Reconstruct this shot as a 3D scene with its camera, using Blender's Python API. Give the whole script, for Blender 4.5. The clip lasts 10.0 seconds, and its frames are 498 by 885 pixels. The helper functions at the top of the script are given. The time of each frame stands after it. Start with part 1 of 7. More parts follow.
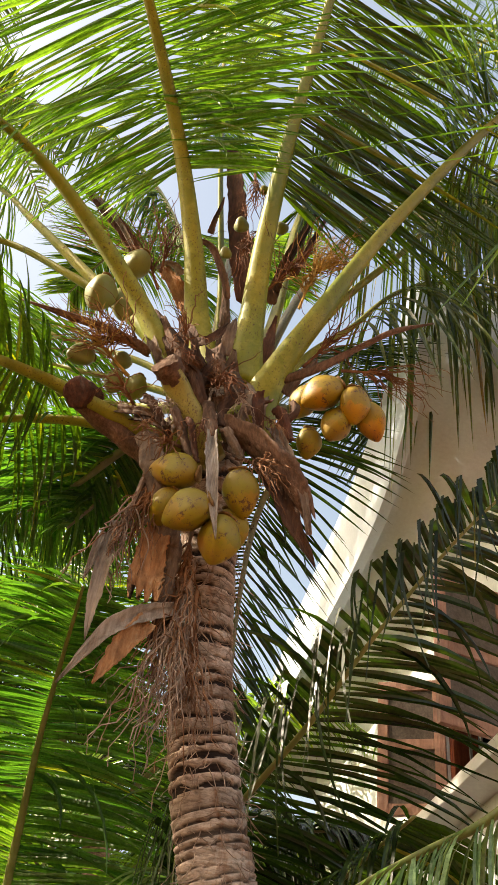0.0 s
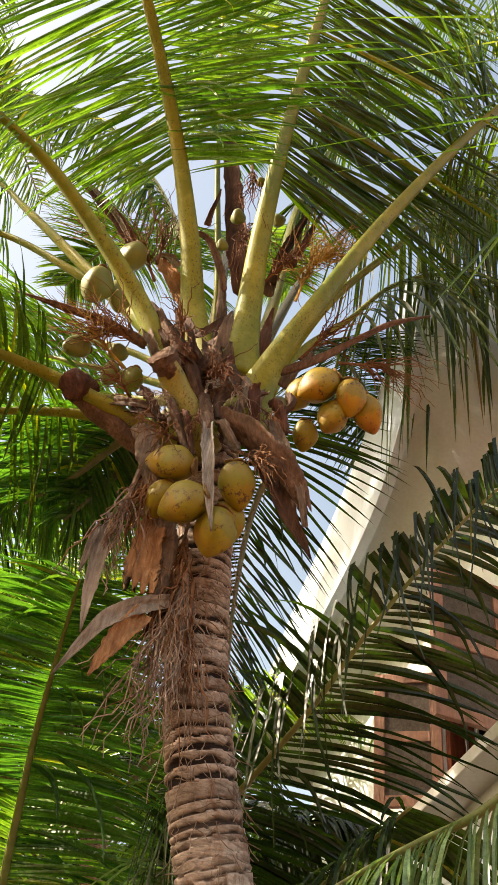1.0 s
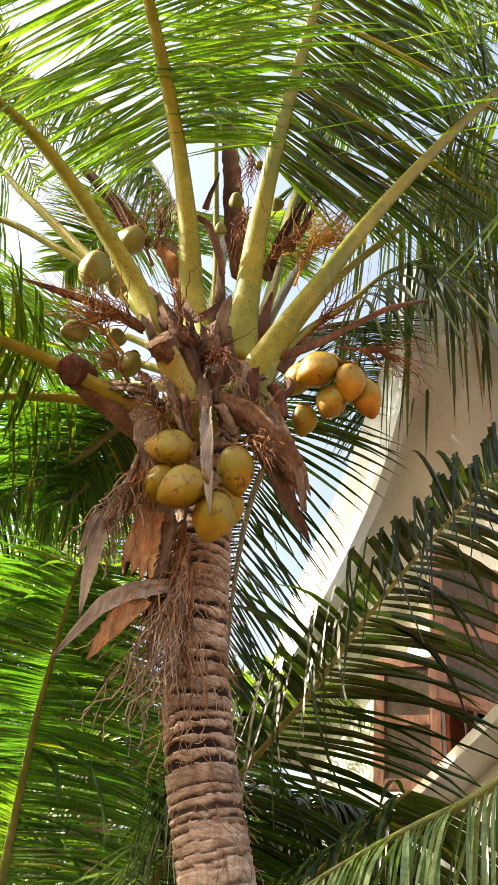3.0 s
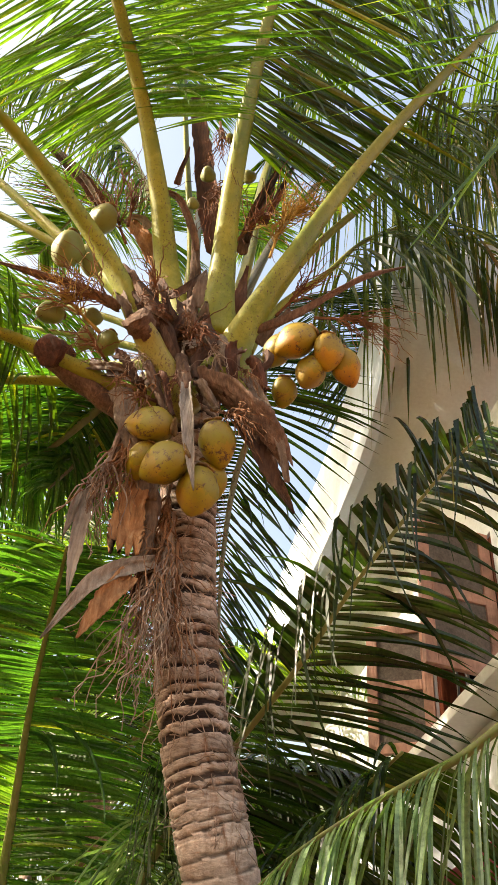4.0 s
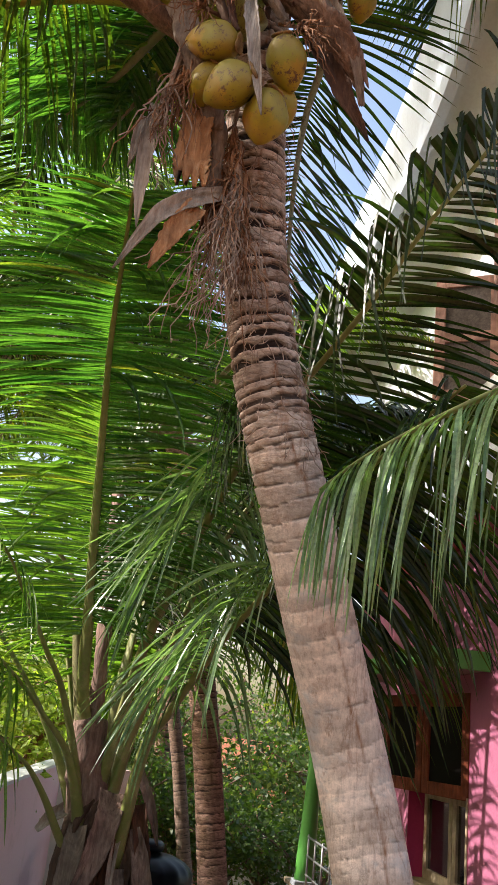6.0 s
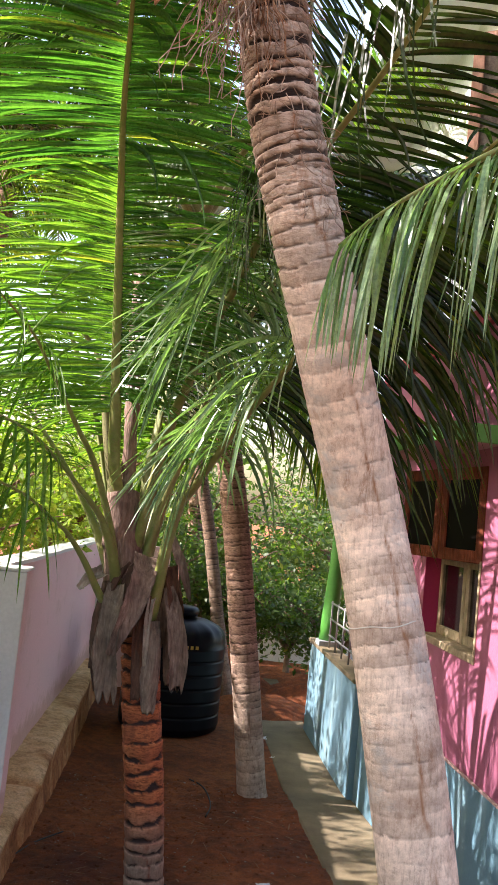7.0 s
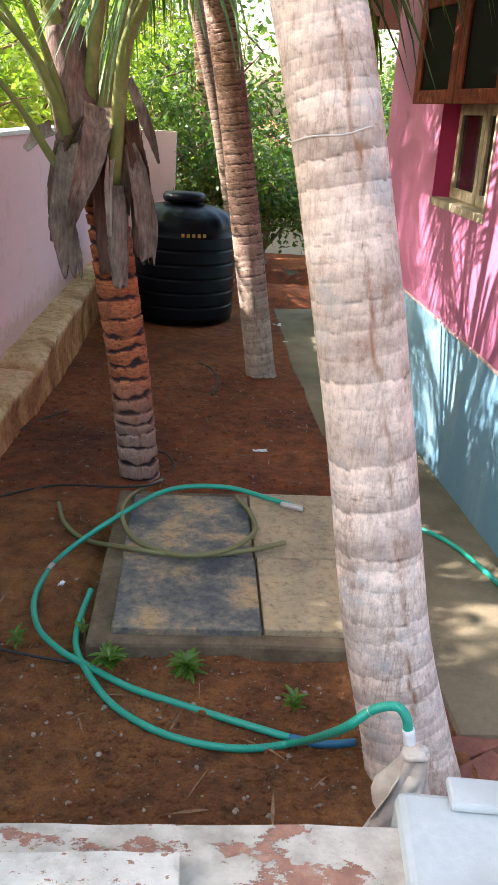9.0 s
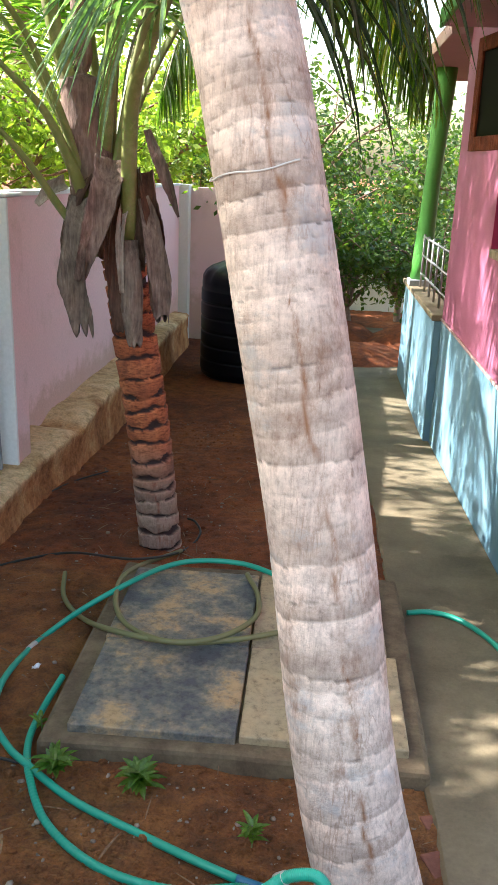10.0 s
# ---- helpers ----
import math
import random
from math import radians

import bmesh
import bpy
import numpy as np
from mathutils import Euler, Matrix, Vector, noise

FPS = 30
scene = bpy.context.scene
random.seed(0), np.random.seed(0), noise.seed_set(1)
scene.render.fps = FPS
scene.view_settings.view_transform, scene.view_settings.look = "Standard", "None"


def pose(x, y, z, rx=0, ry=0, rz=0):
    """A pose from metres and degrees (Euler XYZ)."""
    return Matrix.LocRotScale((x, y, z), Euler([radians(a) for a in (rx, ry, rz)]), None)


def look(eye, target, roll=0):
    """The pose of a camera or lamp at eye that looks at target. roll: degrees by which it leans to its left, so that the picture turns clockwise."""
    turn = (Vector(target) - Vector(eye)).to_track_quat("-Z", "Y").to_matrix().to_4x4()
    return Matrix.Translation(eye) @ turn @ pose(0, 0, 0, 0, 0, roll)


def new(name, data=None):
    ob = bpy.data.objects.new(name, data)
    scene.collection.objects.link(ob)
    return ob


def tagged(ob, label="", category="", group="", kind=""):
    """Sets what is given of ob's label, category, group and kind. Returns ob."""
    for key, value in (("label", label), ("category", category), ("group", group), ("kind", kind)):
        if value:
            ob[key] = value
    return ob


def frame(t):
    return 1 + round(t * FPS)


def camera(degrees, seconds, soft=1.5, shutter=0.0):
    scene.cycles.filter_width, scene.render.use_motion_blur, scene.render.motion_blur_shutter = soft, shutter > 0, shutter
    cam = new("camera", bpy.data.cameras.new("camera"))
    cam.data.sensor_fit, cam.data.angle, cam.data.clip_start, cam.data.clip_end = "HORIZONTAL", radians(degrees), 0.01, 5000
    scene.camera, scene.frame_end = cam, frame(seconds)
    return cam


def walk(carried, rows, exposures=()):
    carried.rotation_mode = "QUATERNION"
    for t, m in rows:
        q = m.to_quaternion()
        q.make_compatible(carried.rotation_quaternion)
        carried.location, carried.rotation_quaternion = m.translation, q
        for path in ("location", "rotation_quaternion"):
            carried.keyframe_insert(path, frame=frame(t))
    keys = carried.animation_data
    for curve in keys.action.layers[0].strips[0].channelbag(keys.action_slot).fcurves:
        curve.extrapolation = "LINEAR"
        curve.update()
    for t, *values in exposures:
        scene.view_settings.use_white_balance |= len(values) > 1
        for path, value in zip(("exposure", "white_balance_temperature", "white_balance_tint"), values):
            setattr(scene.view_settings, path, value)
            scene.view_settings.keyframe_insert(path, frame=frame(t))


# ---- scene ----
cam = camera(32.8, 10.0, 1.15)
METRES, EYE, TILT, LEAN, TURN = 1.7, 2.6, 44.5, -6.5, -12.0
ROWS = [
    (0.0, 0.0, 0.0, 0.0, 0.0, 0.0, -0.0),
    (0.5, 0.0017, -0.0002, -0.001, -0.2, -0.2, 0.11),
    (1.0, 0.0046, 0.0023, -0.0026, -0.13, -0.45, -0.02),
    (1.5, 0.0065, 0.0074, -0.0055, -0.2, -1.29, 0.34),
    (2.0, 0.0061, 0.007, -0.0059, 0.15, -0.54, 0.26),
    (2.5, 0.0044, 0.0077, -0.0054, 0.13, -1.01, -0.43),
    (4.0, 0.0195, 0.0043, -0.0184, -1.14, -2.88, 2.6),
    (4.5, 0.0216, 0.0059, -0.035, -0.82, -7.63, 2.84),
    (5.0, 0.0214, 0.0001, -0.0477, 0.4, -12.51, 0.8),
    (5.5, 0.0185, 0.0003, -0.07, 2.31, -19.17, 2.16),
    (7.0, 0.033, -0.0443, -0.1512, 4.62, -38.22, 5.44),
    (7.5, 0.0533, -0.0488, -0.1961, 4.38, -48.64, 5.91),
    (8.0, 0.0748, -0.0386, -0.2561, 5.54, -54.12, 5.83),
    (8.5, 0.1091, 0.0238, -0.4014, 7.28, -63.22, 6.5),
    (9.0, 0.1889, 0.0658, -0.5131, 4.57, -64.44, 8.81),
    (9.5, 0.3314, 0.1393, -0.6065, 7.05, -61.12, 14.46),
    (10.0, 0.4184, 0.2387, -0.7496, 9.29, -59.74, 14.65),
]
EXPOSURES = [(0.0, 1.12, 7900, 13), (1.5, 1.12, 7900, 13), (2.0, 1.42, 7800, 13), (2.5, 1.53, 7800, 13), (4.0, 1.4, 7700, 13), (4.5, 1.16, 7450, 13), (5.5, 1.06, 6550, 14), (7.0, 1.75, 6400, 18), (7.5, 2.27, 6600, 20), (8.0, 2.2, 6400, 28), (8.5, 2.15, 6500, 20), (9.0, 2.33, 6050, 14), (9.5, 2.33, 5950, 17), (10.0, 2.34, 6000, 9)]
walk(cam, [(t, pose(0, 0, EYE, TILT, LEAN, TURN) @ pose(METRES * x, METRES * y, METRES * z, 90 + pitch, roll, yaw)) for t, x, y, z, yaw, pitch, roll in ROWS], EXPOSURES)

# ---- light: afternoon sun from over the compound wall, clear sky ----
SUN_ELEV = 37.5
world = bpy.data.worlds.new("sky")
scene.world = world
world.use_nodes = True
wn = world.node_tree.nodes
wl = world.node_tree.links
sky = wn.new("ShaderNodeTexSky")
sky.sky_type = "NISHITA"
sky.sun_disc = False
sky.sun_elevation = radians(SUN_ELEV)
sky.sun_rotation = radians(-90)
sky.ozone_density = 0.3
sky.air_density = 1.6
sky.dust_density = 4.0
background = wn["Background"]
background.inputs["Strength"].default_value = 0.15
wl.new(sky.outputs["Color"], background.inputs["Color"])
sun_data = bpy.data.lights.new("sun", "SUN")
sun_data.energy = 5.0
sun_data.angle = radians(0.6)
sun_data.color = (1.0, 0.94, 0.84)
sun = new("sun", sun_data)
sun.matrix_world = look((-math.cos(radians(SUN_ELEV)) * 30, 0.0, math.sin(radians(SUN_ELEV)) * 30), (0, 0, 0))


# ---- materials ----
def material(name, base, rough=0.7, metal=0.0):
    m = bpy.data.materials.new(name)
    m.use_nodes = True
    b = m.node_tree.nodes["Principled BSDF"]
    b.inputs["Base Color"].default_value = (*base, 1)
    b.inputs["Roughness"].default_value = rough
    b.inputs["Metallic"].default_value = metal
    return m


def node(m, kind, **vals):
    n = m.node_tree.nodes.new(kind)
    for k, v in vals.items():
        n.inputs[k.replace("_", " ")].default_value = v
    return n


def coords(m, scale=(1, 1, 1), kind="Object"):
    tc = m.node_tree.nodes.new("ShaderNodeTexCoord")
    mp = m.node_tree.nodes.new("ShaderNodeMapping")
    mp.inputs["Scale"].default_value = scale
    m.node_tree.links.new(tc.outputs[kind], mp.inputs["Vector"])
    return mp.outputs["Vector"]


def ramp(m, fac, stops):
    r = m.node_tree.nodes.new("ShaderNodeValToRGB")
    e = r.color_ramp.elements
    while len(e) < len(stops):
        e.new(0.5)
    for el, (pos, col) in zip(e, stops):
        el.position = pos
        el.color = (*col, 1)
    m.node_tree.links.new(fac, r.inputs["Fac"])
    return r.outputs["Color"]


def noise_tex(m, vec, scale, detail=6.0, rough=0.6):
    n = node(m, "ShaderNodeTexNoise", Scale=scale, Detail=detail, Roughness=rough)
    m.node_tree.links.new(vec, n.inputs["Vector"])
    return n.outputs["Fac"]


def mixed(m, fac, a, b, blend="MIX"):
    x = m.node_tree.nodes.new("ShaderNodeMix")
    x.data_type = "RGBA"
    x.blend_type = blend
    for sock, v in ((x.inputs[0], fac), (x.inputs[6], a), (x.inputs[7], b)):
        if isinstance(v, (int, float)):
            sock.default_value = v
        elif isinstance(v, tuple):
            sock.default_value = (*v, 1)
        else:
            m.node_tree.links.new(v, sock)
    return x.outputs[2]


def set_in(m, name, out):
    m.node_tree.links.new(out, m.node_tree.nodes["Principled BSDF"].inputs[name])


def bump(m, height, strength=0.4, distance=0.01):
    b = node(m, "ShaderNodeBump", Strength=strength, Distance=distance)
    m.node_tree.links.new(height, b.inputs["Height"])
    set_in(m, "Normal", b.outputs["Normal"])


def threshold(m, fac, lo, hi):
    return ramp(m, fac, [(lo, (0, 0, 0)), (hi, (1, 1, 1))])


def painted(name, base, dirt, rough=0.75, amount=0.5, scale=3.0, streak=(1, 1, 0.25)):
    """Painted plaster: two scales of stain, faint trowel relief."""
    m = material(name, base, rough)
    v = coords(m)
    big = noise_tex(m, coords(m, streak), scale, 5)
    fine = noise_tex(m, v, 40.0, 6)
    c = mixed(m, threshold(m, big, 0.45, 0.8), base, dirt)
    c2 = mixed(m, amount, base, c)
    c3 = mixed(m, 0.25, c2, ramp(m, fine, [(0.3, (0.55, 0.55, 0.55)), (0.7, (1, 1, 1))]), "MULTIPLY")
    set_in(m, "Base Color", c3)
    bump(m, fine, 0.25, 0.01)
    return m


def muddy_wall_material(name, base, dirt, mud, hi=0.75, lo=0.1, much=0.45):
    """Painted plaster with patchy mud splashes low down and a few long rain streaks."""
    m = material(name, base, 0.85)
    v = coords(m)
    blotch = noise_tex(m, v, 2.6, 8, 0.7)
    c = mixed(m, threshold(m, blotch, 0.55, 0.85), base, dirt)
    streak = threshold(m, noise_tex(m, coords(m, (7, 7, 0.5)), 1.0, 6, 0.7), 0.6, 0.75)
    c = mixed(m, mixed(m, 1.0, streak, (0.4, 0.4, 0.4), "MULTIPLY"), c, dirt)
    sep = m.node_tree.nodes.new("ShaderNodeSeparateXYZ")
    m.node_tree.links.new(v, sep.inputs[0])
    mr = node(m, "ShaderNodeMapRange")
    mr.inputs["From Min"].default_value = hi
    mr.inputs["From Max"].default_value = lo
    m.node_tree.links.new(sep.outputs["Z"], mr.inputs["Value"])
    splash = threshold(m, mixed(m, 0.5, mr.outputs["Result"], noise_tex(m, v, 6.0, 9, 0.75)), 0.5, 0.62)
    c = mixed(m, mixed(m, 1.0, splash, (much, much, much), "MULTIPLY"), c, mud)
    fine = noise_tex(m, v, 60.0, 7, 0.7)
    c = mixed(m, 0.35, c, ramp(m, fine, [(0.3, (0.5, 0.5, 0.5)), (0.7, (1.05, 1.05, 1.05))]), "MULTIPLY")
    set_in(m, "Base Color", c)
    bump(m, fine, 0.35, 0.01)
    return m


def ground_material():
    m = material("red_soil", (0.2, 0.085, 0.045), 0.95)
    v = coords(m)
    big = noise_tex(m, v, 0.9, 6)
    mid = noise_tex(m, v, 9.0, 8, 0.7)
    fine = noise_tex(m, v, 90.0, 5, 0.7)
    c = ramp(m, big, [(0.3, (0.15, 0.046, 0.01)), (0.5, (0.3, 0.113, 0.027)), (0.75, (0.45, 0.207, 0.066))])
    c = mixed(m, 0.7, c, ramp(m, mid, [(0.34, (0.34, 0.31, 0.28)), (0.62, (1.35, 1.27, 1.15))]), "MULTIPLY")
    c = mixed(m, 0.6, c, ramp(m, fine, [(0.32, (0.4, 0.38, 0.35)), (0.5, (1, 1, 1)), (0.7, (1.3, 1.25, 1.2))]), "MULTIPLY")
    sep = m.node_tree.nodes.new("ShaderNodeSeparateXYZ")
    m.node_tree.links.new(v, sep.inputs[0])
    reach = node(m, "ShaderNodeMapRange")
    reach.inputs["From Min"].default_value = 4.7
    reach.inputs["From Max"].default_value = 5.7
    m.node_tree.links.new(sep.outputs["Y"], reach.inputs["Value"])
    # soil turns darker and deeper red beyond about y = 5
    deep_red = threshold(m, mixed(m, 0.4, reach.outputs["Result"], noise_tex(m, v, 3.0, 6, 0.7)), 0.42, 0.58)
    c = mixed(m, deep_red, c, mixed(m, 1.0, c, (0.84, 0.6, 0.5), "MULTIPLY"))
    vor = node(m, "ShaderNodeTexVoronoi", Scale=38.0)
    m.node_tree.links.new(v, vor.inputs["Vector"])
    speck = ramp(m, vor.outputs["Distance"], [(0.1, (1, 1, 1)), (0.16, (0, 0, 0))])
    pick = threshold(m, noise_tex(m, v, 14.0, 2), 0.58, 0.62)
    both = mixed(m, 1.0, speck, pick, "MULTIPLY")
    c = mixed(m, both, c, (0.42, 0.3, 0.2))
    set_in(m, "Base Color", c)
    h = mixed(m, 0.5, mid, fine)
    bump(m, h, 1.0, 0.07)
    return m


def concrete_material(name, a, b, scale=2.0):
    m = material(name, a, 0.9)
    v = coords(m)
    big = noise_tex(m, v, scale, 7, 0.65)
    fine = noise_tex(m, v, 60.0, 6, 0.7)
    c = ramp(m, big, [(0.35, a), (0.65, b)])
    c = mixed(m, 0.4, c, ramp(m, fine, [(0.3, (0.5, 0.5, 0.5)), (0.7, (1.1, 1.1, 1.1))]), "MULTIPLY")
    set_in(m, "Base Color", c)
    bump(m, fine, 0.5, 0.01)
    return m


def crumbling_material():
    """Earth-stained rubble and plaster, muddy red low down, with the lit top painted in paler."""
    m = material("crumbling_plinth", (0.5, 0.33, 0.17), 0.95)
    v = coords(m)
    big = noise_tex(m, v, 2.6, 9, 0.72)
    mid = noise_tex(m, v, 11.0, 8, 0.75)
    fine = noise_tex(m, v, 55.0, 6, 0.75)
    lit_sandy = ramp(m, big, [(0.36, (0.44, 0.26, 0.12)), (0.5, (0.66, 0.46, 0.25)), (0.66, (0.78, 0.6, 0.37))])
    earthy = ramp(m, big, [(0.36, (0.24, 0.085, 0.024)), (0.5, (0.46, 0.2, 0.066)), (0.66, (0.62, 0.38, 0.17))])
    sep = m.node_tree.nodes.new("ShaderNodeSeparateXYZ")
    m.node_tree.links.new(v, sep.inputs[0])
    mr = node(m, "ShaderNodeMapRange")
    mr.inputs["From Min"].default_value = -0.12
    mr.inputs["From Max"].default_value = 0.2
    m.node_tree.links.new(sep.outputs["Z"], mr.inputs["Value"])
    # height split: light on the ledge is painted as the paler colour
    c = mixed(m, threshold(m, mixed(m, 0.35, mr.outputs["Result"], big), 0.56, 0.7), earthy, lit_sandy)
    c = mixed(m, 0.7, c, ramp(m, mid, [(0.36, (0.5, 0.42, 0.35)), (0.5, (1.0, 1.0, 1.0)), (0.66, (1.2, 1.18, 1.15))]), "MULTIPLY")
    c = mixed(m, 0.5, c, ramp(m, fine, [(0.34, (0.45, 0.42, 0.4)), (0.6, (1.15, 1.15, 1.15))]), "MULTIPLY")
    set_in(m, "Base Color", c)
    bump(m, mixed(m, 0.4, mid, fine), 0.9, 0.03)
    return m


def slab_material(name, stops):
    m = material(name, (0.2, 0.2, 0.2), 0.6)
    v = coords(m)
    info = m.node_tree.nodes.new("ShaderNodeObjectInfo")
    off = m.node_tree.nodes.new("ShaderNodeVectorMath")
    m.node_tree.links.new(v, off.inputs[0])
    m.node_tree.links.new(info.outputs["Random"], off.inputs[1])
    o = off.outputs["Vector"]
    big = noise_tex(m, o, 2.8, 8, 0.72)
    c = ramp(m, big, stops)
    fine = noise_tex(m, v, 26.0, 9, 0.78)
    c = mixed(m, 0.75, c, ramp(m, fine, [(0.34, (0.35, 0.33, 0.3)), (0.5, (1.0, 1.0, 1.0)), (0.7, (1.25, 1.25, 1.25))]), "MULTIPLY")
    set_in(m, "Base Color", c)
    bump(m, fine, 0.3, 0.01)
    return m


def leaf_material(name, dark, light, trans, old=(0.42, 0.34, 0.05), old_at=0.93, rough=0.27, mix=0.45):
    """Palm leaflet: glossy blade that lets sunlight through."""
    m = material(name, dark, rough)
    geo = m.node_tree.nodes.new("ShaderNodeNewGeometry")
    rnd = geo.outputs["Random Per Island"]
    c = ramp(m, rnd, [(0.0, dark), (0.7, light), (old_at, light), (1.0, old)])
    n = noise_tex(m, coords(m), 6.0, 4)
    c = mixed(m, 0.6, c, ramp(m, n, [(0.3, (0.6, 0.62, 0.6)), (0.7, (1.15, 1.15, 1.1))]), "MULTIPLY")
    fleck = noise_tex(m, coords(m), 55.0, 4, 0.7)
    c = mixed(m, 0.55, c, ramp(m, fleck, [(0.34, (0.4, 0.42, 0.4)), (0.5, (1.0, 1.0, 1.0)), (0.68, (1.4, 1.38, 1.3))]), "MULTIPLY")
    set_in(m, "Base Color", c)
    m.node_tree.nodes["Principled BSDF"].inputs["Specular IOR Level"].default_value = 0.6
    tr = m.node_tree.nodes.new("ShaderNodeBsdfTranslucent")
    tc = mixed(m, 1.0, c, trans, "MULTIPLY")
    m.node_tree.links.new(tc, tr.inputs["Color"])
    both = m.node_tree.nodes.new("ShaderNodeMixShader")
    both.inputs[0].default_value = mix
    out = m.node_tree.nodes["Material Output"]
    m.node_tree.links.new(m.node_tree.nodes["Principled BSDF"].outputs[0], both.inputs[1])
    m.node_tree.links.new(tr.outputs[0], both.inputs[2])
    m.node_tree.links.new(both.outputs[0], out.inputs["Surface"])
    return m


def stalk_material(name, a, b, speck, at=0.53):
    m = material(name, a, 0.5)
    v = coords(m)
    c = ramp(m, noise_tex(m, v, 3.0, 4), [(0.35, a), (0.65, b)])
    bloom = threshold(m, noise_tex(m, v, 9.0, 7, 0.75), 0.5, 0.66)
    c = mixed(m, mixed(m, 1.0, bloom, (0.4, 0.4, 0.4), "MULTIPLY"), c, tuple(min(0.6, 1.5 * q + 0.06) for q in b))
    s = threshold(m, noise_tex(m, coords(m, (110, 110, 55)), 1.0, 4, 0.7), at, at + 0.07)
    s2 = threshold(m, noise_tex(m, v, 4.0, 3), 0.38, 0.56)
    c = mixed(m, mixed(m, 1.0, s, s2, "MULTIPLY"), c, speck)
    set_in(m, "Base Color", c)
    bump(m, noise_tex(m, v, 25.0, 5), 0.25, 0.01)
    return m


def fibre_material(name, a, b, c3, scale=(60, 60, 6), rough=0.9):
    """Dry fibrous tissue, streaked along its length."""
    m = material(name, a, rough)
    n1 = noise_tex(m, coords(m, scale), 1.0, 6, 0.7)
    n2 = noise_tex(m, coords(m), 7.0, 5)
    c = ramp(m, n1, [(0.3, a), (0.55, b), (0.75, c3)])
    c = mixed(m, 0.75, c, ramp(m, n2, [(0.34, (0.4, 0.37, 0.35)), (0.66, (1.3, 1.3, 1.3))]), "MULTIPLY")
    set_in(m, "Base Color", c)
    bump(m, n1, 1.0, 0.012)
    return m


def bark_material(name, low_a, low_b, high_a, high_b, crack, z0, z1, stain):
    """Ringed palm bark: pale and smooth low down, rough and ruddy below the crown; the ring gaps are dark and fibrous."""
    m = material(name, low_a, 0.92)
    ring = m.node_tree.nodes.new("ShaderNodeAttribute")
    ring.attribute_name = "gap"
    v = coords(m)
    grain = noise_tex(m, coords(m, (38, 38, 30)), 1.0, 9, 0.78)
    fibre = noise_tex(m, coords(m, (22, 22, 85)), 1.0, 6, 0.7)
    big = noise_tex(m, v, 3.2, 7, 0.7)
    sep = m.node_tree.nodes.new("ShaderNodeSeparateXYZ")
    m.node_tree.links.new(v, sep.inputs[0])
    mr = node(m, "ShaderNodeMapRange")
    mr.inputs["From Min"].default_value = z0
    mr.inputs["From Max"].default_value = z1
    m.node_tree.links.new(sep.outputs["Z"], mr.inputs["Value"])
    high_up = mr.outputs["Result"]
    low = ramp(m, noise_tex(m, coords(m, (6, 6, 9)), 1.0, 8, 0.72), [(0.34, low_a), (0.5, low_b), (0.66, tuple(min(0.9, 1.25 * q) for q in low_b))])
    high = ramp(m, big, [(0.35, high_a), (0.62, high_b)])
    c = mixed(m, high_up, low, high)
    shade = ramp(m, grain, [(0.3, (0.5, 0.45, 0.42)), (0.47, (0.95, 0.94, 0.93)), (0.7, (1.2, 1.2, 1.2))])
    c = mixed(m, 0.8, c, shade, "MULTIPLY")
    strands = ramp(m, fibre, [(0.36, (0.3, 0.24, 0.2)), (0.52, (1.0, 1.0, 1.0)), (0.7, (1.25, 1.22, 1.2))])
    c = mixed(m, mixed(m, high_up, (0.0, 0.0, 0.0), (0.85, 0.85, 0.85)), c, strands, "MULTIPLY")
    grainy = ramp(m, noise_tex(m, coords(m, (95, 95, 11)), 1.0, 7, 0.72), [(0.36, (0.52, 0.46, 0.42)), (0.5, (1.0, 1.0, 1.0)), (0.68, (1.16, 1.15, 1.14))])
    c = mixed(m, mixed(m, high_up, (0.42, 0.42, 0.42), (0.0, 0.0, 0.0)), c, grainy, "MULTIPLY")
    lichen = threshold(m, noise_tex(m, coords(m, (4, 4, 6)), 1.0, 6, 0.7), 0.54, 0.66)
    c = mixed(m, mixed(m, high_up, mixed(m, 1.0, lichen, (0.7, 0.7, 0.7), "MULTIPLY"), (0.0, 0.0, 0.0)), c, tuple(q * f for q, f in zip(low_b, (0.66, 0.8, 0.94))))
    blot = threshold(m, noise_tex(m, coords(m, (9, 9, 5)), 1.0, 7, 0.75), 0.53, 0.68)
    c = mixed(m, mixed(m, 1.0, blot, (0.6, 0.6, 0.6), "MULTIPLY"), c, stain)
    cracks = threshold(m, noise_tex(m, coords(m, (34, 34, 6)), 1.0, 8, 0.7), 0.63, 0.7)
    c = mixed(m, mixed(m, 1.0, cracks, (0.6, 0.6, 0.6), "MULTIPLY"), c, stain)
    line = noise_tex(m, coords(m, (17, 17, 1.7)), 1.0, 7, 0.6)
    fissure = ramp(m, line, [(0.478, (0, 0, 0)), (0.497, (1, 1, 1)), (0.503, (1, 1, 1)), (0.522, (0, 0, 0))])
    some = threshold(m, noise_tex(m, coords(m, (5, 5, 3)), 1.0, 3), 0.5, 0.6)
    fissure = mixed(m, 1.0, fissure, some, "MULTIPLY")
    c = mixed(m, mixed(m, 1.0, fissure, (0.4, 0.4, 0.4), "MULTIPLY"), c, stain)
    tone = m.node_tree.nodes.new("ShaderNodeAttribute")
    tone.attribute_name = "tone"
    c = mixed(m, 1.0, c, ramp(m, tone.outputs["Fac"], [(0.0, (0.62, 0.58, 0.55)), (0.45, (0.94, 0.92, 0.9)), (1.0, (1.3, 1.29, 1.28))]), "MULTIPLY")
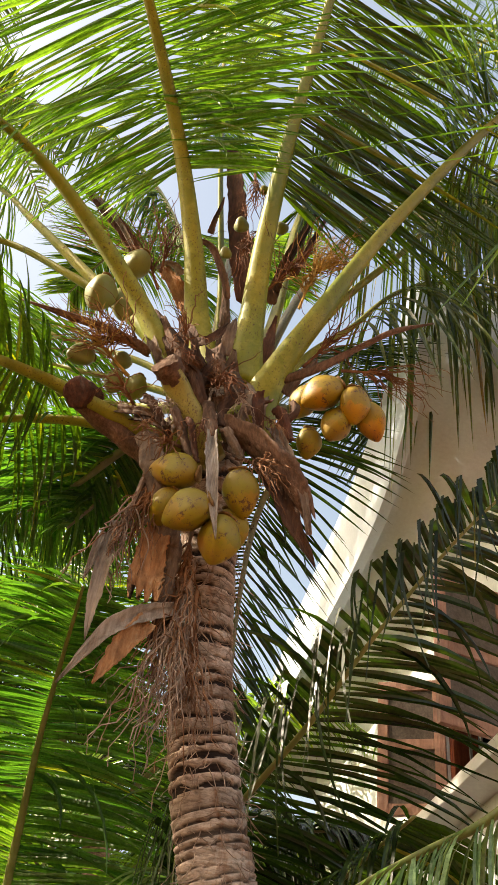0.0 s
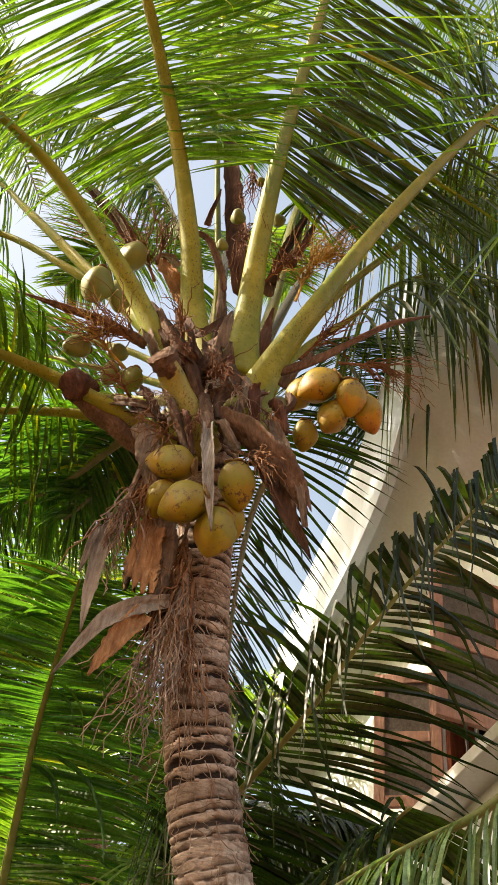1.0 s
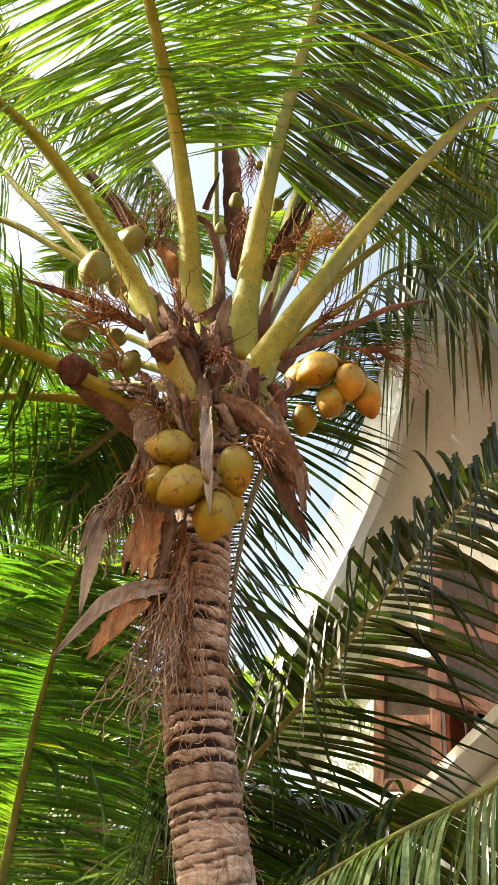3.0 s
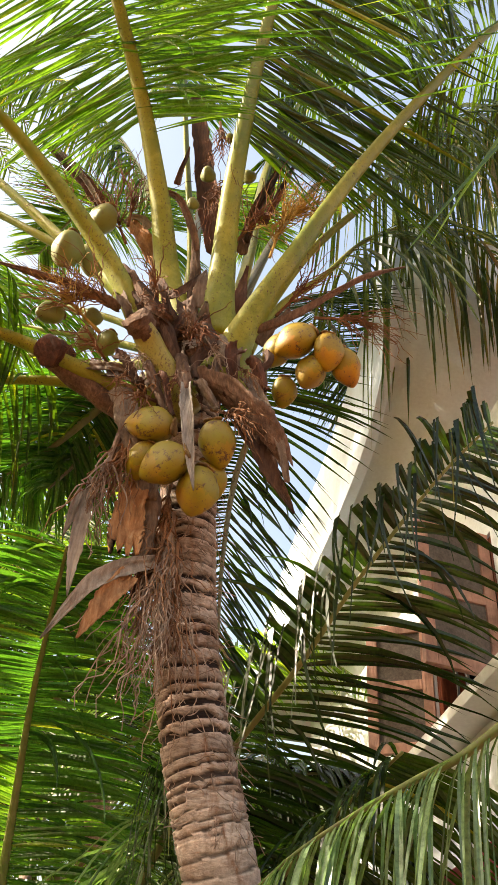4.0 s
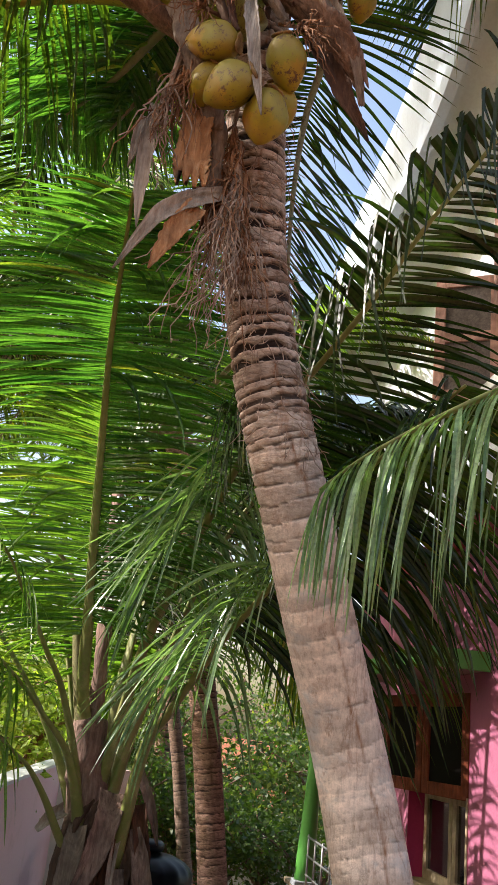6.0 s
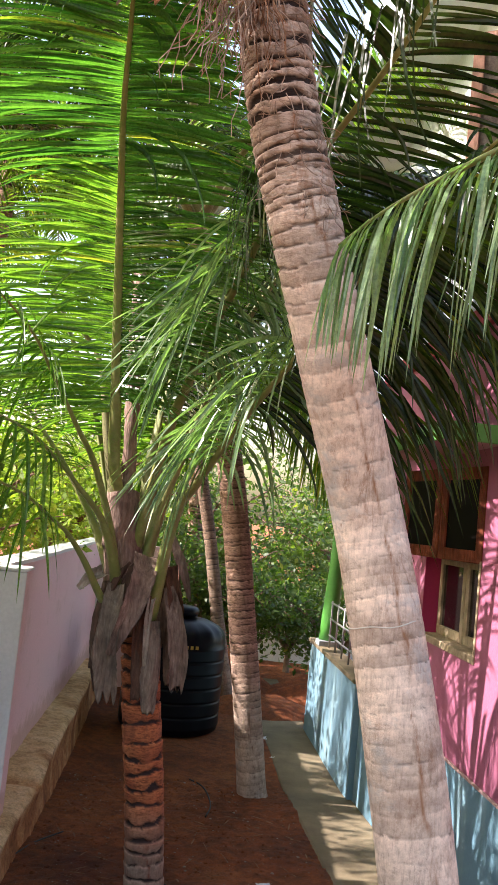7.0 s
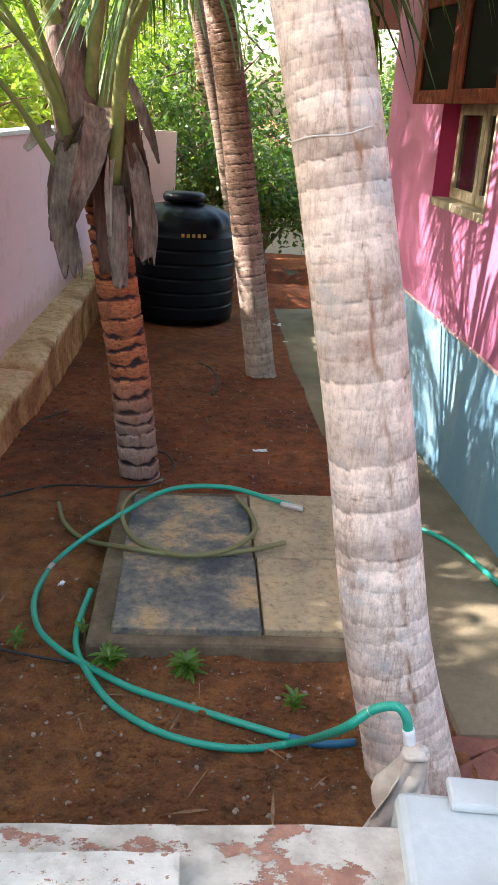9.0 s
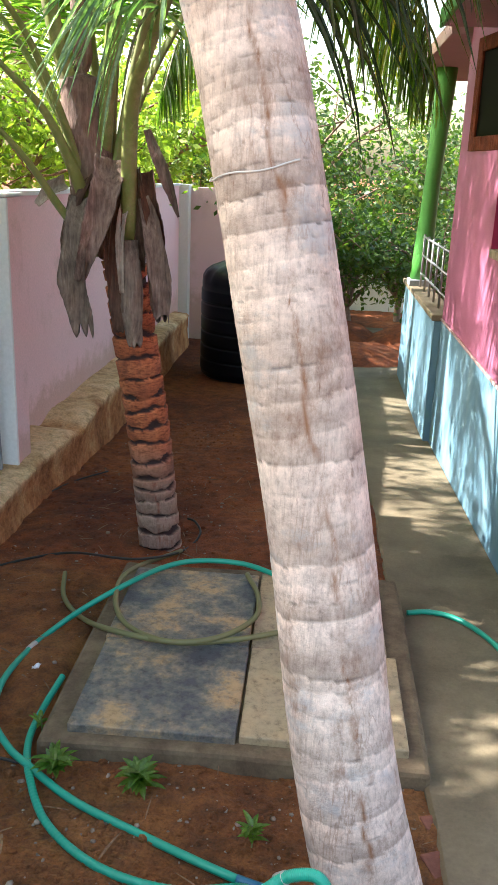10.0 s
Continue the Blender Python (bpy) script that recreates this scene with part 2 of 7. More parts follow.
    drip = m.node_tree.nodes.new("ShaderNodeAttribute")
    drip.attribute_name = "drip"
    ragged = threshold(m, noise_tex(m, coords(m, (45, 45, 12)), 1.0, 6, 0.75), 0.36, 0.52)
    c = mixed(m, mixed(m, 1.0, drip.outputs["Fac"], ragged, "MULTIPLY"), c, stain)
    c = mixed(m, ring.outputs["Fac"], c, mixed(m, 0.5, crack, strands, "MULTIPLY"))
    set_in(m, "Base Color", c)
    bump(m, mixed(m, high_up, mixed(m, cracks, grain, (0.1, 0.1, 0.1)), fibre), 0.8, 0.015)
    return m


def nut_material(name, a, b, c3, worn=0.35):
    m = material(name, a, 0.5)
    v = coords(m)
    info = m.node_tree.nodes.new("ShaderNodeObjectInfo")
    off = m.node_tree.nodes.new("ShaderNodeVectorMath")
    m.node_tree.links.new(v, off.inputs[0])
    m.node_tree.links.new(info.outputs["Random"], off.inputs[1])
    o = off.outputs["Vector"]
    c = ramp(m, noise_tex(m, o, 7.0, 5), [(0.3, a), (0.55, b), (0.75, c3)])
    scuff = threshold(m, noise_tex(m, o, 11.0, 6, 0.7), 0.44, 0.58)
    c = mixed(m, mixed(m, 1.0, scuff, (worn, worn, worn), "MULTIPLY"), c, (0.26, 0.115, 0.04))
    sep = m.node_tree.nodes.new("ShaderNodeSeparateXYZ")
    m.node_tree.links.new(v, sep.inputs[0])
    end = node(m, "ShaderNodeMapRange")
    end.inputs["From Min"].default_value = -0.09
    end.inputs["From Max"].default_value = 0.09
    m.node_tree.links.new(sep.outputs["Z"], end.inputs["Value"])
    streaks = noise_tex(m, coords(m, (34, 34, 6)), 1.0, 6, 0.7)
    flush = threshold(m, mixed(m, 0.5, end.outputs["Result"], streaks), 0.5, 0.68)
    c = mixed(m, mixed(m, 1.0, flush, (worn * 1.7, worn * 1.7, worn * 1.7), "MULTIPLY"), c, (0.27, 0.085, 0.022))
    tip = threshold(m, mixed(m, 0.4, end.outputs["Result"], streaks), 0.42, 0.26)
    c = mixed(m, mixed(m, 1.0, tip, (worn * 1.6, worn * 1.6, worn * 1.6), "MULTIPLY"), c, (0.2, 0.2, 0.012))
    mark = threshold(m, noise_tex(m, o, 24.0, 8, 0.8), 0.55, 0.6)
    c = mixed(m, mixed(m, 1.0, mark, (min(1.0, worn * 3), min(1.0, worn * 3), min(1.0, worn * 3)), "MULTIPLY"), c, (0.1, 0.05, 0.025))
    speck = threshold(m, noise_tex(m, o, 90.0, 4, 0.7), 0.6, 0.68)
    c = mixed(m, mixed(m, 1.0, speck, (0.5, 0.5, 0.5), "MULTIPLY"), c, (0.16, 0.08, 0.03))
    set_in(m, "Base Color", c)
    bump(m, noise_tex(m, o, 30.0, 4), 0.15, 0.005)
    return m


def peel_material(name, bare_at, chip_at, paint_a, paint_b):
    """Aged whitewash: grey stains, chips and crisp-edged bare patches of rust-brown masonry."""
    m = material(name, paint_b, 0.85)
    v = coords(m)
    big = noise_tex(m, coords(m, (1, 1.6, 1)), 6.5, 9, 0.72)
    chip = noise_tex(m, v, 42.0, 5, 0.65)
    fine = noise_tex(m, v, 120.0, 4)
    paint = ramp(m, noise_tex(m, v, 11.0, 6), [(0.3, paint_a), (0.6, paint_b)])
    grime = threshold(m, noise_tex(m, v, 17.0, 8, 0.78), 0.56, 0.68)
    paint = mixed(m, mixed(m, 1.0, grime, (0.6, 0.6, 0.6), "MULTIPLY"), paint, (0.22, 0.19, 0.15))
    rust = ramp(m, noise_tex(m, v, 16.0, 7, 0.7), [(0.3, (0.17, 0.085, 0.06)), (0.55, (0.3, 0.145, 0.095)), (0.75, (0.42, 0.28, 0.2))])
    bare = threshold(m, big, bare_at, bare_at + 0.015)
    flakes = threshold(m, chip, chip_at, chip_at + 0.03)
    c = mixed(m, bare, mixed(m, flakes, paint, (0.27, 0.15, 0.1)), rust)
    set_in(m, "Base Color", c)
    bump(m, mixed(m, 0.65, fine, mixed(m, 1.0, (1, 1, 1), bare, "SUBTRACT")), 0.6, 0.01)
    return m


M = {}
M["soil"] = ground_material()
M["path"] = concrete_material("path_concrete", (0.12, 0.09, 0.05), (0.22, 0.168, 0.1))
M["mortar"] = concrete_material("mortar_bed", (0.095, 0.062, 0.034), (0.21, 0.15, 0.085), 7.0)
M["slab"] = slab_material("blue_grey_slab", [(0.4, (0.066, 0.068, 0.078)), (0.47, (0.13, 0.121, 0.107)), (0.52, (0.22, 0.18, 0.13)), (0.585, (0.4, 0.26, 0.13))])
M["slab_tan"] = slab_material("tan_slab", [(0.34, (0.23, 0.175, 0.11)), (0.5, (0.36, 0.275, 0.165)), (0.6, (0.4, 0.29, 0.165)), (0.72, (0.22, 0.125, 0.07))])
M["pink"] = painted("pink_paint", (0.36, 0.105, 0.185), (0.28, 0.085, 0.15))
M["dull_pink"] = painted("dull_pinkish_plaster", (0.46, 0.29, 0.27), (0.32, 0.2, 0.17))
M["magenta"] = painted("magenta_paint", (0.42, 0.02, 0.1), (0.3, 0.02, 0.08))
M["red_band"] = painted("red_paint", (0.34, 0.04, 0.05), (0.22, 0.03, 0.04))
M["blue"] = painted("blue_paint", (0.125, 0.24, 0.32), (0.26, 0.35, 0.36), amount=0.7, scale=5.0)
M["green"] = painted("green_paint", (0.1, 0.36, 0.06), (0.07, 0.25, 0.05), 0.5)
M["white"] = painted("white_paint", (0.8, 0.81, 0.8), (0.6, 0.62, 0.6))
# white paint with the blue of its skylight put into the colour
M["sky_white"] = painted("sky_tinted_white_paint", (0.66, 0.76, 0.88), (0.5, 0.57, 0.64), amount=0.8)
M["flaked"] = peel_material("flaking_white_paint", 0.72, 0.6, (0.38, 0.34, 0.28), (0.58, 0.54, 0.47))
M["cream"] = painted("blue_tinted_white_paint", (0.84, 0.91, 0.96), (0.68, 0.73, 0.76))
M["pale_pink"] = muddy_wall_material("pale_pink_paint", (0.86, 0.61, 0.63), (0.62, 0.42, 0.38), (0.42, 0.25, 0.12))
M["plinth"] = crumbling_material()
M["peel"] = peel_material("peeling_paint", 0.545, 0.66, (0.27, 0.23, 0.175), (0.48, 0.43, 0.36))
M["granite"] = concrete_material("granite_slab", (0.2, 0.22, 0.24), (0.34, 0.36, 0.38), 6.0)
M["wood"] = fibre_material("red_brown_wood", (0.1, 0.022, 0.01), (0.17, 0.042, 0.018), (0.22, 0.065, 0.03), (40, 40, 4), 0.75)
M["wood"].node_tree.nodes["Principled BSDF"].inputs["Specular IOR Level"].default_value = 0.15
# opaque dark panes; the unlit interior is in their base colour
M["window_glass"] = material("dark_window_glass", (0.014, 0.009, 0.009), 0.08)
M["pinkwood"] = fibre_material("salmon_wood", (0.4, 0.2, 0.15), (0.5, 0.27, 0.2), (0.45, 0.24, 0.18), (40, 40, 4), 0.6)
M["beige"] = fibre_material("beige_frame", (0.3, 0.22, 0.135), (0.38, 0.295, 0.19), (0.44, 0.35, 0.23), (40, 40, 4), 0.6)
# near-black colour that paints in the unlit rooms behind the windows
M["dark"] = material("room_shade_sheet", (0.02, 0.015, 0.015), 0.9)
# near-black opaque panes that paint in the dark behind the glass
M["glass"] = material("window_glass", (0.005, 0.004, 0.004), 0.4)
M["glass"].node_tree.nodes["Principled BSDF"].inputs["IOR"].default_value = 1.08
M["frosted"] = concrete_material("patterned_glass", (0.1, 0.08, 0.07), (0.17, 0.14, 0.12), 30.0)
M["bark"] = bark_material("palm_bark", (0.48, 0.375, 0.315), (0.68, 0.565, 0.49), (0.31, 0.235, 0.19), (0.62, 0.51, 0.44), (0.02, 0.009, 0.006), 2.9, 3.75, (0.26, 0.115, 0.05))
M["bark_young"] = bark_material("young_palm_bark", (0.22, 0.15, 0.11), (0.34, 0.24, 0.18), (0.3, 0.08, 0.03), (0.5, 0.17, 0.065), (0.035, 0.018, 0.015), 0.3, 0.7, (0.2, 0.07, 0.035))
M["bark_back"] = bark_material("shaded_palm_bark", (0.3, 0.235, 0.185), (0.42, 0.33, 0.265), (0.3, 0.185, 0.14), (0.44, 0.29, 0.225), (0.05, 0.03, 0.024), 0.5, 1.6, (0.14, 0.08, 0.05))
M["bark_slim"] = bark_material("grey_palm_bark", (0.2, 0.15, 0.11), (0.28, 0.21, 0.16), (0.15, 0.095, 0.065), (0.24, 0.16, 0.115), (0.03, 0.018, 0.015), 0.6, 2.5, (0.1, 0.06, 0.04))
M["leaf"] = leaf_material("palm_leaflet", (0.02, 0.05, 0.01), (0.1, 0.155, 0.03), (2.9, 3.3, 0.9), mix=0.5)
# darker copy of the leaflet: shade is put into its colour
M["leaf_dark"] = leaf_material("shaded_palm_leaflet", (0.007, 0.02, 0.005), (0.026, 0.048, 0.012), (1.6, 2.0, 0.5), (0.2, 0.2, 0.06), 0.97)
# ageing, partly brown fronds; the crown's shade is in their dark green
M["leaf_old"] = leaf_material("ageing_shaded_leaflet", (0.022, 0.045, 0.012), (0.08, 0.1, 0.028), (2.0, 2.3, 0.5), (0.24, 0.15, 0.07), 0.74)
# pale base colour carries the sky and sun sheen on these limp blades
M["leaf_sheen"] = leaf_material("limp_sheen_leaflet", (0.085, 0.16, 0.075), (0.22, 0.33, 0.17), (1.5, 1.8, 0.6), (0.24, 0.24, 0.09), 0.98, 0.22, 0.35)
# brighter leaflet copy, with sunlight put into its colour
M["leaf_bright"] = leaf_material("bright_lit_leaflet", (0.05, 0.12, 0.022), (0.135, 0.225, 0.045), (2.0, 2.4, 0.7), mix=0.52)
# dimmer copy: the shade on the tall frond is in its colour
M["leaf_tall"] = leaf_material("deep_green_shaded_leaflet", (0.024, 0.08, 0.02), (0.088, 0.175, 0.04), (1.7, 2.35, 0.65), mix=0.52)
M["leaf_mid"] = leaf_material("mid_green_leaflet", (0.02, 0.045, 0.008), (0.055, 0.09, 0.014), (2.0, 2.4, 0.5))
M["stalk"] = stalk_material("leaf_stalk", (0.15, 0.195, 0.01), (0.28, 0.275, 0.02), (0.075, 0.035, 0.015), 0.565)
M["stalk_base"] = stalk_material("old_leaf_stalk_base", (0.2, 0.2, 0.03), (0.3, 0.25, 0.05), (0.1, 0.05, 0.025))
M["stalk_pale"] = stalk_material("pale_leaf_stalk", (0.36, 0.36, 0.2), (0.5, 0.47, 0.3), (0.2, 0.16, 0.08))
M["stalk_green"] = stalk_material("green_leaf_stalk", (0.12, 0.165, 0.03), (0.21, 0.21, 0.06), (0.2, 0.15, 0.08), 0.55)
# duller copy of the stalk colour for fronds in shade
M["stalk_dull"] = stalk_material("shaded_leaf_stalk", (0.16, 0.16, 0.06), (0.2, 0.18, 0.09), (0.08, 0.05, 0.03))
M["husk"] = fibre_material("dead_sheath", (0.0702, 0.0351, 0.0211), (0.187, 0.105, 0.0663), (0.312, 0.203, 0.14))
M["husk_dark"] = fibre_material("dark_dead_sheath", (0.0468, 0.0234, 0.0156), (0.101, 0.0507, 0.0312), (0.156, 0.0858, 0.0546))
M["husk_orange"] = fibre_material("orange_fibre_mat", (0.24, 0.1, 0.04), (0.5, 0.25, 0.11), (0.62, 0.4, 0.23))
M["husk_red"] = fibre_material("red_brown_spathe", (0.0546, 0.0195, 0.0109), (0.133, 0.0484, 0.025), (0.234, 0.101, 0.0546))
M["husk_strap"] = fibre_material("dry_brown_strap", (0.1, 0.055, 0.04), (0.25, 0.16, 0.125), (0.38, 0.28, 0.23))
M["husk_grey"] = fibre_material("weathered_grey_sheath", (0.109, 0.0702, 0.0546), (0.234, 0.172, 0.129), (0.359, 0.281, 0.218))
M["husk_pale"] = fibre_material("bleached_dry_sheath", (0.221, 0.162, 0.119), (0.383, 0.315, 0.255), (0.51, 0.442, 0.374))
M["husk_bleached"] = fibre_material("silver_grey_spathe", (0.12, 0.1, 0.085), (0.42, 0.38, 0.34), (0.62, 0.58, 0.53), (70, 70, 4))
M["twig"] = fibre_material("dry_flower_twig", (0.102, 0.0425, 0.017), (0.238, 0.111, 0.051), (0.306, 0.17, 0.085), (20, 20, 20))
M["twig_red"] = fibre_material("red_brown_twig", (0.085, 0.0272, 0.0102), (0.187, 0.068, 0.0255), (0.272, 0.128, 0.0595), (20, 20, 20))
M["twig_gold"] = fibre_material("golden_flower_twig", (0.3, 0.17, 0.04), (0.45, 0.28, 0.07), (0.5, 0.36, 0.12), (20, 20, 20))
M["twig_grey"] = fibre_material("grey_flower_twig", (0.19, 0.125, 0.095), (0.37, 0.265, 0.2), (0.52, 0.42, 0.34), (20, 20, 20))
M["nut"] = nut_material("ripe_coconut_husk", (0.4, 0.26, 0.014), (0.47, 0.235, 0.012), (0.36, 0.13, 0.015))
M["nut_olive"] = nut_material("ripening_coconut_husk", (0.24, 0.225, 0.012), (0.38, 0.255, 0.012), (0.34, 0.15, 0.012))
M["nut_green"] = nut_material("green_coconut_husk", (0.14, 0.18, 0.045), (0.19, 0.21, 0.055), (0.19, 0.19, 0.065), 0.1)
M["calyx"] = fibre_material("coconut_calyx", (0.2, 0.11, 0.04), (0.32, 0.2, 0.08), (0.4, 0.28, 0.14))
M["hose"] = material("teal_hose", (0.02, 0.3, 0.2), 0.38)
M["hose_old"] = material("olive_hose", (0.16, 0.15, 0.06), 0.6)
M["tank"] = material("black_plastic", (0.0025, 0.003, 0.006), 0.4)
M["tank"].node_tree.nodes["Principled BSDF"].inputs["Specular IOR Level"].default_value = 0.14
M["yellow"] = material("yellow_lettering", (0.42, 0.25, 0.05), 0.6)
M["cable"] = material("black_cable", (0.02, 0.018, 0.016), 0.6)
M["steel"] = material("grey_steel", (0.3, 0.3, 0.3), 0.45, 0.8)
M["pvc"] = painted("white_pvc", (0.75, 0.75, 0.74), (0.6, 0.6, 0.58), 0.4)
M["block"] = painted("weathered_blue_white_paint", (0.43, 0.46, 0.46), (0.27, 0.28, 0.27), 0.85, 0.9, 5.0, (1, 1, 1))
M["rag"] = painted("soiled_tan_cloth", (0.66, 0.59, 0.49), (0.3, 0.16, 0.1), 0.95, 0.8, 9.0, (1, 1, 1))
M["brick"] = concrete_material("red_brick", (0.16, 0.055, 0.035), (0.27, 0.1, 0.06), 8.0)
M["stone"] = concrete_material("pebble", (0.22, 0.14, 0.09), (0.4, 0.31, 0.23), 20.0)
M["bush"] = leaf_material("bush_leaf", (0.035, 0.08, 0.018), (0.1, 0.155, 0.035), (1.5, 1.8, 0.6), (0.3, 0.3, 0.06), 0.96, 0.5)
M["litter"] = fibre_material("dry_leaf_litter", (0.2, 0.1, 0.05), (0.32, 0.18, 0.09), (0.42, 0.28, 0.15))


# ---- mesh helpers ----
def part(name, bm, mat, parent=None, label="", smooth=False):
    """Links a bmesh as one mesh object, under its thing if one is given."""
    me = bpy.data.meshes.new(name)
    bm.normal_update()
    bm.to_mesh(me)
    bm.free()
    if mat:
        me.materials.append(M[mat] if isinstance(mat, str) else mat)
    if smooth:
        me.polygons.foreach_set("use_smooth", [True] * len(me.polygons))
    ob = new(name, me)
    if parent is not None:
        ob.parent = parent
    if label:
        ob["label"] = label
    return ob


def add_box(bm, x0, x1, y0, y1, z0, z1, bevel=0.0, m=None):
    r = bmesh.ops.create_cube(bm, size=1.0)
    vs = r["verts"]
    bmesh.ops.scale(bm, vec=(x1 - x0, y1 - y0, z1 - z0), verts=vs)
    bmesh.ops.translate(bm, vec=((x0 + x1) / 2, (y0 + y1) / 2, (z0 + z1) / 2), verts=vs)
    if m is not None:
        bmesh.ops.transform(bm, matrix=m, verts=vs)
    if bevel > 0:
        es = list({e for v in vs for e in v.link_edges})
        bmesh.ops.bevel(bm, geom=es, offset=bevel, segments=2, affect="EDGES", profile=0.5)


def box(name, dims, mat, parent=None, label="", bevel=0.0, m=None):
    bm = bmesh.new()
    add_box(bm, *dims, bevel=bevel, m=m)
    return part(name, bm, mat, parent, label)


def wavy(bm, size, amount, seed=0.0):
    """Rough the vertices a little, for masonry that is not true."""
    for v in bm.verts:
        v.co += amount * noise.noise_vector(v.co * size + Vector((seed, seed, seed)))


def rough_box(name, dims, mat, parent=None, label="", step=0.12, amount=0.012, seed=0.0):
    x0, x1, y0, y1, z0, z1 = dims
    bm = bmesh.new()
    add_box(bm, *dims)
    long = max(x1 - x0, y1 - y0, z1 - z0)
    for ax in range(3):
        lo, hi = dims[2 * ax], dims[2 * ax + 1]
        k = max(1, min(120, int((hi - lo) / step)))
        for i in range(1, k):
            co = [0, 0, 0]
            co[ax] = lo + (hi - lo) * i / k
            no = [0, 0, 0]
            no[ax] = 1
            bmesh.ops.bisect_plane(bm, geom=bm.verts[:] + bm.edges[:] + bm.faces[:], plane_co=co, plane_no=no)
    wavy(bm, 3.0, amount, seed)
    wavy(bm, 14.0, amount * 0.4, seed)
    return part(name, bm, mat, parent, label)


def thing(name, at, label, category, group="", kind=""):
    ob = new(name)
    ob.location = at
    return tagged(ob, label, category, group, kind)


def spline(pts, n, power=0.5):
    """Points along a Catmull-Rom curve through pts."""
    p = [Vector(q) for q in pts]
    p = [2 * p[0] - p[1]] + p + [2 * p[-1] - p[-2]]
    out = []
    segs = len(p) - 3
    for i in range(n):
        u = i / (n - 1) * segs
        k = min(int(u), segs - 1)
        f = u - k
        a, b, c, d = p[k:k + 4]
        out.append(0.5 * (2 * b + (c - a) * f + (2 * a - 5 * b + 4 * c - d) * f * f + (3 * b - a - 3 * c + d) * f ** 3))
    return out


def frames(pts, up=Vector((0, 0, 1))):
    """Tangent, side and upper direction at each point of a curve."""
    out = []
    last = None
    for i, p in enumerate(pts):
        t = (pts[min(i + 1, len(pts) - 1)] - pts[max(i - 1, 0)]).normalized()
        s = t.cross(up)
        if s.length < 0.15 and last is not None:
            s = last - t * last.dot(t)
        elif s.length < 1e-4:
            s = Vector((1, 0, 0))
        s.normalize()
        if last is not None and s.dot(last) < 0:
            s = -s
        last = s
        out.append((t, s, s.cross(t).normalized()))
    return out


def add_tube(bm, pts, radius, sides=8, flat=1.0, caps=True):
    """A tube; radius is a number or a function of 0..1 along it."""
    rings = []
    for i, (p, (t, s, u)) in enumerate(zip(pts, frames(pts))):
        f = i / (len(pts) - 1)
        r = radius(f) if callable(radius) else radius
        rings.append([bm.verts.new(p + s * (math.cos(a) * r) + u * (math.sin(a) * r * flat)) for a in (2 * math.pi * k / sides for k in range(sides))])
    for a, b in zip(rings, rings[1:]):
        for k in range(sides):
            bm.faces.new((a[k], a[(k + 1) % sides], b[(k + 1) % sides], b[k]))
    if caps:
        bm.faces.new(rings[0][::-1])
        bm.faces.new(rings[-1])
    return rings


def tube(name, pts, radius, mat, parent=None, label="", sides=8, n=0, flat=1.0):
    bm = bmesh.new()
    add_tube(bm, spline(pts, n) if n else [Vector(p) for p in pts], radius, sides, flat)
    return part(name, bm, mat, parent, label, smooth=True)


def lathe(name, profile, mat, parent=None, label="", sides=32, at=(0, 0, 0)):
    bm = bmesh.new()
    rings = []
    for r, z in profile:
        rings.append([bm.verts.new((at[0] + math.cos(a) * r, at[1] + math.sin(a) * r, at[2] + z)) for a in (2 * math.pi * k / sides for k in range(sides))])
    for a, b in zip(rings, rings[1:]):
        for k in range(sides):
            bm.faces.new((a[k], a[(k + 1) % sides], b[(k + 1) % sides], b[k]))
    bm.faces.new(rings[0][::-1])
    bm.faces.new(rings[-1])
    return part(name, bm, mat, parent, label, smooth=True)


# ---- ground ----
def ground_z(y):
    return 0.05 - 0.065 * (max(-1.0, min(y, 9.0)) - 3.3)


def soil_height(x, y):
    z = ground_z(y)
    fade = 1.0 if -1.2 < x < 2.3 and -0.5 < y < 16 else 0.3
    z += fade * (0.035 * noise.noise((x * 1.3, y * 1.3, 0)) + 0.018 * noise.noise((x * 5, y * 5, 2)) + 0.013 * noise.noise((x * 15, y * 15, 4)) + 0.006 * noise.noise((x * 31, y * 31, 6)))
    if x > 1.5:
        z -= 0.1 * min(1.0, (x - 1.5) / 0.05)
    if 0.05 < x < 1.5 and 3.5 < y < 5.0:
        z -= 0.03
    return z


def graded(lo, hi, fine_lo, fine_hi, step):
    xs = list(np.arange(fine_lo, fine_hi, step))
    d, x = step * 2, fine_hi
    while x < hi:
        xs.append(x)
        x += d
        d *= 1.6
    xs.append(hi)
    d, x = step * 2, fine_lo - step
    while x > lo:
        xs.insert(0, x)
        x -= d
        d *= 1.6
    xs.insert(0, lo)
    return xs


def build_ground():
    xs = graded(-900, 900, -1.2, 2.3, 0.03)
    ys = graded(-900, 900, 1.8, 9.0, 0.03)
    verts = [(x, y, soil_height(x, y)) for y in ys for x in xs]
    w = len(xs)
    faces = [(j * w + i, j * w + i + 1, (j + 1) * w + i + 1, (j + 1) * w + i) for j in range(len(ys) - 1) for i in range(w - 1)]
    me = bpy.data.meshes.new("ground")
    me.from_pydata(verts, [], faces)
    me.materials.append(M["soil"])
    me.polygons.foreach_set("use_smooth", [True] * len(me.polygons))
    tagged(new("ground", me), "red-brown garden soil, darker further back, with small pebbles", "ground", kind="structure")


build_ground()


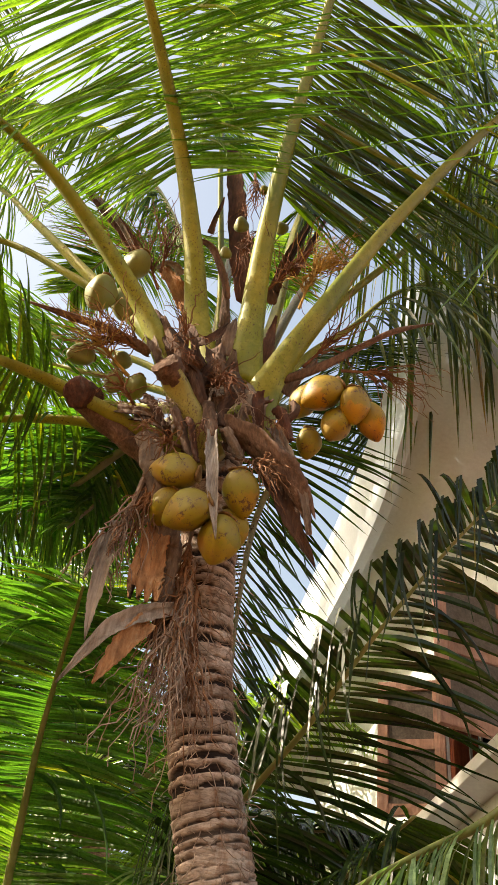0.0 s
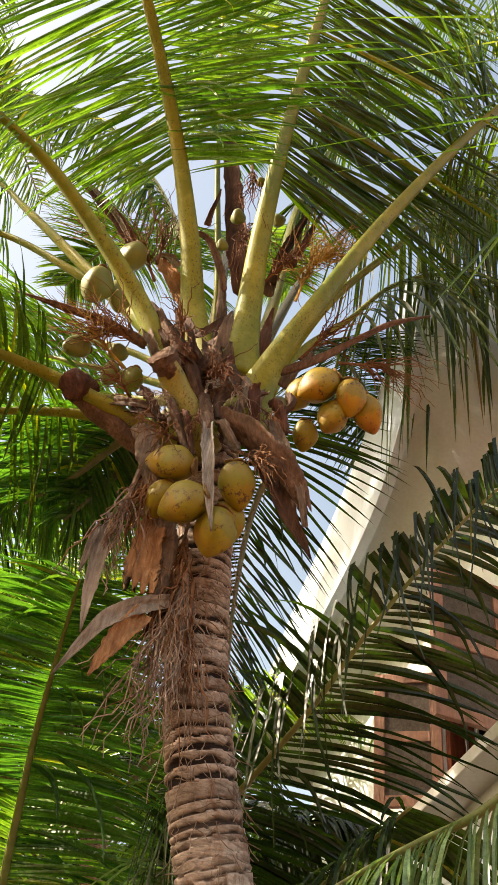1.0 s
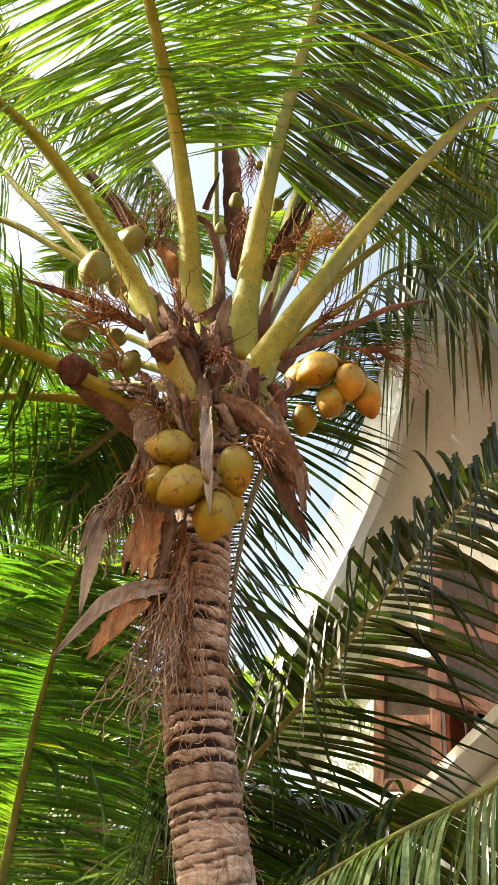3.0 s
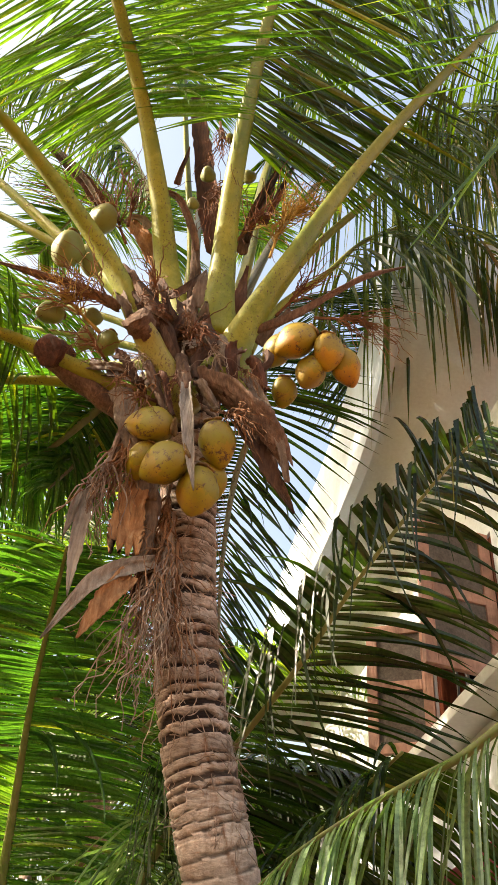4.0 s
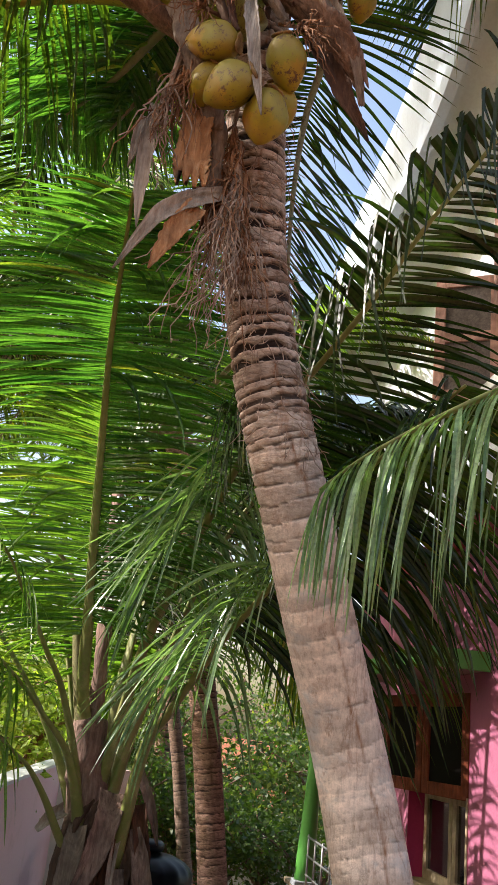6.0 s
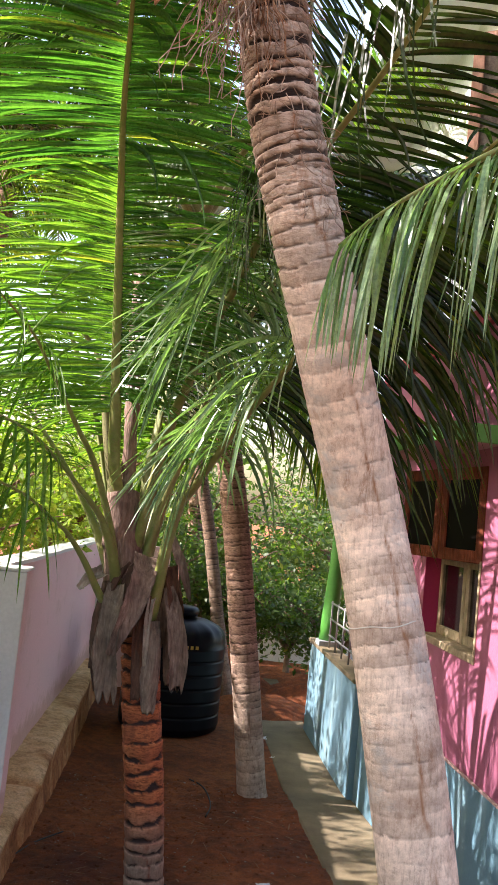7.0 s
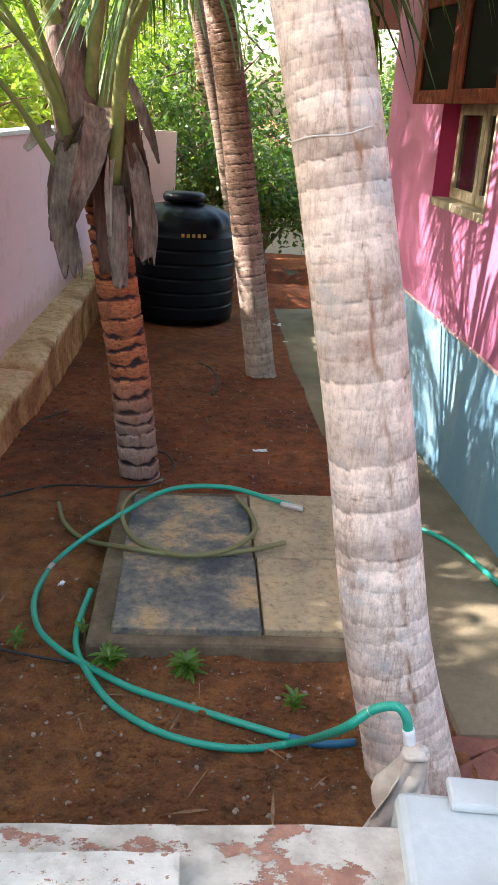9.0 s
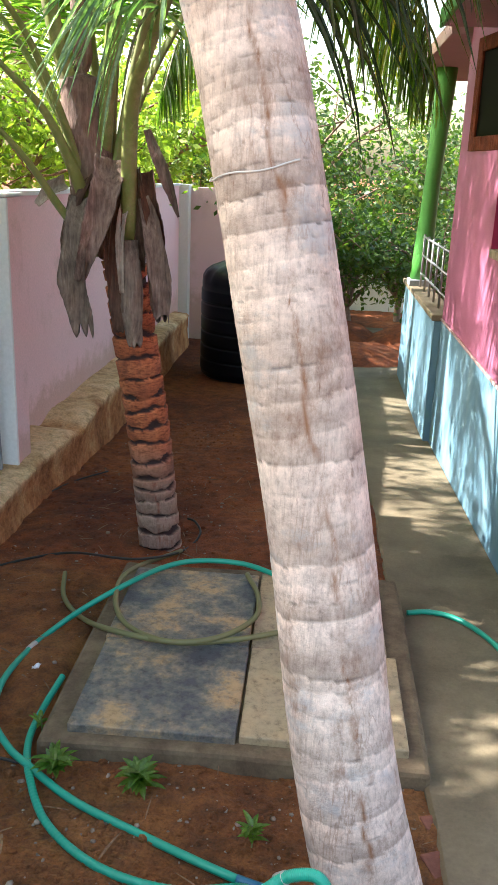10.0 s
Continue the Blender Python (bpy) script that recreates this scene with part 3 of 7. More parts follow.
def build_path():
    bm = bmesh.new()
    ys = [3.0 + 0.3 * i for i in range(41)]
    rows = []
    for y in ys:
        z = ground_z(y) + 0.012
        j = 0.015 * noise.noise((0, y * 2.0, 7))
        rows.append([bm.verts.new(v) for v in ((1.49 + j, y, z - 0.14), (1.49 + j, y, z - 0.012), (1.503 + j, y, z), (1.8, y, z + 0.004), (2.14, y, z), (2.14, y, z - 0.14))])
    for a, b in zip(rows, rows[1:]):
        for k in range(5):
            bm.faces.new((a[k], a[k + 1], b[k + 1], b[k]))
    bm.faces.new(rows[0][::-1])
    bm.faces.new(rows[-1])
    ob = part("path", bm, "path")
    tagged(ob, "worn grey concrete path along the house wall", "path", kind="structure")


build_path()

# ---- house ----
WX = 2.15


def plain_wall(name, x0, x1, y0, y1, z0, z1, hole, mat, label):
    """A wall in the y-z plane with one opening that goes through it."""
    bm = bmesh.new()
    hy0, hy1, hz0, hz1 = hole
    for d in ((x0, x1, y0, hy0, z0, z1), (x0, x1, hy1, y1, z0, z1), (x0, x1, hy0, hy1, z0, hz0), (x0, x1, hy0, hy1, hz1, z1)):
        add_box(bm, *d)
    bmesh.ops.remove_doubles(bm, verts=bm.verts, dist=1e-4)
    ob = part(name, bm, mat)
    return tagged(ob, label, "wall", kind="structure")


plain_wall("wall_east_lower", WX, WX + 0.24, 3.3, 8.7, 0.87, 3.95, (5.62, 6.88, 1.6, 2.9), "pink", "bright pink plastered house wall")
w = box("trim_dado", (WX - 0.016, WX, 3.3, 8.7, 0.858, 0.878), "dull_pink", bevel=0.004)
tagged(w, "thin pinkish ledge between the blue dado and the pink wall", "trim", kind="structure")
w = box("wall_east_dado", (WX - 0.004, WX + 0.24, 3.3, 8.7, -0.6, 0.87), "blue")
tagged(w, "pale blue painted dado of the house wall", "wall", kind="structure")
plain_wall("wall_east_upper", WX, WX + 0.24, 3.3, 8.7, 3.95, 6.6, (4.05, 5.15, 4.78, 5.8), "cream", "off-white upper storey wall in shade")
w = box("trim_band", (WX - 0.05, WX + 0.24, 3.3, 8.7, 3.9, 4.06), "red_band", bevel=0.01)
tagged(w, "red painted band between the storeys", "trim", kind="structure")
w = box("wall_end", (WX + 0.24, 6.5, 3.3, 3.54, -0.6, 6.6), "pink")
tagged(w, "pink end wall of the house", "wall", kind="structure")
w = box("wall_back", (WX + 0.24, 6.5, 8.46, 8.7, -0.6, 6.6), "pink")
tagged(w, "pink back wall of the house", "wall", kind="structure")
w = box("wall_far", (6.5, 6.74, 3.3, 8.7, -0.6, 6.6), "pink")
tagged(w, "pink far wall of the house", "wall", kind="structure")
w = box("floor", (WX + 0.24, 6.5, 3.54, 8.46, 3.5, 3.7), "cream")
tagged(w, "concrete floor slab between the storeys", "floor", kind="structure")


def roof():
    """Roof edge that runs level along the house and sweeps up in a tall wing at the near end."""
    ob = thing("roof", (WX, 6.0, 6.6), "white concrete roof with a tall curved sunlit edge", "roof", kind="structure")
    under = spline([(0, 10.5, 6.95), (0, 8.55, 6.72), (0, 7.55, 6.66), (0, 6.29, 6.64), (0, 5.23, 6.65), (0, 4.55, 6.76), (0, 4.1, 7.05), (0, 3.78, 7.5), (0, 3.62, 8.3)], 60)
    over = spline([(0, 10.5, 7.15), (0, 8.56, 7.27), (0, 7.25, 7.5), (0, 5.88, 7.6), (0, 4.94, 7.79), (0, 4.3, 8.1), (0, 4.0, 8.6)], 60)
    bm = bmesh.new()
    rows = []
    for a, b in zip(under, over):
        rows.append([bm.verts.new(v) for v in ((1.5 - WX, a.y - 6.0, a.z - 6.6), (1.58 - WX, a.y - 6.0, a.z - 6.6), (1.58 - WX, b.y - 6.0, b.z - 6.6), (1.5 - WX, b.y - 6.0, b.z - 6.6))])
    for a, b in zip(rows, rows[1:]):
        for k in range(4):
            bm.faces.new((a[k], a[(k + 1) % 4], b[(k + 1) % 4], b[k]))
    bm.faces.new(rows[0])
    bm.faces.new(rows[-1][::-1])
    part("fascia", bm, "sky_white", ob, "tall sunlit white edge", smooth=False)
    bm = bmesh.new()
    rows = []
    for a in under:
        z = a.z - 6.6
        rows.append([bm.verts.new(v) for v in ((1.581 - WX, a.y - 6.0, z + 0.02), (4.3, a.y - 6.0, z + 0.02), (4.3, a.y - 5.9, z + 0.16), (1.581 - WX, a.y - 5.9, z + 0.16))])
    for a, b in zip(rows, rows[1:]):
        for k in range(4):
            bm.faces.new((a[k], a[(k + 1) % 4], b[(k + 1) % 4], b[k]))
    bm.faces.new(rows[0])
    bm.faces.new(rows[-1][::-1])
    part("underside", bm, "cream", ob, "shaded cream underside", smooth=True)
    return ob


roof()


def sash(name, w, h, depth, mat, parent, panes=1, bar=0.06, pane_mat="glass"):
    """A window leaf lying in y-z from the origin, with its glass."""
    bm = bmesh.new()
    add_box(bm, 0, depth, 0, bar, 0, h, 0.004)
    add_box(bm, 0, depth, w - bar, w, 0, h, 0.004)
    add_box(bm, 0, depth, bar, w - bar, 0, bar, 0.004)
    add_box(bm, 0, depth, bar, w - bar, h - bar, h, 0.004)
    for k in range(1, panes):
        z = h * k / panes
        add_box(bm, 0, depth, bar, w - bar, z - bar / 2, z + bar / 2, 0.004)
    ob = part(name, bm, mat, parent)
    bm = bmesh.new()
    add_box(bm, depth * 0.4, depth * 0.6, bar * 0.9, w - bar * 0.9, bar * 0.9, h - bar * 0.9)
    part("pane", bm, pane_mat, ob)
    return ob


def lower_window():
    ob = thing("window_1", (WX, 5.62, 1.6), "window with a red-brown upper shutter ajar above a beige casement", "window", kind="structure")
    bm = bmesh.new()
    for d in ((0.0, 0.235, 1.253, 1.262, 0, 1.3), (0.0, 0.235, -0.004, 0.004, 0, 1.3)):
        add_box(bm, *d)
    part("reveal", bm, "magenta", ob, "deep magenta painted reveal")
    bm = bmesh.new()
    add_box(bm, -0.012, 0.2, 0.005, 1.252, -0.02, 0.035, 0.006)
    part("sill", bm, "beige", ob, "dusty beige window sill")
    for y0 in (0.01, 0.63):
        s = sash("casement", 0.61, 0.62, 0.05, "beige", ob, 1, 0.07, "window_glass")
        s.location = (0.12, y0, 0.036)
    bm = bmesh.new()
    add_box(bm, -0.008, 0.03, 0.006, 0.036, 0.036, 0.66, 0.004)
    part("casing", bm, "beige", ob, "thin beige edge strip")
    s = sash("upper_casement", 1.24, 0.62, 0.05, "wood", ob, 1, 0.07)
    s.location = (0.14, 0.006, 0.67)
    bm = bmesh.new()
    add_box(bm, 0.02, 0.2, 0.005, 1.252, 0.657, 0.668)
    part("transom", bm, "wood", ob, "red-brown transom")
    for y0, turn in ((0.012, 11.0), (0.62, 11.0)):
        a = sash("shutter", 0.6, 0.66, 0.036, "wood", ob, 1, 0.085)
        a.matrix_local = pose(-0.005 - 0.61 * math.sin(radians(turn)) * (y0 > 0.1), 0.01 + 0.61 * math.cos(radians(turn)) * (y0 > 0.1), 0.64, 0, 0, turn)
    return ob


lower_window()
# added sheet: the room's darkness is in its colour
box("room_shade_sheet", (WX + 0.3, WX + 0.34, 5.3, 7.2, 1.3, 3.2), "dark")
tagged(bpy.data.objects["room_shade_sheet"], "added near-black sheet standing for the unlit room behind the window", "wall", kind="structure")


def sunshade():
    ob = thing("sunshade", (WX, 6.25, 3.03), "concrete window sunshade with a green painted edge", "sunshade", kind="structure")
    bm = bmesh.new()
    add_box(bm, -0.42, 0.0, -0.95, 0.95, -0.01, 0.07, 0.008)
    # duller pink, with the shade under the ledge put into its colour
    part("ledge", bm, "dull_pink", ob, "dull pinkish underside")
    bm = bmesh.new()
    add_box(bm, -0.445, -0.42, -0.96, 0.96, -0.02, 0.1, 0.008)
    part("edge", bm, "green", ob, "green painted edge")
    bm = bmesh.new()
    add_box(bm, -0.42, 0.0, -0.975, -0.95, -0.02, 0.1, 0.008)
    part("edge", bm, "green", ob, "green painted edge")


sunshade()


def upper_window():
    ob = thing("window_2", (WX, 4.05, 4.78), "upper window with salmon wooden shutters standing open", "window", kind="structure")
    bm = bmesh.new()
    for d in ((0.02, 0.2, 0.0, 0.07, 0, 1.02), (0.02, 0.2, 1.03, 1.1, 0, 1.02), (0.02, 0.2, 0.07, 1.03, 0, 0.07), (0.02, 0.2, 0.07, 1.03, 0.93, 1.02)):
        add_box(bm, *d, bevel=0.005)
    part("frame", bm, "wood", ob, "brown timber frame")
    bm = bmesh.new()
    add_box(bm, -0.22, 0.02, -0.4, 1.3, -0.09, -0.01, 0.006)
    part("sill", bm, "white", ob, "sunlit white sill")
    s = sash("shutter", 0.46, 0.95, 0.04, "pinkwood", ob, 2, 0.075, "frosted")
    s.matrix_local = pose(-0.01, 1.09, 0.02, 0, 0, 62)
    s = sash("shutter", 0.5, 0.98, 0.04, "pinkwood", ob, 2, 0.075, "frosted")
    s.matrix_local = pose(-0.01, 0.02, 0.02, 0, 0, 98)
    for i in range(6):
        bm = bmesh.new()
        add_box(bm, 0.1, 0.115, 0.1 + 0.17 * i, 0.115 + 0.17 * i, 0.07, 0.93)
        part("bar", bm, "steel", ob, "thin steel window bar")


upper_window()
# added sheet that paints the upper room dark
w = box("room_shade_sheet_upper", (WX + 0.5, WX + 0.54, 3.6, 6.9, 3.9, 6.5), "dark")
tagged(w, "added near-black sheet standing for the unlit upper room", "wall", kind="structure")


def porch():
    """Low blue wall with green posts behind the pink part of the house."""
    w = rough_box("wall_porch", (WX - 0.06, WX + 0.12, 8.72, 11.6, -0.6, 0.84), "blue", step=0.3, amount=0.008)
    tagged(w, "low blue porch wall", "wall", kind="structure")
    w = box("porch_coping", (WX - 0.09, WX + 0.15, 8.72, 11.62, 0.843, 0.9), "path", bevel=0.012)
    tagged(w, "grey concrete coping of the porch wall", "trim", kind="structure")
    p = thing("porch_post", (WX + 0.03, 10.95, 0.9), "bright green painted porch post", "post", "porch posts")
    bm = bmesh.new()
    add_box(bm, -0.13, 0.13, -0.13, 0.13, 0, 0.07, 0.01)
    part("base", bm, "granite", p, "grey stone base")
    bm = bmesh.new()
    add_tube(bm, [Vector((0.04 * i / 8 * 2, 0, 0.07 + 2.25 * i / 8)) for i in range(9)], lambda f: 0.1 + 0.012 * math.cos(f * 6.3), 20)
    part("shaft", bm, "green", p, smooth=True)
    g = thing("railing", (WX + 0.02, 9.7, 0.9), "grey steel railing on the porch wall", "railing")
    for z in (0.15, 0.35, 0.55):
        tube("rail", [(0, -0.95, z), (0, 1.1, z)], 0.012, "steel", g, sides=6)
    for k in range(6):
        tube("baluster", [(0, -0.95 + 0.4 * k, 0), (0, -0.95 + 0.4 * k, 0.58)], 0.012, "steel", g, sides=6)
    r = box("porch_roof", (1.98, 5.2, 8.72, 12.2, 3.2, 3.33), "dull_pink", bevel=0.01)
    tagged(r, "dull pinkish concrete porch roof slab", "roof", kind="structure")
    b = box("porch_inner_wall", (WX + 2.2, WX + 2.4, 8.72, 11.6, -0.6, 3.2), "pink")
    tagged(b, "pink wall at the back of the porch", "wall", kind="structure")


porch()


# ---- compound wall ----
CX = -0.93


def compound_wall():
    """Plastered wall that stands back from its pillars and draws in slightly towards the rear."""
    for name, dims, mat, label, kind in (
            ("wall_compound", (CX - 0.36, CX - 0.17, 6.3, 13.3, -0.5, 1.84), "pale_pink", "pale pink plastered compound wall with a muddy foot", "wall"),
            ("wall_compound_coping", (CX - 0.38, CX - 0.155, 6.42, 13.3, 1.843, 1.875), "white", "whitewashed coping of the compound wall", "trim")):
        w = rough_box(name, dims, mat, step=0.35, amount=0.006)
        for v in w.data.vertices:
            v.co.x += 0.02 * (v.co.y - 6.5)
        tagged(w, label, kind, kind="structure")
    w = box("wall_post_near", (CX - 0.5, CX + 0.045, 6.162, 6.4, -0.5, 1.86), "pale_pink", bevel=0.006)
    tagged(w, "pale pink pillar at the break of the compound wall", "pillar", kind="structure")
    w = box("wall_post_face", (CX - 0.5, CX + 0.05, 6.13, 6.16, -0.5, 1.86), "white", bevel=0.006)
    tagged(w, "whitewashed face of the compound wall pillar", "pillar", kind="structure")
    w = box("wall_post_cap", (CX - 0.5, CX + 0.055, 6.125, 6.415, 1.863, 1.885), "white", bevel=0.008)
    tagged(w, "whitewashed cap of the compound wall pillar", "trim", kind="structure")
    w = rough_box("wall_compound_near", (CX - 0.5, CX - 0.3, -6.0, 6.2, -0.5, 1.84), "white", step=0.5, amount=0.006)
    tagged(w, "whitewashed near part of the compound wall", "wall", kind="structure")
    w = box("wall_post_far", (CX - 0.05, CX + 0.1, 13.1, 13.32, -0.5, 1.87), "white", bevel=0.012)
    tagged(w, "whitewashed pillar in the corner of the compound wall", "pillar", kind="structure")
    w = rough_box("wall_back_boundary", (CX + 0.1, 0.08, 13.3, 13.5, -0.5, 1.83), "pale_pink", step=0.4, amount=0.006)
    tagged(w, "pale pink rear boundary wall", "wall", kind="structure")
    bm = bmesh.new()
    n = 220
    rows = []
    for i in range(n + 1):
        y = 3.2 + 9.6 * i / n
        g = ground_z(y)
        top = 0.16 + 0.012 * noise.noise((0, y * 1.2, 1)) + 0.005 * noise.noise((0, y * 11, 1)) - 0.07 * math.exp(-((y - 7.2) / 0.16) ** 2)
        xf = CX + 0.17 + 0.03 * noise.noise((3, y * 0.9, 5)) + 0.004 * noise.noise((3, y * 9, 5))
        chip = 0.05 * max(0.0, noise.noise((5, y * 1.6, 2)) - 0.3)
        top -= chip
        xf -= chip
        rows.append([bm.verts.new(v) for v in ((xf + 0.03, y, g - 0.2), (xf - 0.02, y, 0.5 * (g + top)), (xf, y, top - 0.03), (xf - 0.04, y, top), (CX - 0.34, y, top + 0.02), (CX - 0.34, y, g - 0.2))])
    for a, b in zip(rows, rows[1:]):
        for k in range(5):
            bm.faces.new((a[k], a[k + 1], b[k + 1], b[k]))
    bm.faces.new(rows[0][::-1])
    bm.faces.new(rows[-1])
    bmesh.ops.subdivide_edges(bm, edges=[e for e in bm.edges if abs(e.verts[0].co.y - e.verts[1].co.y) < 1e-5], cuts=3)
    wavy(bm, 2.0, 0.012, 2.0)
    wavy(bm, 11.0, 0.007, 4.0)
    wavy(bm, 30.0, 0.004, 4.0)
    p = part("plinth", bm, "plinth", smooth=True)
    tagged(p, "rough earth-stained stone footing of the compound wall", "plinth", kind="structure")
    s = box("stone_slab", (0, 0.17, -0.035, 0.0, 0, 1.06), "granite", bevel=0.006, m=pose(CX - 0.19, 6.035, 0.165, 5, 0, 4))
    tagged(s, "grey granite slab leaning on the whitewashed pillar", "slab")


compound_wall()


# ---- paved cover with three stone slabs ----
def paved_cover():
    ob = thing("paved_cover", (0.8, 4.25, 0.05), "raised mortar bed paved with worn stone slabs", "paving")
    bm = bmesh.new()
    add_box(bm, -0.7, 0.71, -0.76, 0.72, -0.28, 0.05, 0.02)
    bmesh.ops.subdivide_edges(bm, edges=bm.edges, cuts=3, use_grid_fill=True)
    wavy(bm, 5.0, 0.012)
    part("mortar_bed", bm, "mortar", ob, "rough brown mortar bed")
    for x0, x1, y0, y1 in ((-0.6, 0.015, -0.7, -0.09), (0.027, 0.635, -0.69, -0.085), (-0.61, 0.01, -0.078, 0.6), (0.022, 0.6, -0.075, 0.66)):
        bm = bmesh.new()
        add_box(bm, x0, x1, y0, y1, 0.04, 0.08 + random.uniform(-0.004, 0.004), 0.006)
        part("slab", bm, "slab" if x0 < 0 else "slab_tan", ob)


paved_cover()


# ---- near parapet of the steps, below the camera ----
def parapet():
    p = rough_box("parapet", (-2.2, 0.98, 1.05, 1.93, -0.3, 0.74), "peel", step=0.1, amount=0.008, seed=3.0)
    tagged(p, "low parapet with peeling white paint over red", "parapet", kind="structure")
    s = rough_box("coping_slab", (-2.2, 0.51, 1.06, 1.82, 0.735, 0.785), "flaked", step=0.06, amount=0.01, seed=5.0)
    tagged(s, "thick white coping slab lying on the parapet", "slab")
    b = thing("masonry_block", (1.325, 1.72, -0.2), "white painted masonry block beside the parapet", "block")
    box("body", (-0.38, 0.38, -0.26, 0.26, 0.0, 0.96), "block", b, bevel=0.02)
    b.rotation_euler = (0, 0, radians(-6))
    box("cap", (-0.27, 0.3, 0.2, 0.285, 0.962, 0.985), "block", b, "thin white cap", bevel=0.008)


parapet()


# ---- palms ----
def wpart(name, me_or_bm, mat, palm, parent=None, label="", smooth=False):
    """A part given in world places, hung under a palm whose foot is its origin."""
    if isinstance(me_or_bm, bpy.types.Mesh):
        me = me_or_bm
        me.materials.append(M[mat])
        if smooth:
            me.polygons.foreach_set("use_smooth", [True] * len(me.polygons))
        ob = new(name, me)
        ob.parent = parent or palm
        if label:
            ob["label"] = label
    else:
        ob = part(name, me_or_bm, mat, parent or palm, label, smooth)
    ob.data.transform(Matrix.Translation(-palm.location))
    return ob


def trunk(palm, pts, radius, ring, gap_low, gap_high, z_rough, mat, amp=0.05, seed=1, sides=40, flare=0.3, step=0.011):
    """Ringed palm trunk: irregular leaf-scar ledges with ragged fibrous gaps between them."""
    rnd = np.random.RandomState(seed)
    line = spline(pts, 80)
    length = sum((b - a).length for a, b in zip(line, line[1:]))
    n = int(length / step)
    line = spline(pts, n)
    fr = frames(line, Vector((0, 1, 0)))
    bounds, h = [], 0.0
    while h < length + ring:
        bounds.append(h)
        h += ring * rnd.uniform(0.5, 1.5)
    bounds = np.array(bounds)
    tilt = rnd.uniform(-0.14, 0.14, (len(bounds), 2)) * ring
    depth = rnd.uniform(0.25, 1.0, len(bounds))
    ang = np.linspace(0, 2 * np.pi, sides, endpoint=False)
    cs = [(math.cos(a), math.sin(a)) for a in ang]
    verts, gaps, drips, tones = [], [], [], []
    shade = rnd.uniform(0.0, 1.0, len(bounds) + 1)
    for i, (p, (t, s, u)) in enumerate(zip(line, fr)):
        at = length * i / (n - 1)
        f = i / (n - 1)
        rough = min(1.0, max(0.0, (p.z - z_rough) / 0.7))
        gap = gap_low + (gap_high - gap_low) * rough
        worn = min(1.0, max(0.0, (p.z - z_rough + 0.6) / 1.1))
        low = max(0, int(np.searchsorted(bounds, at)) - 3)
        for c, sn in cs:
            hh = at + 0.011 * noise.noise((c * 2.2, sn * 2.2, at * 5.0 + seed)) + 0.005 * rough * noise.noise((c * 6, sn * 6, at * 12.0 + seed))
            j = low
            while j < len(bounds) - 2 and bounds[j + 1] + tilt[j + 1, 0] * c + tilt[j + 1, 1] * sn < hh:
                j += 1
            b0 = bounds[j] + tilt[j, 0] * c + tilt[j, 1] * sn
            b1 = bounds[j + 1] + tilt[j + 1, 0] * c + tilt[j + 1, 1] * sn
            q = min(1.0, max(0.0, (hh - b0) / max(0.012, b1 - b0)))
            open_ = 0.5 + 0.25 * rough + (0.95 + 0.2 * rough) * noise.noise((c * 1.2 + j * 7.3, sn * 1.6, j * 3.1 + seed))
            g = gap * depth[j] * min(1.15, open_) * (1 + 0.35 * noise.noise((c * 2.4, sn * 2.4, j * 5.7)))
            inside = min(1.0, max(0.0, (g - q) / 0.07)) if g > 0.03 else 0.0
            ledge = (0.09 + 0.91 * worn) * amp * (0.32 * q ** 1.5 - 0.1)
            lump = 0.022 * noise.noise((c * 1.3, sn * 1.3, at * 2.2)) + (0.003 + 0.009 * rough) * noise.noise((c * 6, sn * 6, at * 14)) + 0.006 * noise.noise((c * 16, sn * 16, at * 40))
            r = radius(f) * (1 + flare * math.exp(-at / 0.22) + ledge + lump - inside * amp * (0.22 + 0.58 * rough))
            verts.append(p + s * (c * r) + u * (sn * r))
            gaps.append(inside * (0.4 + 0.6 * rough))
            tones.append((1 - 0.5 * rough) * (0.65 * shade[j] + 0.35 * q) + 0.5 * rough * q ** 2)
            turn = math.atan2(sn, c) + 1.75 + 0.25 * noise.noise((at * 2.3, seed, 0.5)) + 0.14 * noise.noise((at * 13, seed, 1.5))
            turn = (turn + math.pi) % (2 * math.pi) - math.pi
            drips.append(math.exp(-(turn / 0.045) ** 2) * max(0.0, min(1.0, 0.8 + 1.5 * noise.noise((at * 6, turn * 5, seed + 3.0)))))
    faces = [(i * sides + k, i * sides + (k + 1) % sides, (i + 1) * sides + (k + 1) % sides, (i + 1) * sides + k) for i in range(n - 1) for k in range(sides)]
    faces.append(tuple(range(sides))[::-1])
    faces.append(tuple((n - 1) * sides + k for k in range(sides)))
    me = bpy.data.meshes.new("trunk")
    me.from_pydata(verts, [], faces)
    me.attributes.new("gap", "FLOAT", "POINT").data.foreach_set("value", gaps)
    me.attributes.new("tone", "FLOAT", "POINT").data.foreach_set("value", tones)
    me.attributes.new("drip", "FLOAT", "POINT").data.foreach_set("value", drips)
    return wpart("trunk", me, mat, palm, smooth=True)


GRAVITY = Vector((0, 0, -1))


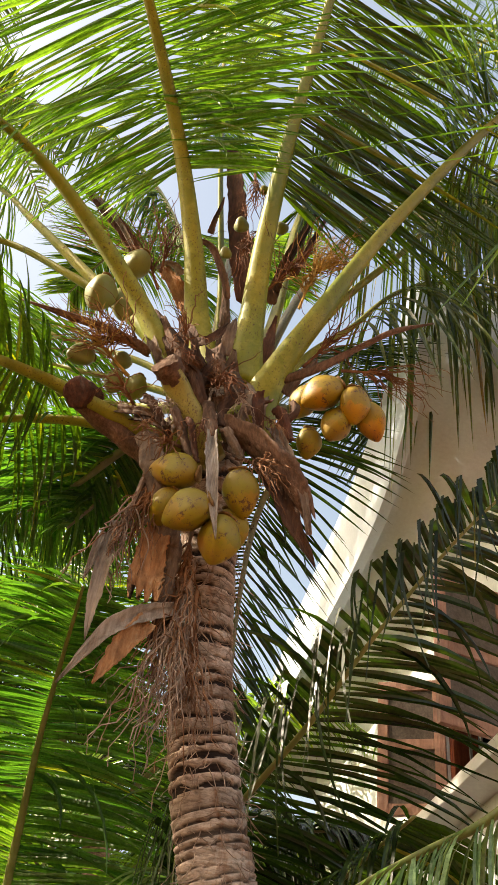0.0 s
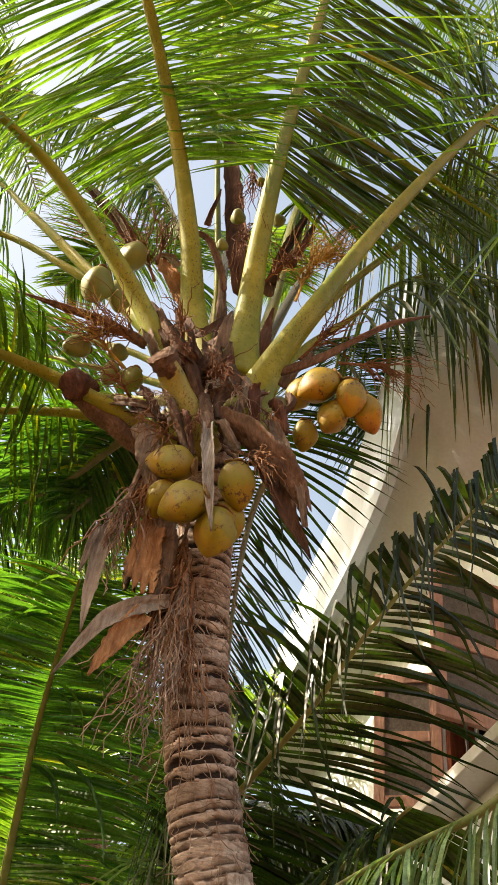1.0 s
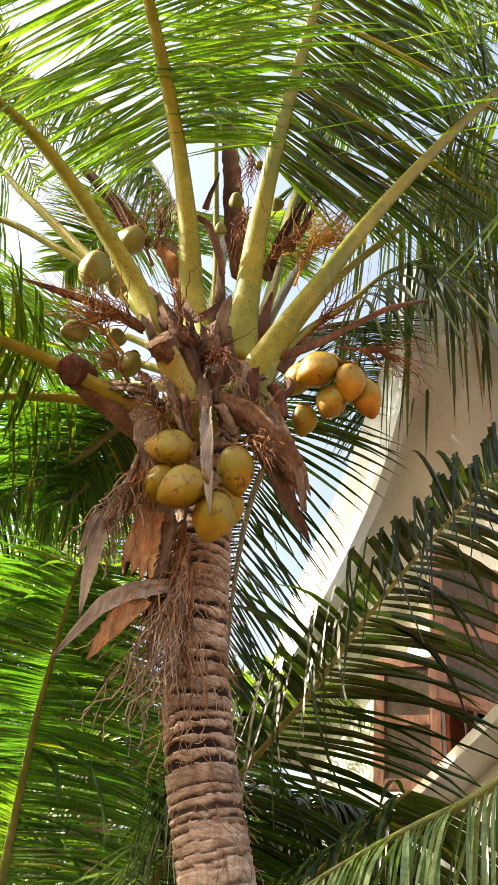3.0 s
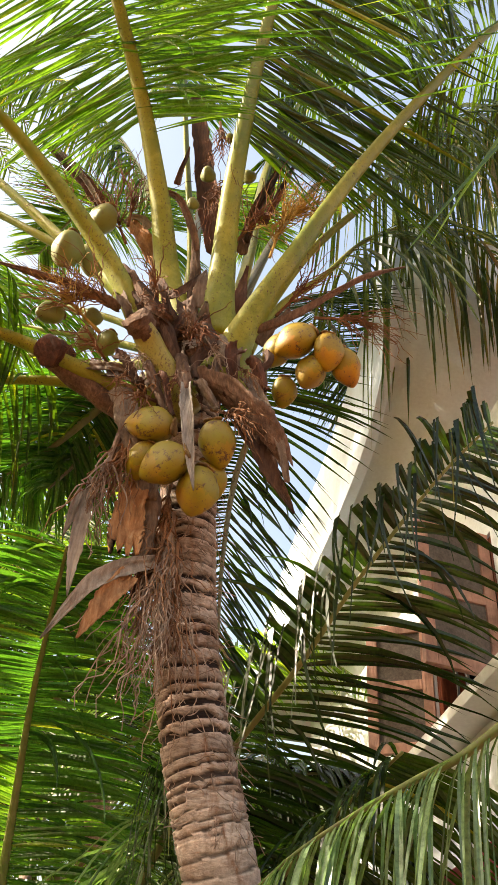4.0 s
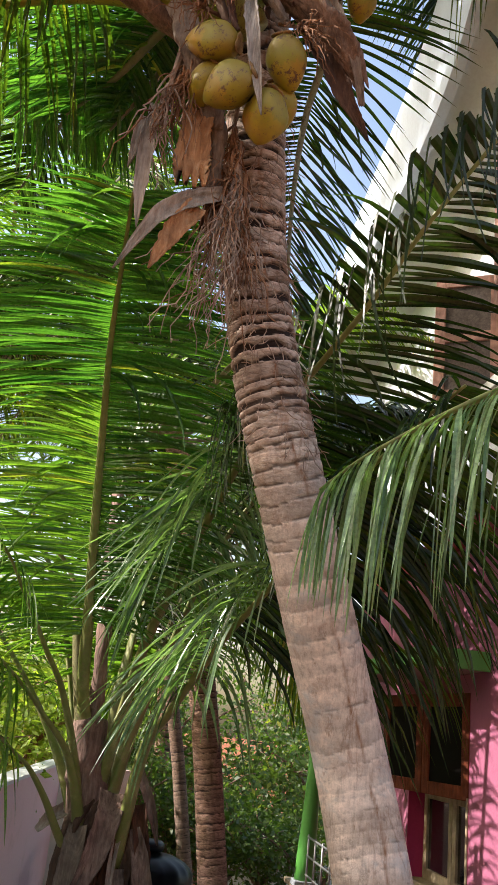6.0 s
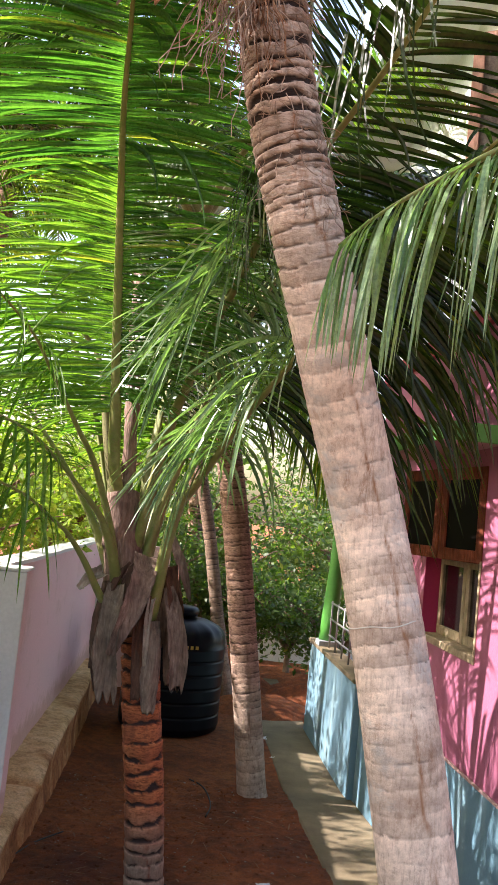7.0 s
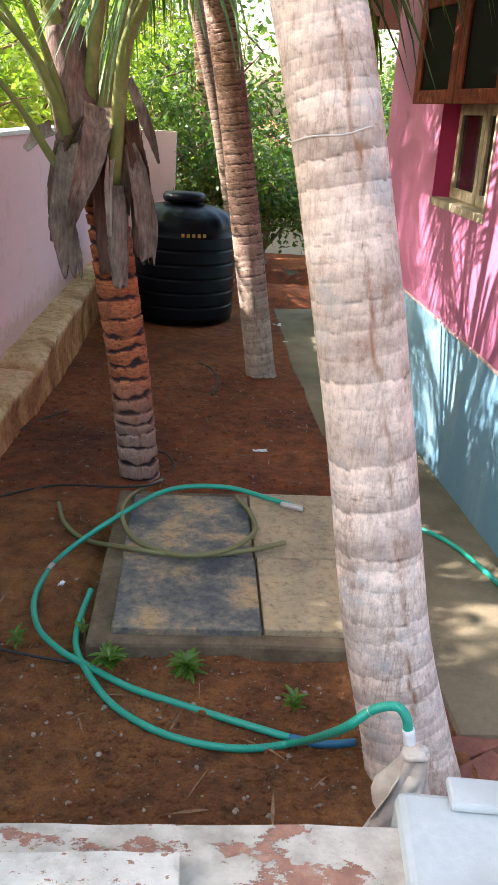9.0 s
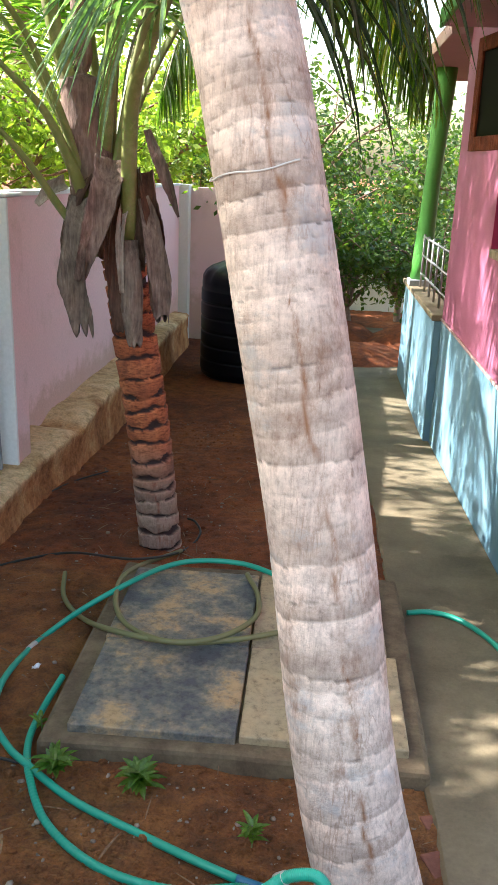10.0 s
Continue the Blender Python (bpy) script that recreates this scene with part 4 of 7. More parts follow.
def leaflet(verts, faces, base, d, nrm, length, width, droop, twist=0.0, segs=6, early=0.0):
    """One folded blade that bends down towards its tip."""
    pos = base.copy()
    step = length / segs
    side = d.cross(nrm).normalized()
    i0 = len(verts)
    for k in range(segs + 1):
        f = k / segs
        w = width * (0.45 + 0.55 * min(1.0, f * 4)) * (1 - f ** 2.2) ** 0.8
        up = side.cross(d).normalized()
        fold = 0.45 * w
        if k == segs:
            verts.append(pos.copy())
        else:
            verts.extend((pos - side * w + up * fold, pos.copy(), pos + side * w + up * fold))
        d = (d + GRAVITY * (droop * ((0.25 + f) * (1 - early) + early * max(0.0, 2.0 - 3.2 * f)) / segs)).normalized()
        side = (side - d * side.dot(d)).normalized()
        if twist:
            side = (side + up * twist / segs).normalized()
        pos = pos + d * step
    for k in range(segs - 1):
        a = i0 + 3 * k
        faces.append((a, a + 1, a + 4, a + 3))
        faces.append((a + 1, a + 2, a + 5, a + 4))
    a = i0 + 3 * (segs - 1)
    faces.append((a, a + 1, a + 3))
    faces.append((a + 1, a + 2, a + 3))


def rachis(palm, pts, r0=0.055, r1=0.008, mat="stalk", label="", clasp=0.8):
    """Clasping stalk and tapering rachis; returns its line, its frames and the object."""
    line = spline(pts, 64)
    fr = frames(line)
    bm = bmesh.new()
    rings = []
    m = 8
    for i in range(64):
        f = i / 63
        p, (t, s, u) = line[i], fr[i]
        r = r1 + (r0 - r1) * (1 - f) ** 1.15
        wide = 1.0 + clasp * math.exp(-f * 18)
        ring = []
        for k in range(m):
            a = 2 * math.pi * k / m
            x, y = math.cos(a) * r * wide, math.sin(a) * r * 0.72
            if math.sin(a) > 0.3:
                y *= 0.45
            ring.append(bm.verts.new(p + s * x + u * y))
        rings.append(ring)
    for a, b in zip(rings, rings[1:]):
        for k in range(m):
            bm.faces.new((a[k], a[(k + 1) % m], b[(k + 1) % m], b[k]))
    bm.faces.new(rings[0][::-1])
    bm.faces.new(rings[-1])
    return line, fr, wpart("frond", bm, mat, palm, None, label, smooth=True)


def snapped(verts, faces, base, d, nrm, stub, width, string, rnd):
    """A leaflet broken over: a broad folded stub, then a limp strip hanging from its end."""
    side = d.cross(nrm).normalized()
    i0 = len(verts)
    for k in range(4):
        f = k / 3
        w = width * (0.5 + 0.5 * min(1.0, f * 3))
        p = base + d * stub * f + GRAVITY * 0.02 * f * f
        verts.extend((p - side * w + nrm * 0.3 * w, p, p + side * w + nrm * 0.3 * w))
    for k in range(3):
        a = i0 + 3 * k
        faces.append((a, a + 1, a + 4, a + 3))
        faces.append((a + 1, a + 2, a + 5, a + 4))
    for n in range(rnd.choice((1, 1, 2))):
        top = base + d * stub + side * width * rnd.uniform(-0.8, 0.8)
        ln = string * rnd.uniform(0.5, 1.2)
        w = width * rnd.uniform(0.25, 0.6)
        sway = Vector((rnd.gauss(0, 0.12), rnd.gauss(0, 0.12), 0))
        k0 = len(verts)
        for k in range(6):
            f = k / 5
            p = top + GRAVITY * ln * f + sway * ln * f * f + d * 0.03 * math.sin(f * 3)
            ww = w * (1 - f * 0.75)
            verts.extend((p - side * ww, p + side * ww))
            if k:
                faces.append((k0 + 2 * k - 2, k0 + 2 * k - 1, k0 + 2 * k + 1, k0 + 2 * k))


def blades(palm, stem, line, fr, sgn, g0, g1, mat, leaf=0.75, droop=0.8, lift=15, roll=0.0, gap=0.024, seed=0, width=0.0135, sweep=(82, 45), tip=0.35, r1=0.008, torn=0.0, early=0.0, messy=1.0, grow=3.2, snap=0.0, string=0.4, bend=0.75, spread=10):
    """One row of leaflets along a stretch of a rachis."""
    rnd = random.Random(seed * 2 + (1 if sgn > 0 else 0))
    verts, faces = [], []
    ro = radians(roll)
    span = sum((b - a).length for a, b in zip(line, line[1:]))
    n = max(1, int(span * (g1 - g0) / gap))
    phase = rnd.uniform(0, 100)
    for i in range(n):
        g = max(0.0, min(0.999, (i + rnd.uniform(-0.35, 0.35) * messy) / n))
        if rnd.random() < torn:
            continue
        f = (g0 + (g1 - g0) * g) * 63
        k = max(0, min(62, int(f)))
        p = line[k].lerp(line[k + 1], f - k)
        t, s, u = fr[k]
        s2 = s * math.cos(ro) + u * math.sin(ro)
        u2 = u * math.cos(ro) - s * math.sin(ro)
        wave = noise.noise((g * 9 + phase, sgn * 3.0, 0.0)) * messy
        ang = radians(sweep[0] + (sweep[1] - sweep[0]) * g ** 1.5 + rnd.uniform(-6, 6) * messy + 9 * wave)
        el = radians(lift + rnd.uniform(-spread, spread) * messy + 8 * wave)
        out = s2 * sgn * math.cos(el) + u2 * math.sin(el)
        d = (t * math.cos(ang) + out * math.sin(ang)).normalized()
        nrm = (u2 * math.cos(el) - s2 * sgn * math.sin(el)).normalized()
        ln = leaf * min(1.0, 0.45 + grow * g) * (1 - (1 - tip) * g ** 2.6) * rnd.uniform(0.8, 1.1)
        w = width * rnd.uniform(0.7, 1.15) * min(1.0, 0.6 + ln)
        if rnd.random() < snap:
            snapped(verts, faces, p + out * (r1 * 0.6), d, nrm, ln * rnd.uniform(0.22, 0.42), w * 1.3, string, rnd)
            continue
        wild = rnd.random() < 0.07 * messy
        leaflet(verts, faces, p + out * (r1 * 0.6), d, nrm, ln * (rnd.uniform(0.4, 0.9) if wild else 1), w, droop * rnd.uniform(0.6, 1.45) + (3.0 if wild else 0), rnd.uniform(-bend, bend) * (1 + messy), 7 if early else 6, early)
    me = bpy.data.meshes.new("foliage")
    me.from_pydata(verts, [], faces)
    lf = wpart("foliage", me, mat, palm, stem)
    tagged(lf, kind="stuff")
    return lf


def frond(palm, pts, leaf=0.75, bare=0.3, r0=0.055, r1=0.008, mats=("stalk", "leaf"), droop=0.8, lift=15, roll=0.0, gap=0.024, seed=0, width=0.0135, sides=(1, 1), sweep=(82, 45), label="", torn=0.0, tip=0.35, lens=(1, 1), early=0.0, messy=1.0, clasp=0.8):
    """A feather frond: stalk, rachis and two rows of leaflets."""
    line, fr, stem = rachis(palm, pts, r0, r1, mats[0], label, clasp)
    for sgn, dense, scale in ((-1, sides[0], lens[0]), (1, sides[1], lens[1])):
        blades(palm, stem, line, fr, sgn, bare, 1.0, mats[1], leaf * scale, droop, lift, roll, gap / dense, seed, width, sweep, tip, r1, torn, early, messy)
    return stem


def sheath(palm, pts, w0, w1, mat, name="dead_sheath", cup=0.35, thick=0.006, ragged=0.0, seed=0, label="", mid=1.0, roll=0.0, split=2, up=(0, 0, 1), frayed=0.2):
    """A leathery dead sheath or spathe: ribbed, cupped, with torn edges and a split end."""
    n, m = 34, 13
    line = spline(pts, n)
    fr = frames(line, Vector(up))
    bm = bmesh.new()
    rings = []
    c, sn = math.cos(radians(roll)), math.sin(radians(roll))
    for i, (p, (t, s, u)) in enumerate(zip(line, fr)):
        f = i / (n - 1)
        s, u = s * c + u * sn, u * c - s * sn
        w = w0 + (w1 - w0) * f + (mid - 1.0) * w0 * math.sin(f * math.pi)
        curl = cup * (1 + 0.9 * noise.noise((f * 2.5, seed * 1.3, 4.0)))
        left = 1 + frayed * noise.noise((f * 6, seed * 3.7, 1.0)) + frayed * noise.noise((f * 31, seed * 3.7, 2.0))
        right = 1 + frayed * noise.noise((f * 6, seed * 3.7, 7.0)) + frayed * noise.noise((f * 31, seed * 3.7, 8.0))
        top, bot = [], []
        for k in range(m):
            q = -1 + 2 * k / (m - 1)
            x = q * w * (left if q < 0 else right)
            h = curl * w * q * q + 0.25 * w * noise.noise((f * 4, q * 1.7, seed + 9.1)) + 0.006 * noise.noise((f * 3, q * 9, seed + 3.3))
            slip = 0.0
            if ragged and f > 0.6:
                cut = abs(math.sin((q * 0.5 + 0.5) * math.pi * split))
                slip = -ragged * (f - 0.6) / 0.4 * (1 - cut) * 0.3
            pp = p + t * slip * w * 4
            top.append(bm.verts.new(pp + s * x + u * h))
            bot.append(bm.verts.new(pp + s * x * 0.97 + u * (h - thick)))
        rings.append(top + bot[::-1])
    k2 = 2 * m
    for a, b in zip(rings, rings[1:]):
        for k in range(k2):
            bm.faces.new((a[k], a[(k + 1) % k2], b[(k + 1) % k2], b[k]))
    bm.faces.new(rings[0][::-1])
    bm.faces.new(rings[-1])
    return wpart(name, bm, mat, palm, None, label, smooth=True)


def twigs(palm, root, aim, n, length, spread, mat, name="flower_stalk", seed=0, r=0.0048, hang=0.0, label="", stem=None, kink=0.24):
    """A dry flower stalk with many thin zigzag branchlets."""
    rnd = random.Random(seed)
    root, aim = Vector(root), Vector(aim).normalized()
    bm = bmesh.new()
    base = [Vector(q) for q in stem] if stem else [root - aim * 0.1, root + aim * 0.12]
    add_tube(bm, spline(base, 8), lambda f: r * (3.0 - 1.6 * f), 5)
    for i in range(n):
        f = rnd.random()
        p = base[0].lerp(base[-1], 0.4 + 0.6 * f)
        d = (aim + Vector((rnd.gauss(0, spread), rnd.gauss(0, spread), rnd.gauss(0, spread)))).normalized()
        ln = length * rnd.uniform(0.5, 1.1)
        pts = [p.copy()]
        for k in range(10):
            d = (d + Vector((rnd.gauss(0, kink), rnd.gauss(0, kink), rnd.gauss(0, kink))) * 0.4 + GRAVITY * hang).normalized()
            p = p + (d + Vector((rnd.gauss(0, kink), rnd.gauss(0, kink), rnd.gauss(0, kink))) * 1.2).normalized() * ln / 10
            pts.append(p.copy())
        add_tube(bm, pts, lambda q: r * (1.15 - 0.7 * q), 4)
    return wpart(name, bm, mat, palm, None, label)


def coconut(at, axis, size, mat, label, long=1.3, group="coconuts"):
    """One nut: three blunt ridges, a pointed lower end, and its calyx."""
    ob = thing("coconut", at, label, "coconut", group)
    ob.rotation_mode = "QUATERNION"
    ob.rotation_quaternion = Vector(axis).to_track_quat("Z", "Y")
    bm = bmesh.new()
    bmesh.ops.create_uvsphere(bm, u_segments=24, v_segments=16, radius=1.0)
    for v in bm.verts:
        x, y, z = v.co
        a = math.atan2(y, x)
        k = 1 + 0.12 * math.cos(3 * a) * (1 - z * z)
        if z < 0:
            k *= 1 - 0.36 * z * z
        k *= 1 + 0.06 * noise.noise((x * 1.5 + at[0] * 9, y * 1.5, z * 1.5))
        v.co = Vector((x * k, y * k, z * long * (1 + (0.16 if z < 0 else 0)))) * size
    part("husk", bm, mat, ob, smooth=True)
    bm = bmesh.new()
    for k in range(3):
        a = 2 * math.pi * k / 3
        r = bmesh.ops.create_uvsphere(bm, u_segments=10, v_segments=6, radius=size * 0.36)
        for v in r["verts"]:
            v.co.z *= 0.3
            v.co += Vector((math.cos(a) * size * 0.24, math.sin(a) * size * 0.24, size * long * 0.97))
    part("calyx", bm, "calyx", ob, smooth=True)
    return ob


def main_palm():
    palm = thing("palm_tree", (1.31, 2.82, 0.0), "tall leaning coconut palm with ripe nuts and brown dead sheaths", "palm tree")
    trunk(palm, [(1.33, 2.8, -0.12), (1.25, 2.86, 0.2), (1.15, 2.93, 0.6), (1.06, 3.01, 1.15), (0.96, 3.04, 1.67), (0.875, 3.08, 2.07), (0.775, 3.12, 2.47), (0.6, 3.02, 2.95), (0.44, 2.9, 3.38), (0.32, 2.866, 3.76), (0.24, 2.845, 4.15), (0.19, 2.82, 4.61), (0.14, 2.82, 5.3), (0.1, 2.85, 5.75)],
          lambda f: 0.143 - 0.031 * f, 0.052, 0.15, 0.66, 3.05, "bark", 0.11, 3, 88, 0.4, 0.0065)
    S = ("stalk", "leaf")
    frond(palm, [(0.01, 2.85, 5.79), (-0.10, 2.75, 6.09), (-0.21, 2.55, 6.43), (-0.41, 2.25, 6.89), (-0.73, 1.75, 7.34), (-1.06, 1.20, 7.57), (-0.89, 0.60, 5.93)], 1.25, 0.46, 0.082, 0.009, ("stalk", "leaf_bright"), 0.7, 4, 0, 0.014, 11, 0.0125, sweep=(98, 60))
    line, fr, stem = rachis(palm, [(0.19, 2.80, 5.71), (0.18, 2.70, 6.09), (0.16, 2.50, 6.52), (0.18, 2.25, 7.28), (0.24, 1.85, 8.18), (0.30, 1.40, 9.26), (0.37, 0.90, 10.26)], 0.08, 0.009, "stalk")
    blades(palm, stem, line, fr, 1, 0.45, 1.0, "leaf", 1.3, 0.9, 0, 0, 0.014, 12, 0.013, (105, 80))
    blades(palm, stem, line, fr, -1, 0.42, 1.0, "leaf_mid", 1.5, 0.5, 4, 0, 0.0095, 12, 0.016, (104, 80), grow=5)
    frond(palm, [(0.26, 2.78, 5.40), (0.32, 2.65, 5.63), (0.48, 2.50, 5.99), (0.82, 2.30, 6.73), (1.40, 2.05, 7.77), (2.24, 1.80, 9.06), (2.84, 1.50, 9.30)], 1.2, 0.6, 0.092, 0.009, ("stalk", "leaf_mid"), 1.2, 4, 0, 0.014, 13, 0.015, sweep=(118, 90))
    frond(palm, [(0.08, 2.72, 5.14), (-0.11, 2.60, 5.39), (-0.35, 2.48, 5.73), (-0.72, 2.30, 6.07), (-1.01, 2.15, 6.24), (-1.33, 1.95, 6.23), (-1.49, 1.70, 5.83)], 0.7, 0.66, 0.084, 0.009, S, 4.0, -25, 0, 0.035, 14, 0.008, early=0.8)
    frond(palm, [(0.01, 2.75, 5.11), (-0.21, 2.68, 5.13), (-0.45, 2.62, 5.18), (-0.71, 2.60, 5.25), (-1.00, 2.55, 5.23), (-1.36, 2.50, 4.98), (-1.46, 2.50, 4.57)], 0.75, 0.45, 0.066, 0.008, ("stalk", "leaf_mid"), 1.0, 5, 0, 0.024, 15)
    frond(palm, [(0.00, 2.85, 5.23), (-0.25, 2.95, 5.36), (-0.53, 3.00, 5.41), (-0.91, 3.10, 5.40), (-1.31, 3.20, 5.30), (-1.55, 3.30, 4.95)], 0.75, 0.4, 0.05, 0.008, ("stalk", "leaf_mid"), 1.0, 0, 0, 0.024, 16)
    frond(palm, [(-0.02, 2.95, 5.80), (-0.39, 3.05, 6.26), (-0.83, 3.15, 6.77), (-1.30, 3.25, 7.30), (-1.78, 3.40, 7.85), (-2.61, 3.50, 8.11), (-2.90, 3.60, 7.57)], 0.75, 0.58, 0.075, 0.008, ("stalk", "leaf_bright"), 2.0, -10, 0, 0.029, 17, early=0.5)
    frond(palm, [(-0.04, 3.00, 5.81), (-0.50, 3.20, 6.51), (-0.92, 3.30, 6.88), (-1.53, 3.50, 7.34), (-2.17, 3.70, 7.48), (-2.61, 3.80, 6.95)], 0.75, 0.58, 0.06, 0.008, S, 2.0, -10, 0, 0.029, 18, early=0.5)
    frond(palm, [(0.35, 2.95, 5.75), (0.51, 3.05, 6.29), (0.82, 3.15, 6.84), (1.17, 3.30, 7.55), (1.65, 3.40, 8.02), (2.11, 3.45, 7.99), (2.37, 3.45, 7.30)], 1.55, 0.36, 0.05, 0.008, ("stalk", "leaf_old"), 3.2, -15, 0, 0.05, 19, 0.019, early=0.75)
    frond(palm, [(0.26, 3.00, 6.05), (0.34, 3.05, 6.76), (0.39, 3.10, 7.76), (0.55, 3.10, 8.65), (0.92, 3.10, 9.96), (1.74, 3.10, 11.79), (2.82, 3.10, 13.01)], 0.8, 0.38, 0.055, 0.008, ("stalk", "leaf_mid"), 0.9, 0, 0, 0.018, 20, sweep=(100, 70))
    frond(palm, [(0.07, 2.95, 5.92), (-0.00, 3.00, 6.67), (-0.17, 3.00, 7.85), (-0.30, 2.95, 8.81), (-0.48, 2.85, 10.16), (-0.68, 2.70, 12.26), (-1.00, 2.50, 15.72)], 0.8, 0.4, 0.04, 0.008, ("stalk", "leaf_bright"), 0.6, 10, 0, 0.024, 21)
    frond(palm, [(0.026, 2.95, 5.918), (-0.133, 3.05, 6.695), (-0.332, 3.10, 7.305), (-0.551, 3.20, 7.877), (-0.816, 3.30, 8.381), (-1.173, 3.40, 8.948), (-1.607, 3.50, 9.227), (-2.165, 3.60, 9.511)], 0.75, 0.3, 0.045, 0.008, ("stalk_pale", "leaf"), 4.0, -10, 0, 0.026, 22, 0.012, early=0.8)
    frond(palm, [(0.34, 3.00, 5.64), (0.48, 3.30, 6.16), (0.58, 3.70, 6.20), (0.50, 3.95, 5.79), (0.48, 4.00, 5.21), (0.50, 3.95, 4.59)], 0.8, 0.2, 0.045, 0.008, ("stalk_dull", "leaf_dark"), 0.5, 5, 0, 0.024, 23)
    frond(palm, [(0.04, 3.00, 5.70), (-0.23, 3.40, 6.17), (-0.73, 3.90, 6.70), (-1.32, 4.30, 7.06), (-1.83, 4.60, 6.97), (-2.03, 4.80, 6.40)], 0.8, 0.3, 0.045, 0.008, ("stalk", "leaf_bright"), 1.0, 0, 0, 0.024, 24)
    frond(palm, [(0.29, 3.05, 6.21), (0.60, 3.30, 7.59), (1.09, 3.60, 9.06), (1.76, 3.80, 10.23), (2.32, 3.90, 10.24), (2.61, 3.90, 9.29)], 1.6, 0.32, 0.045, 0.008, ("stalk_dull", "leaf_old"), 3.2, -15, 0, 0.05, 25, 0.019, early=0.75)
    frond(palm, [(0.36, 2.95, 5.89), (0.69, 2.95, 6.77), (1.11, 2.90, 7.49), (1.59, 2.85, 8.45), (2.05, 2.85, 8.68), (2.32, 2.85, 8.09)], 1.5, 0.4, 0.045, 0.008, ("stalk", "leaf_old"), 3.2, -15, 0, 0.05, 26, 0.019, early=0.75)
    frond(palm, [(-0.00, 3.00, 5.77), (-0.39, 3.50, 6.48), (-1.03, 4.20, 7.31), (-1.77, 4.80, 8.07), (-2.35, 5.20, 8.03), (-2.52, 5.40, 7.45)], 0.9, 0.3, 0.045, 0.008, ("stalk", "leaf_bright"), 1.0, 0, 0, 0.022, 27)
    frond(palm, [(-0.02, 3.00, 5.68), (-0.33, 3.40, 5.99), (-0.81, 3.90, 6.45), (-1.35, 4.30, 6.75), (-1.75, 4.60, 6.52)], 0.9, 0.3, 0.045, 0.008, ("stalk", "leaf_bright"), 1.0, 0, 0, 0.022, 28)
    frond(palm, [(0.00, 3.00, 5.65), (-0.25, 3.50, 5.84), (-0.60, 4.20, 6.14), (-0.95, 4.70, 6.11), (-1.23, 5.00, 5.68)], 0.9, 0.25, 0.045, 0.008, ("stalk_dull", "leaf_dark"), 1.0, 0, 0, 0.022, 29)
    frond(palm, [(0.06, 3.00, 6.02), (0.01, 3.50, 7.48), (0.03, 4.20, 9.08), (0.33, 4.90, 10.18), (0.76, 5.40, 10.23)], 0.9, 0.25, 0.045, 0.008, ("stalk_dull", "leaf"), 1.0, 0, 0, 0.02, 44)
    frond(palm, [(0.04, 3.00, 5.97), (-0.23, 3.50, 7.25), (-0.64, 4.20, 8.60), (-1.11, 4.90, 9.45), (-1.49, 5.40, 9.32)], 0.9, 0.25, 0.045, 0.008, ("stalk_dull", "leaf"), 1.0, 0, 0, 0.02, 45)
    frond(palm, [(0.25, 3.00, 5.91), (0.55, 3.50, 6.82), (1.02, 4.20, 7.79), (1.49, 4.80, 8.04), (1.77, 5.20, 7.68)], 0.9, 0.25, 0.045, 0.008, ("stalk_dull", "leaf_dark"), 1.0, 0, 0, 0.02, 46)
    frond(palm, [(-0.021, 3.00, 5.611), (-0.276, 3.40, 5.732), (-0.536, 3.70, 5.604), (-0.784, 3.90, 5.490)], 0.85, 0.15, 0.045, 0.008, ("stalk_dull", "leaf_tall"), 1.6, -5, 0, 0.0135, 71, 0.013)
    frond(palm, [(-0.022, 3.05, 5.579), (-0.197, 3.50, 5.742), (-0.379, 3.80, 5.650), (-0.545, 3.90, 5.434)], 0.6, 0.15, 0.045, 0.008, ("stalk_dull", "leaf_tall"), 1.2, 0, 0, 0.0145, 72, 0.013)
    frond(palm, [(-0.040, 3.10, 5.643), (-0.411, 3.60, 5.858), (-0.826, 4.10, 6.004), (-1.195, 4.40, 5.821)], 0.9, 0.2, 0.045, 0.008, ("stalk_dull", "leaf_tall"), 1.6, -5, 0, 0.0145, 73, 0.013)
    # dead sheaths, spathes and stubs round the foot of the crown
    sheath(palm, [(0.127, 2.52, 5.098), (0.239, 2.44, 4.996), (0.358, 2.40, 4.870), (0.462, 2.42, 4.769), (0.533, 2.48, 4.681)], 0.062, 0.028, "husk", cup=0.3, seed=1, mid=1.25, roll=35, ragged=1.0, split=3)
    sheath(palm, [(0.287, 2.56, 5.109), (0.391, 2.50, 4.816), (0.473, 2.50, 4.652), (0.570, 2.53, 4.511)], 0.06, 0.004, "husk_dark", cup=0.4, seed=2, mid=1.15, label="dark pointed hanging spathe", up=(0, -1, -0.3))
    sheath(palm, [(0.198, 2.58, 5.169), (0.327, 2.50, 4.951), (0.412, 2.50, 4.792), (0.447, 2.52, 4.702)], 0.05, 0.03, "husk", cup=0.4, seed=22, ragged=1.0, split=4, up=(0, -1, -0.3))
    sheath(palm, [(0.331, 2.50, 5.150), (0.404, 2.42, 4.933), (0.473, 2.42, 4.772), (0.524, 2.46, 4.594)], 0.03, 0.012, "husk_grey", cup=0.4, seed=24, ragged=0.9, split=3, up=(0, -1, -0.3))
    sheath(palm, [(0.046, 2.50, 5.232), (0.064, 2.44, 5.089), (0.077, 2.41, 4.997), (0.087, 2.40, 4.935)], 0.026, 0.018, "husk", name="spathe", cup=-0.4, seed=31, mid=1.3, up=(0, -1, -0.3))
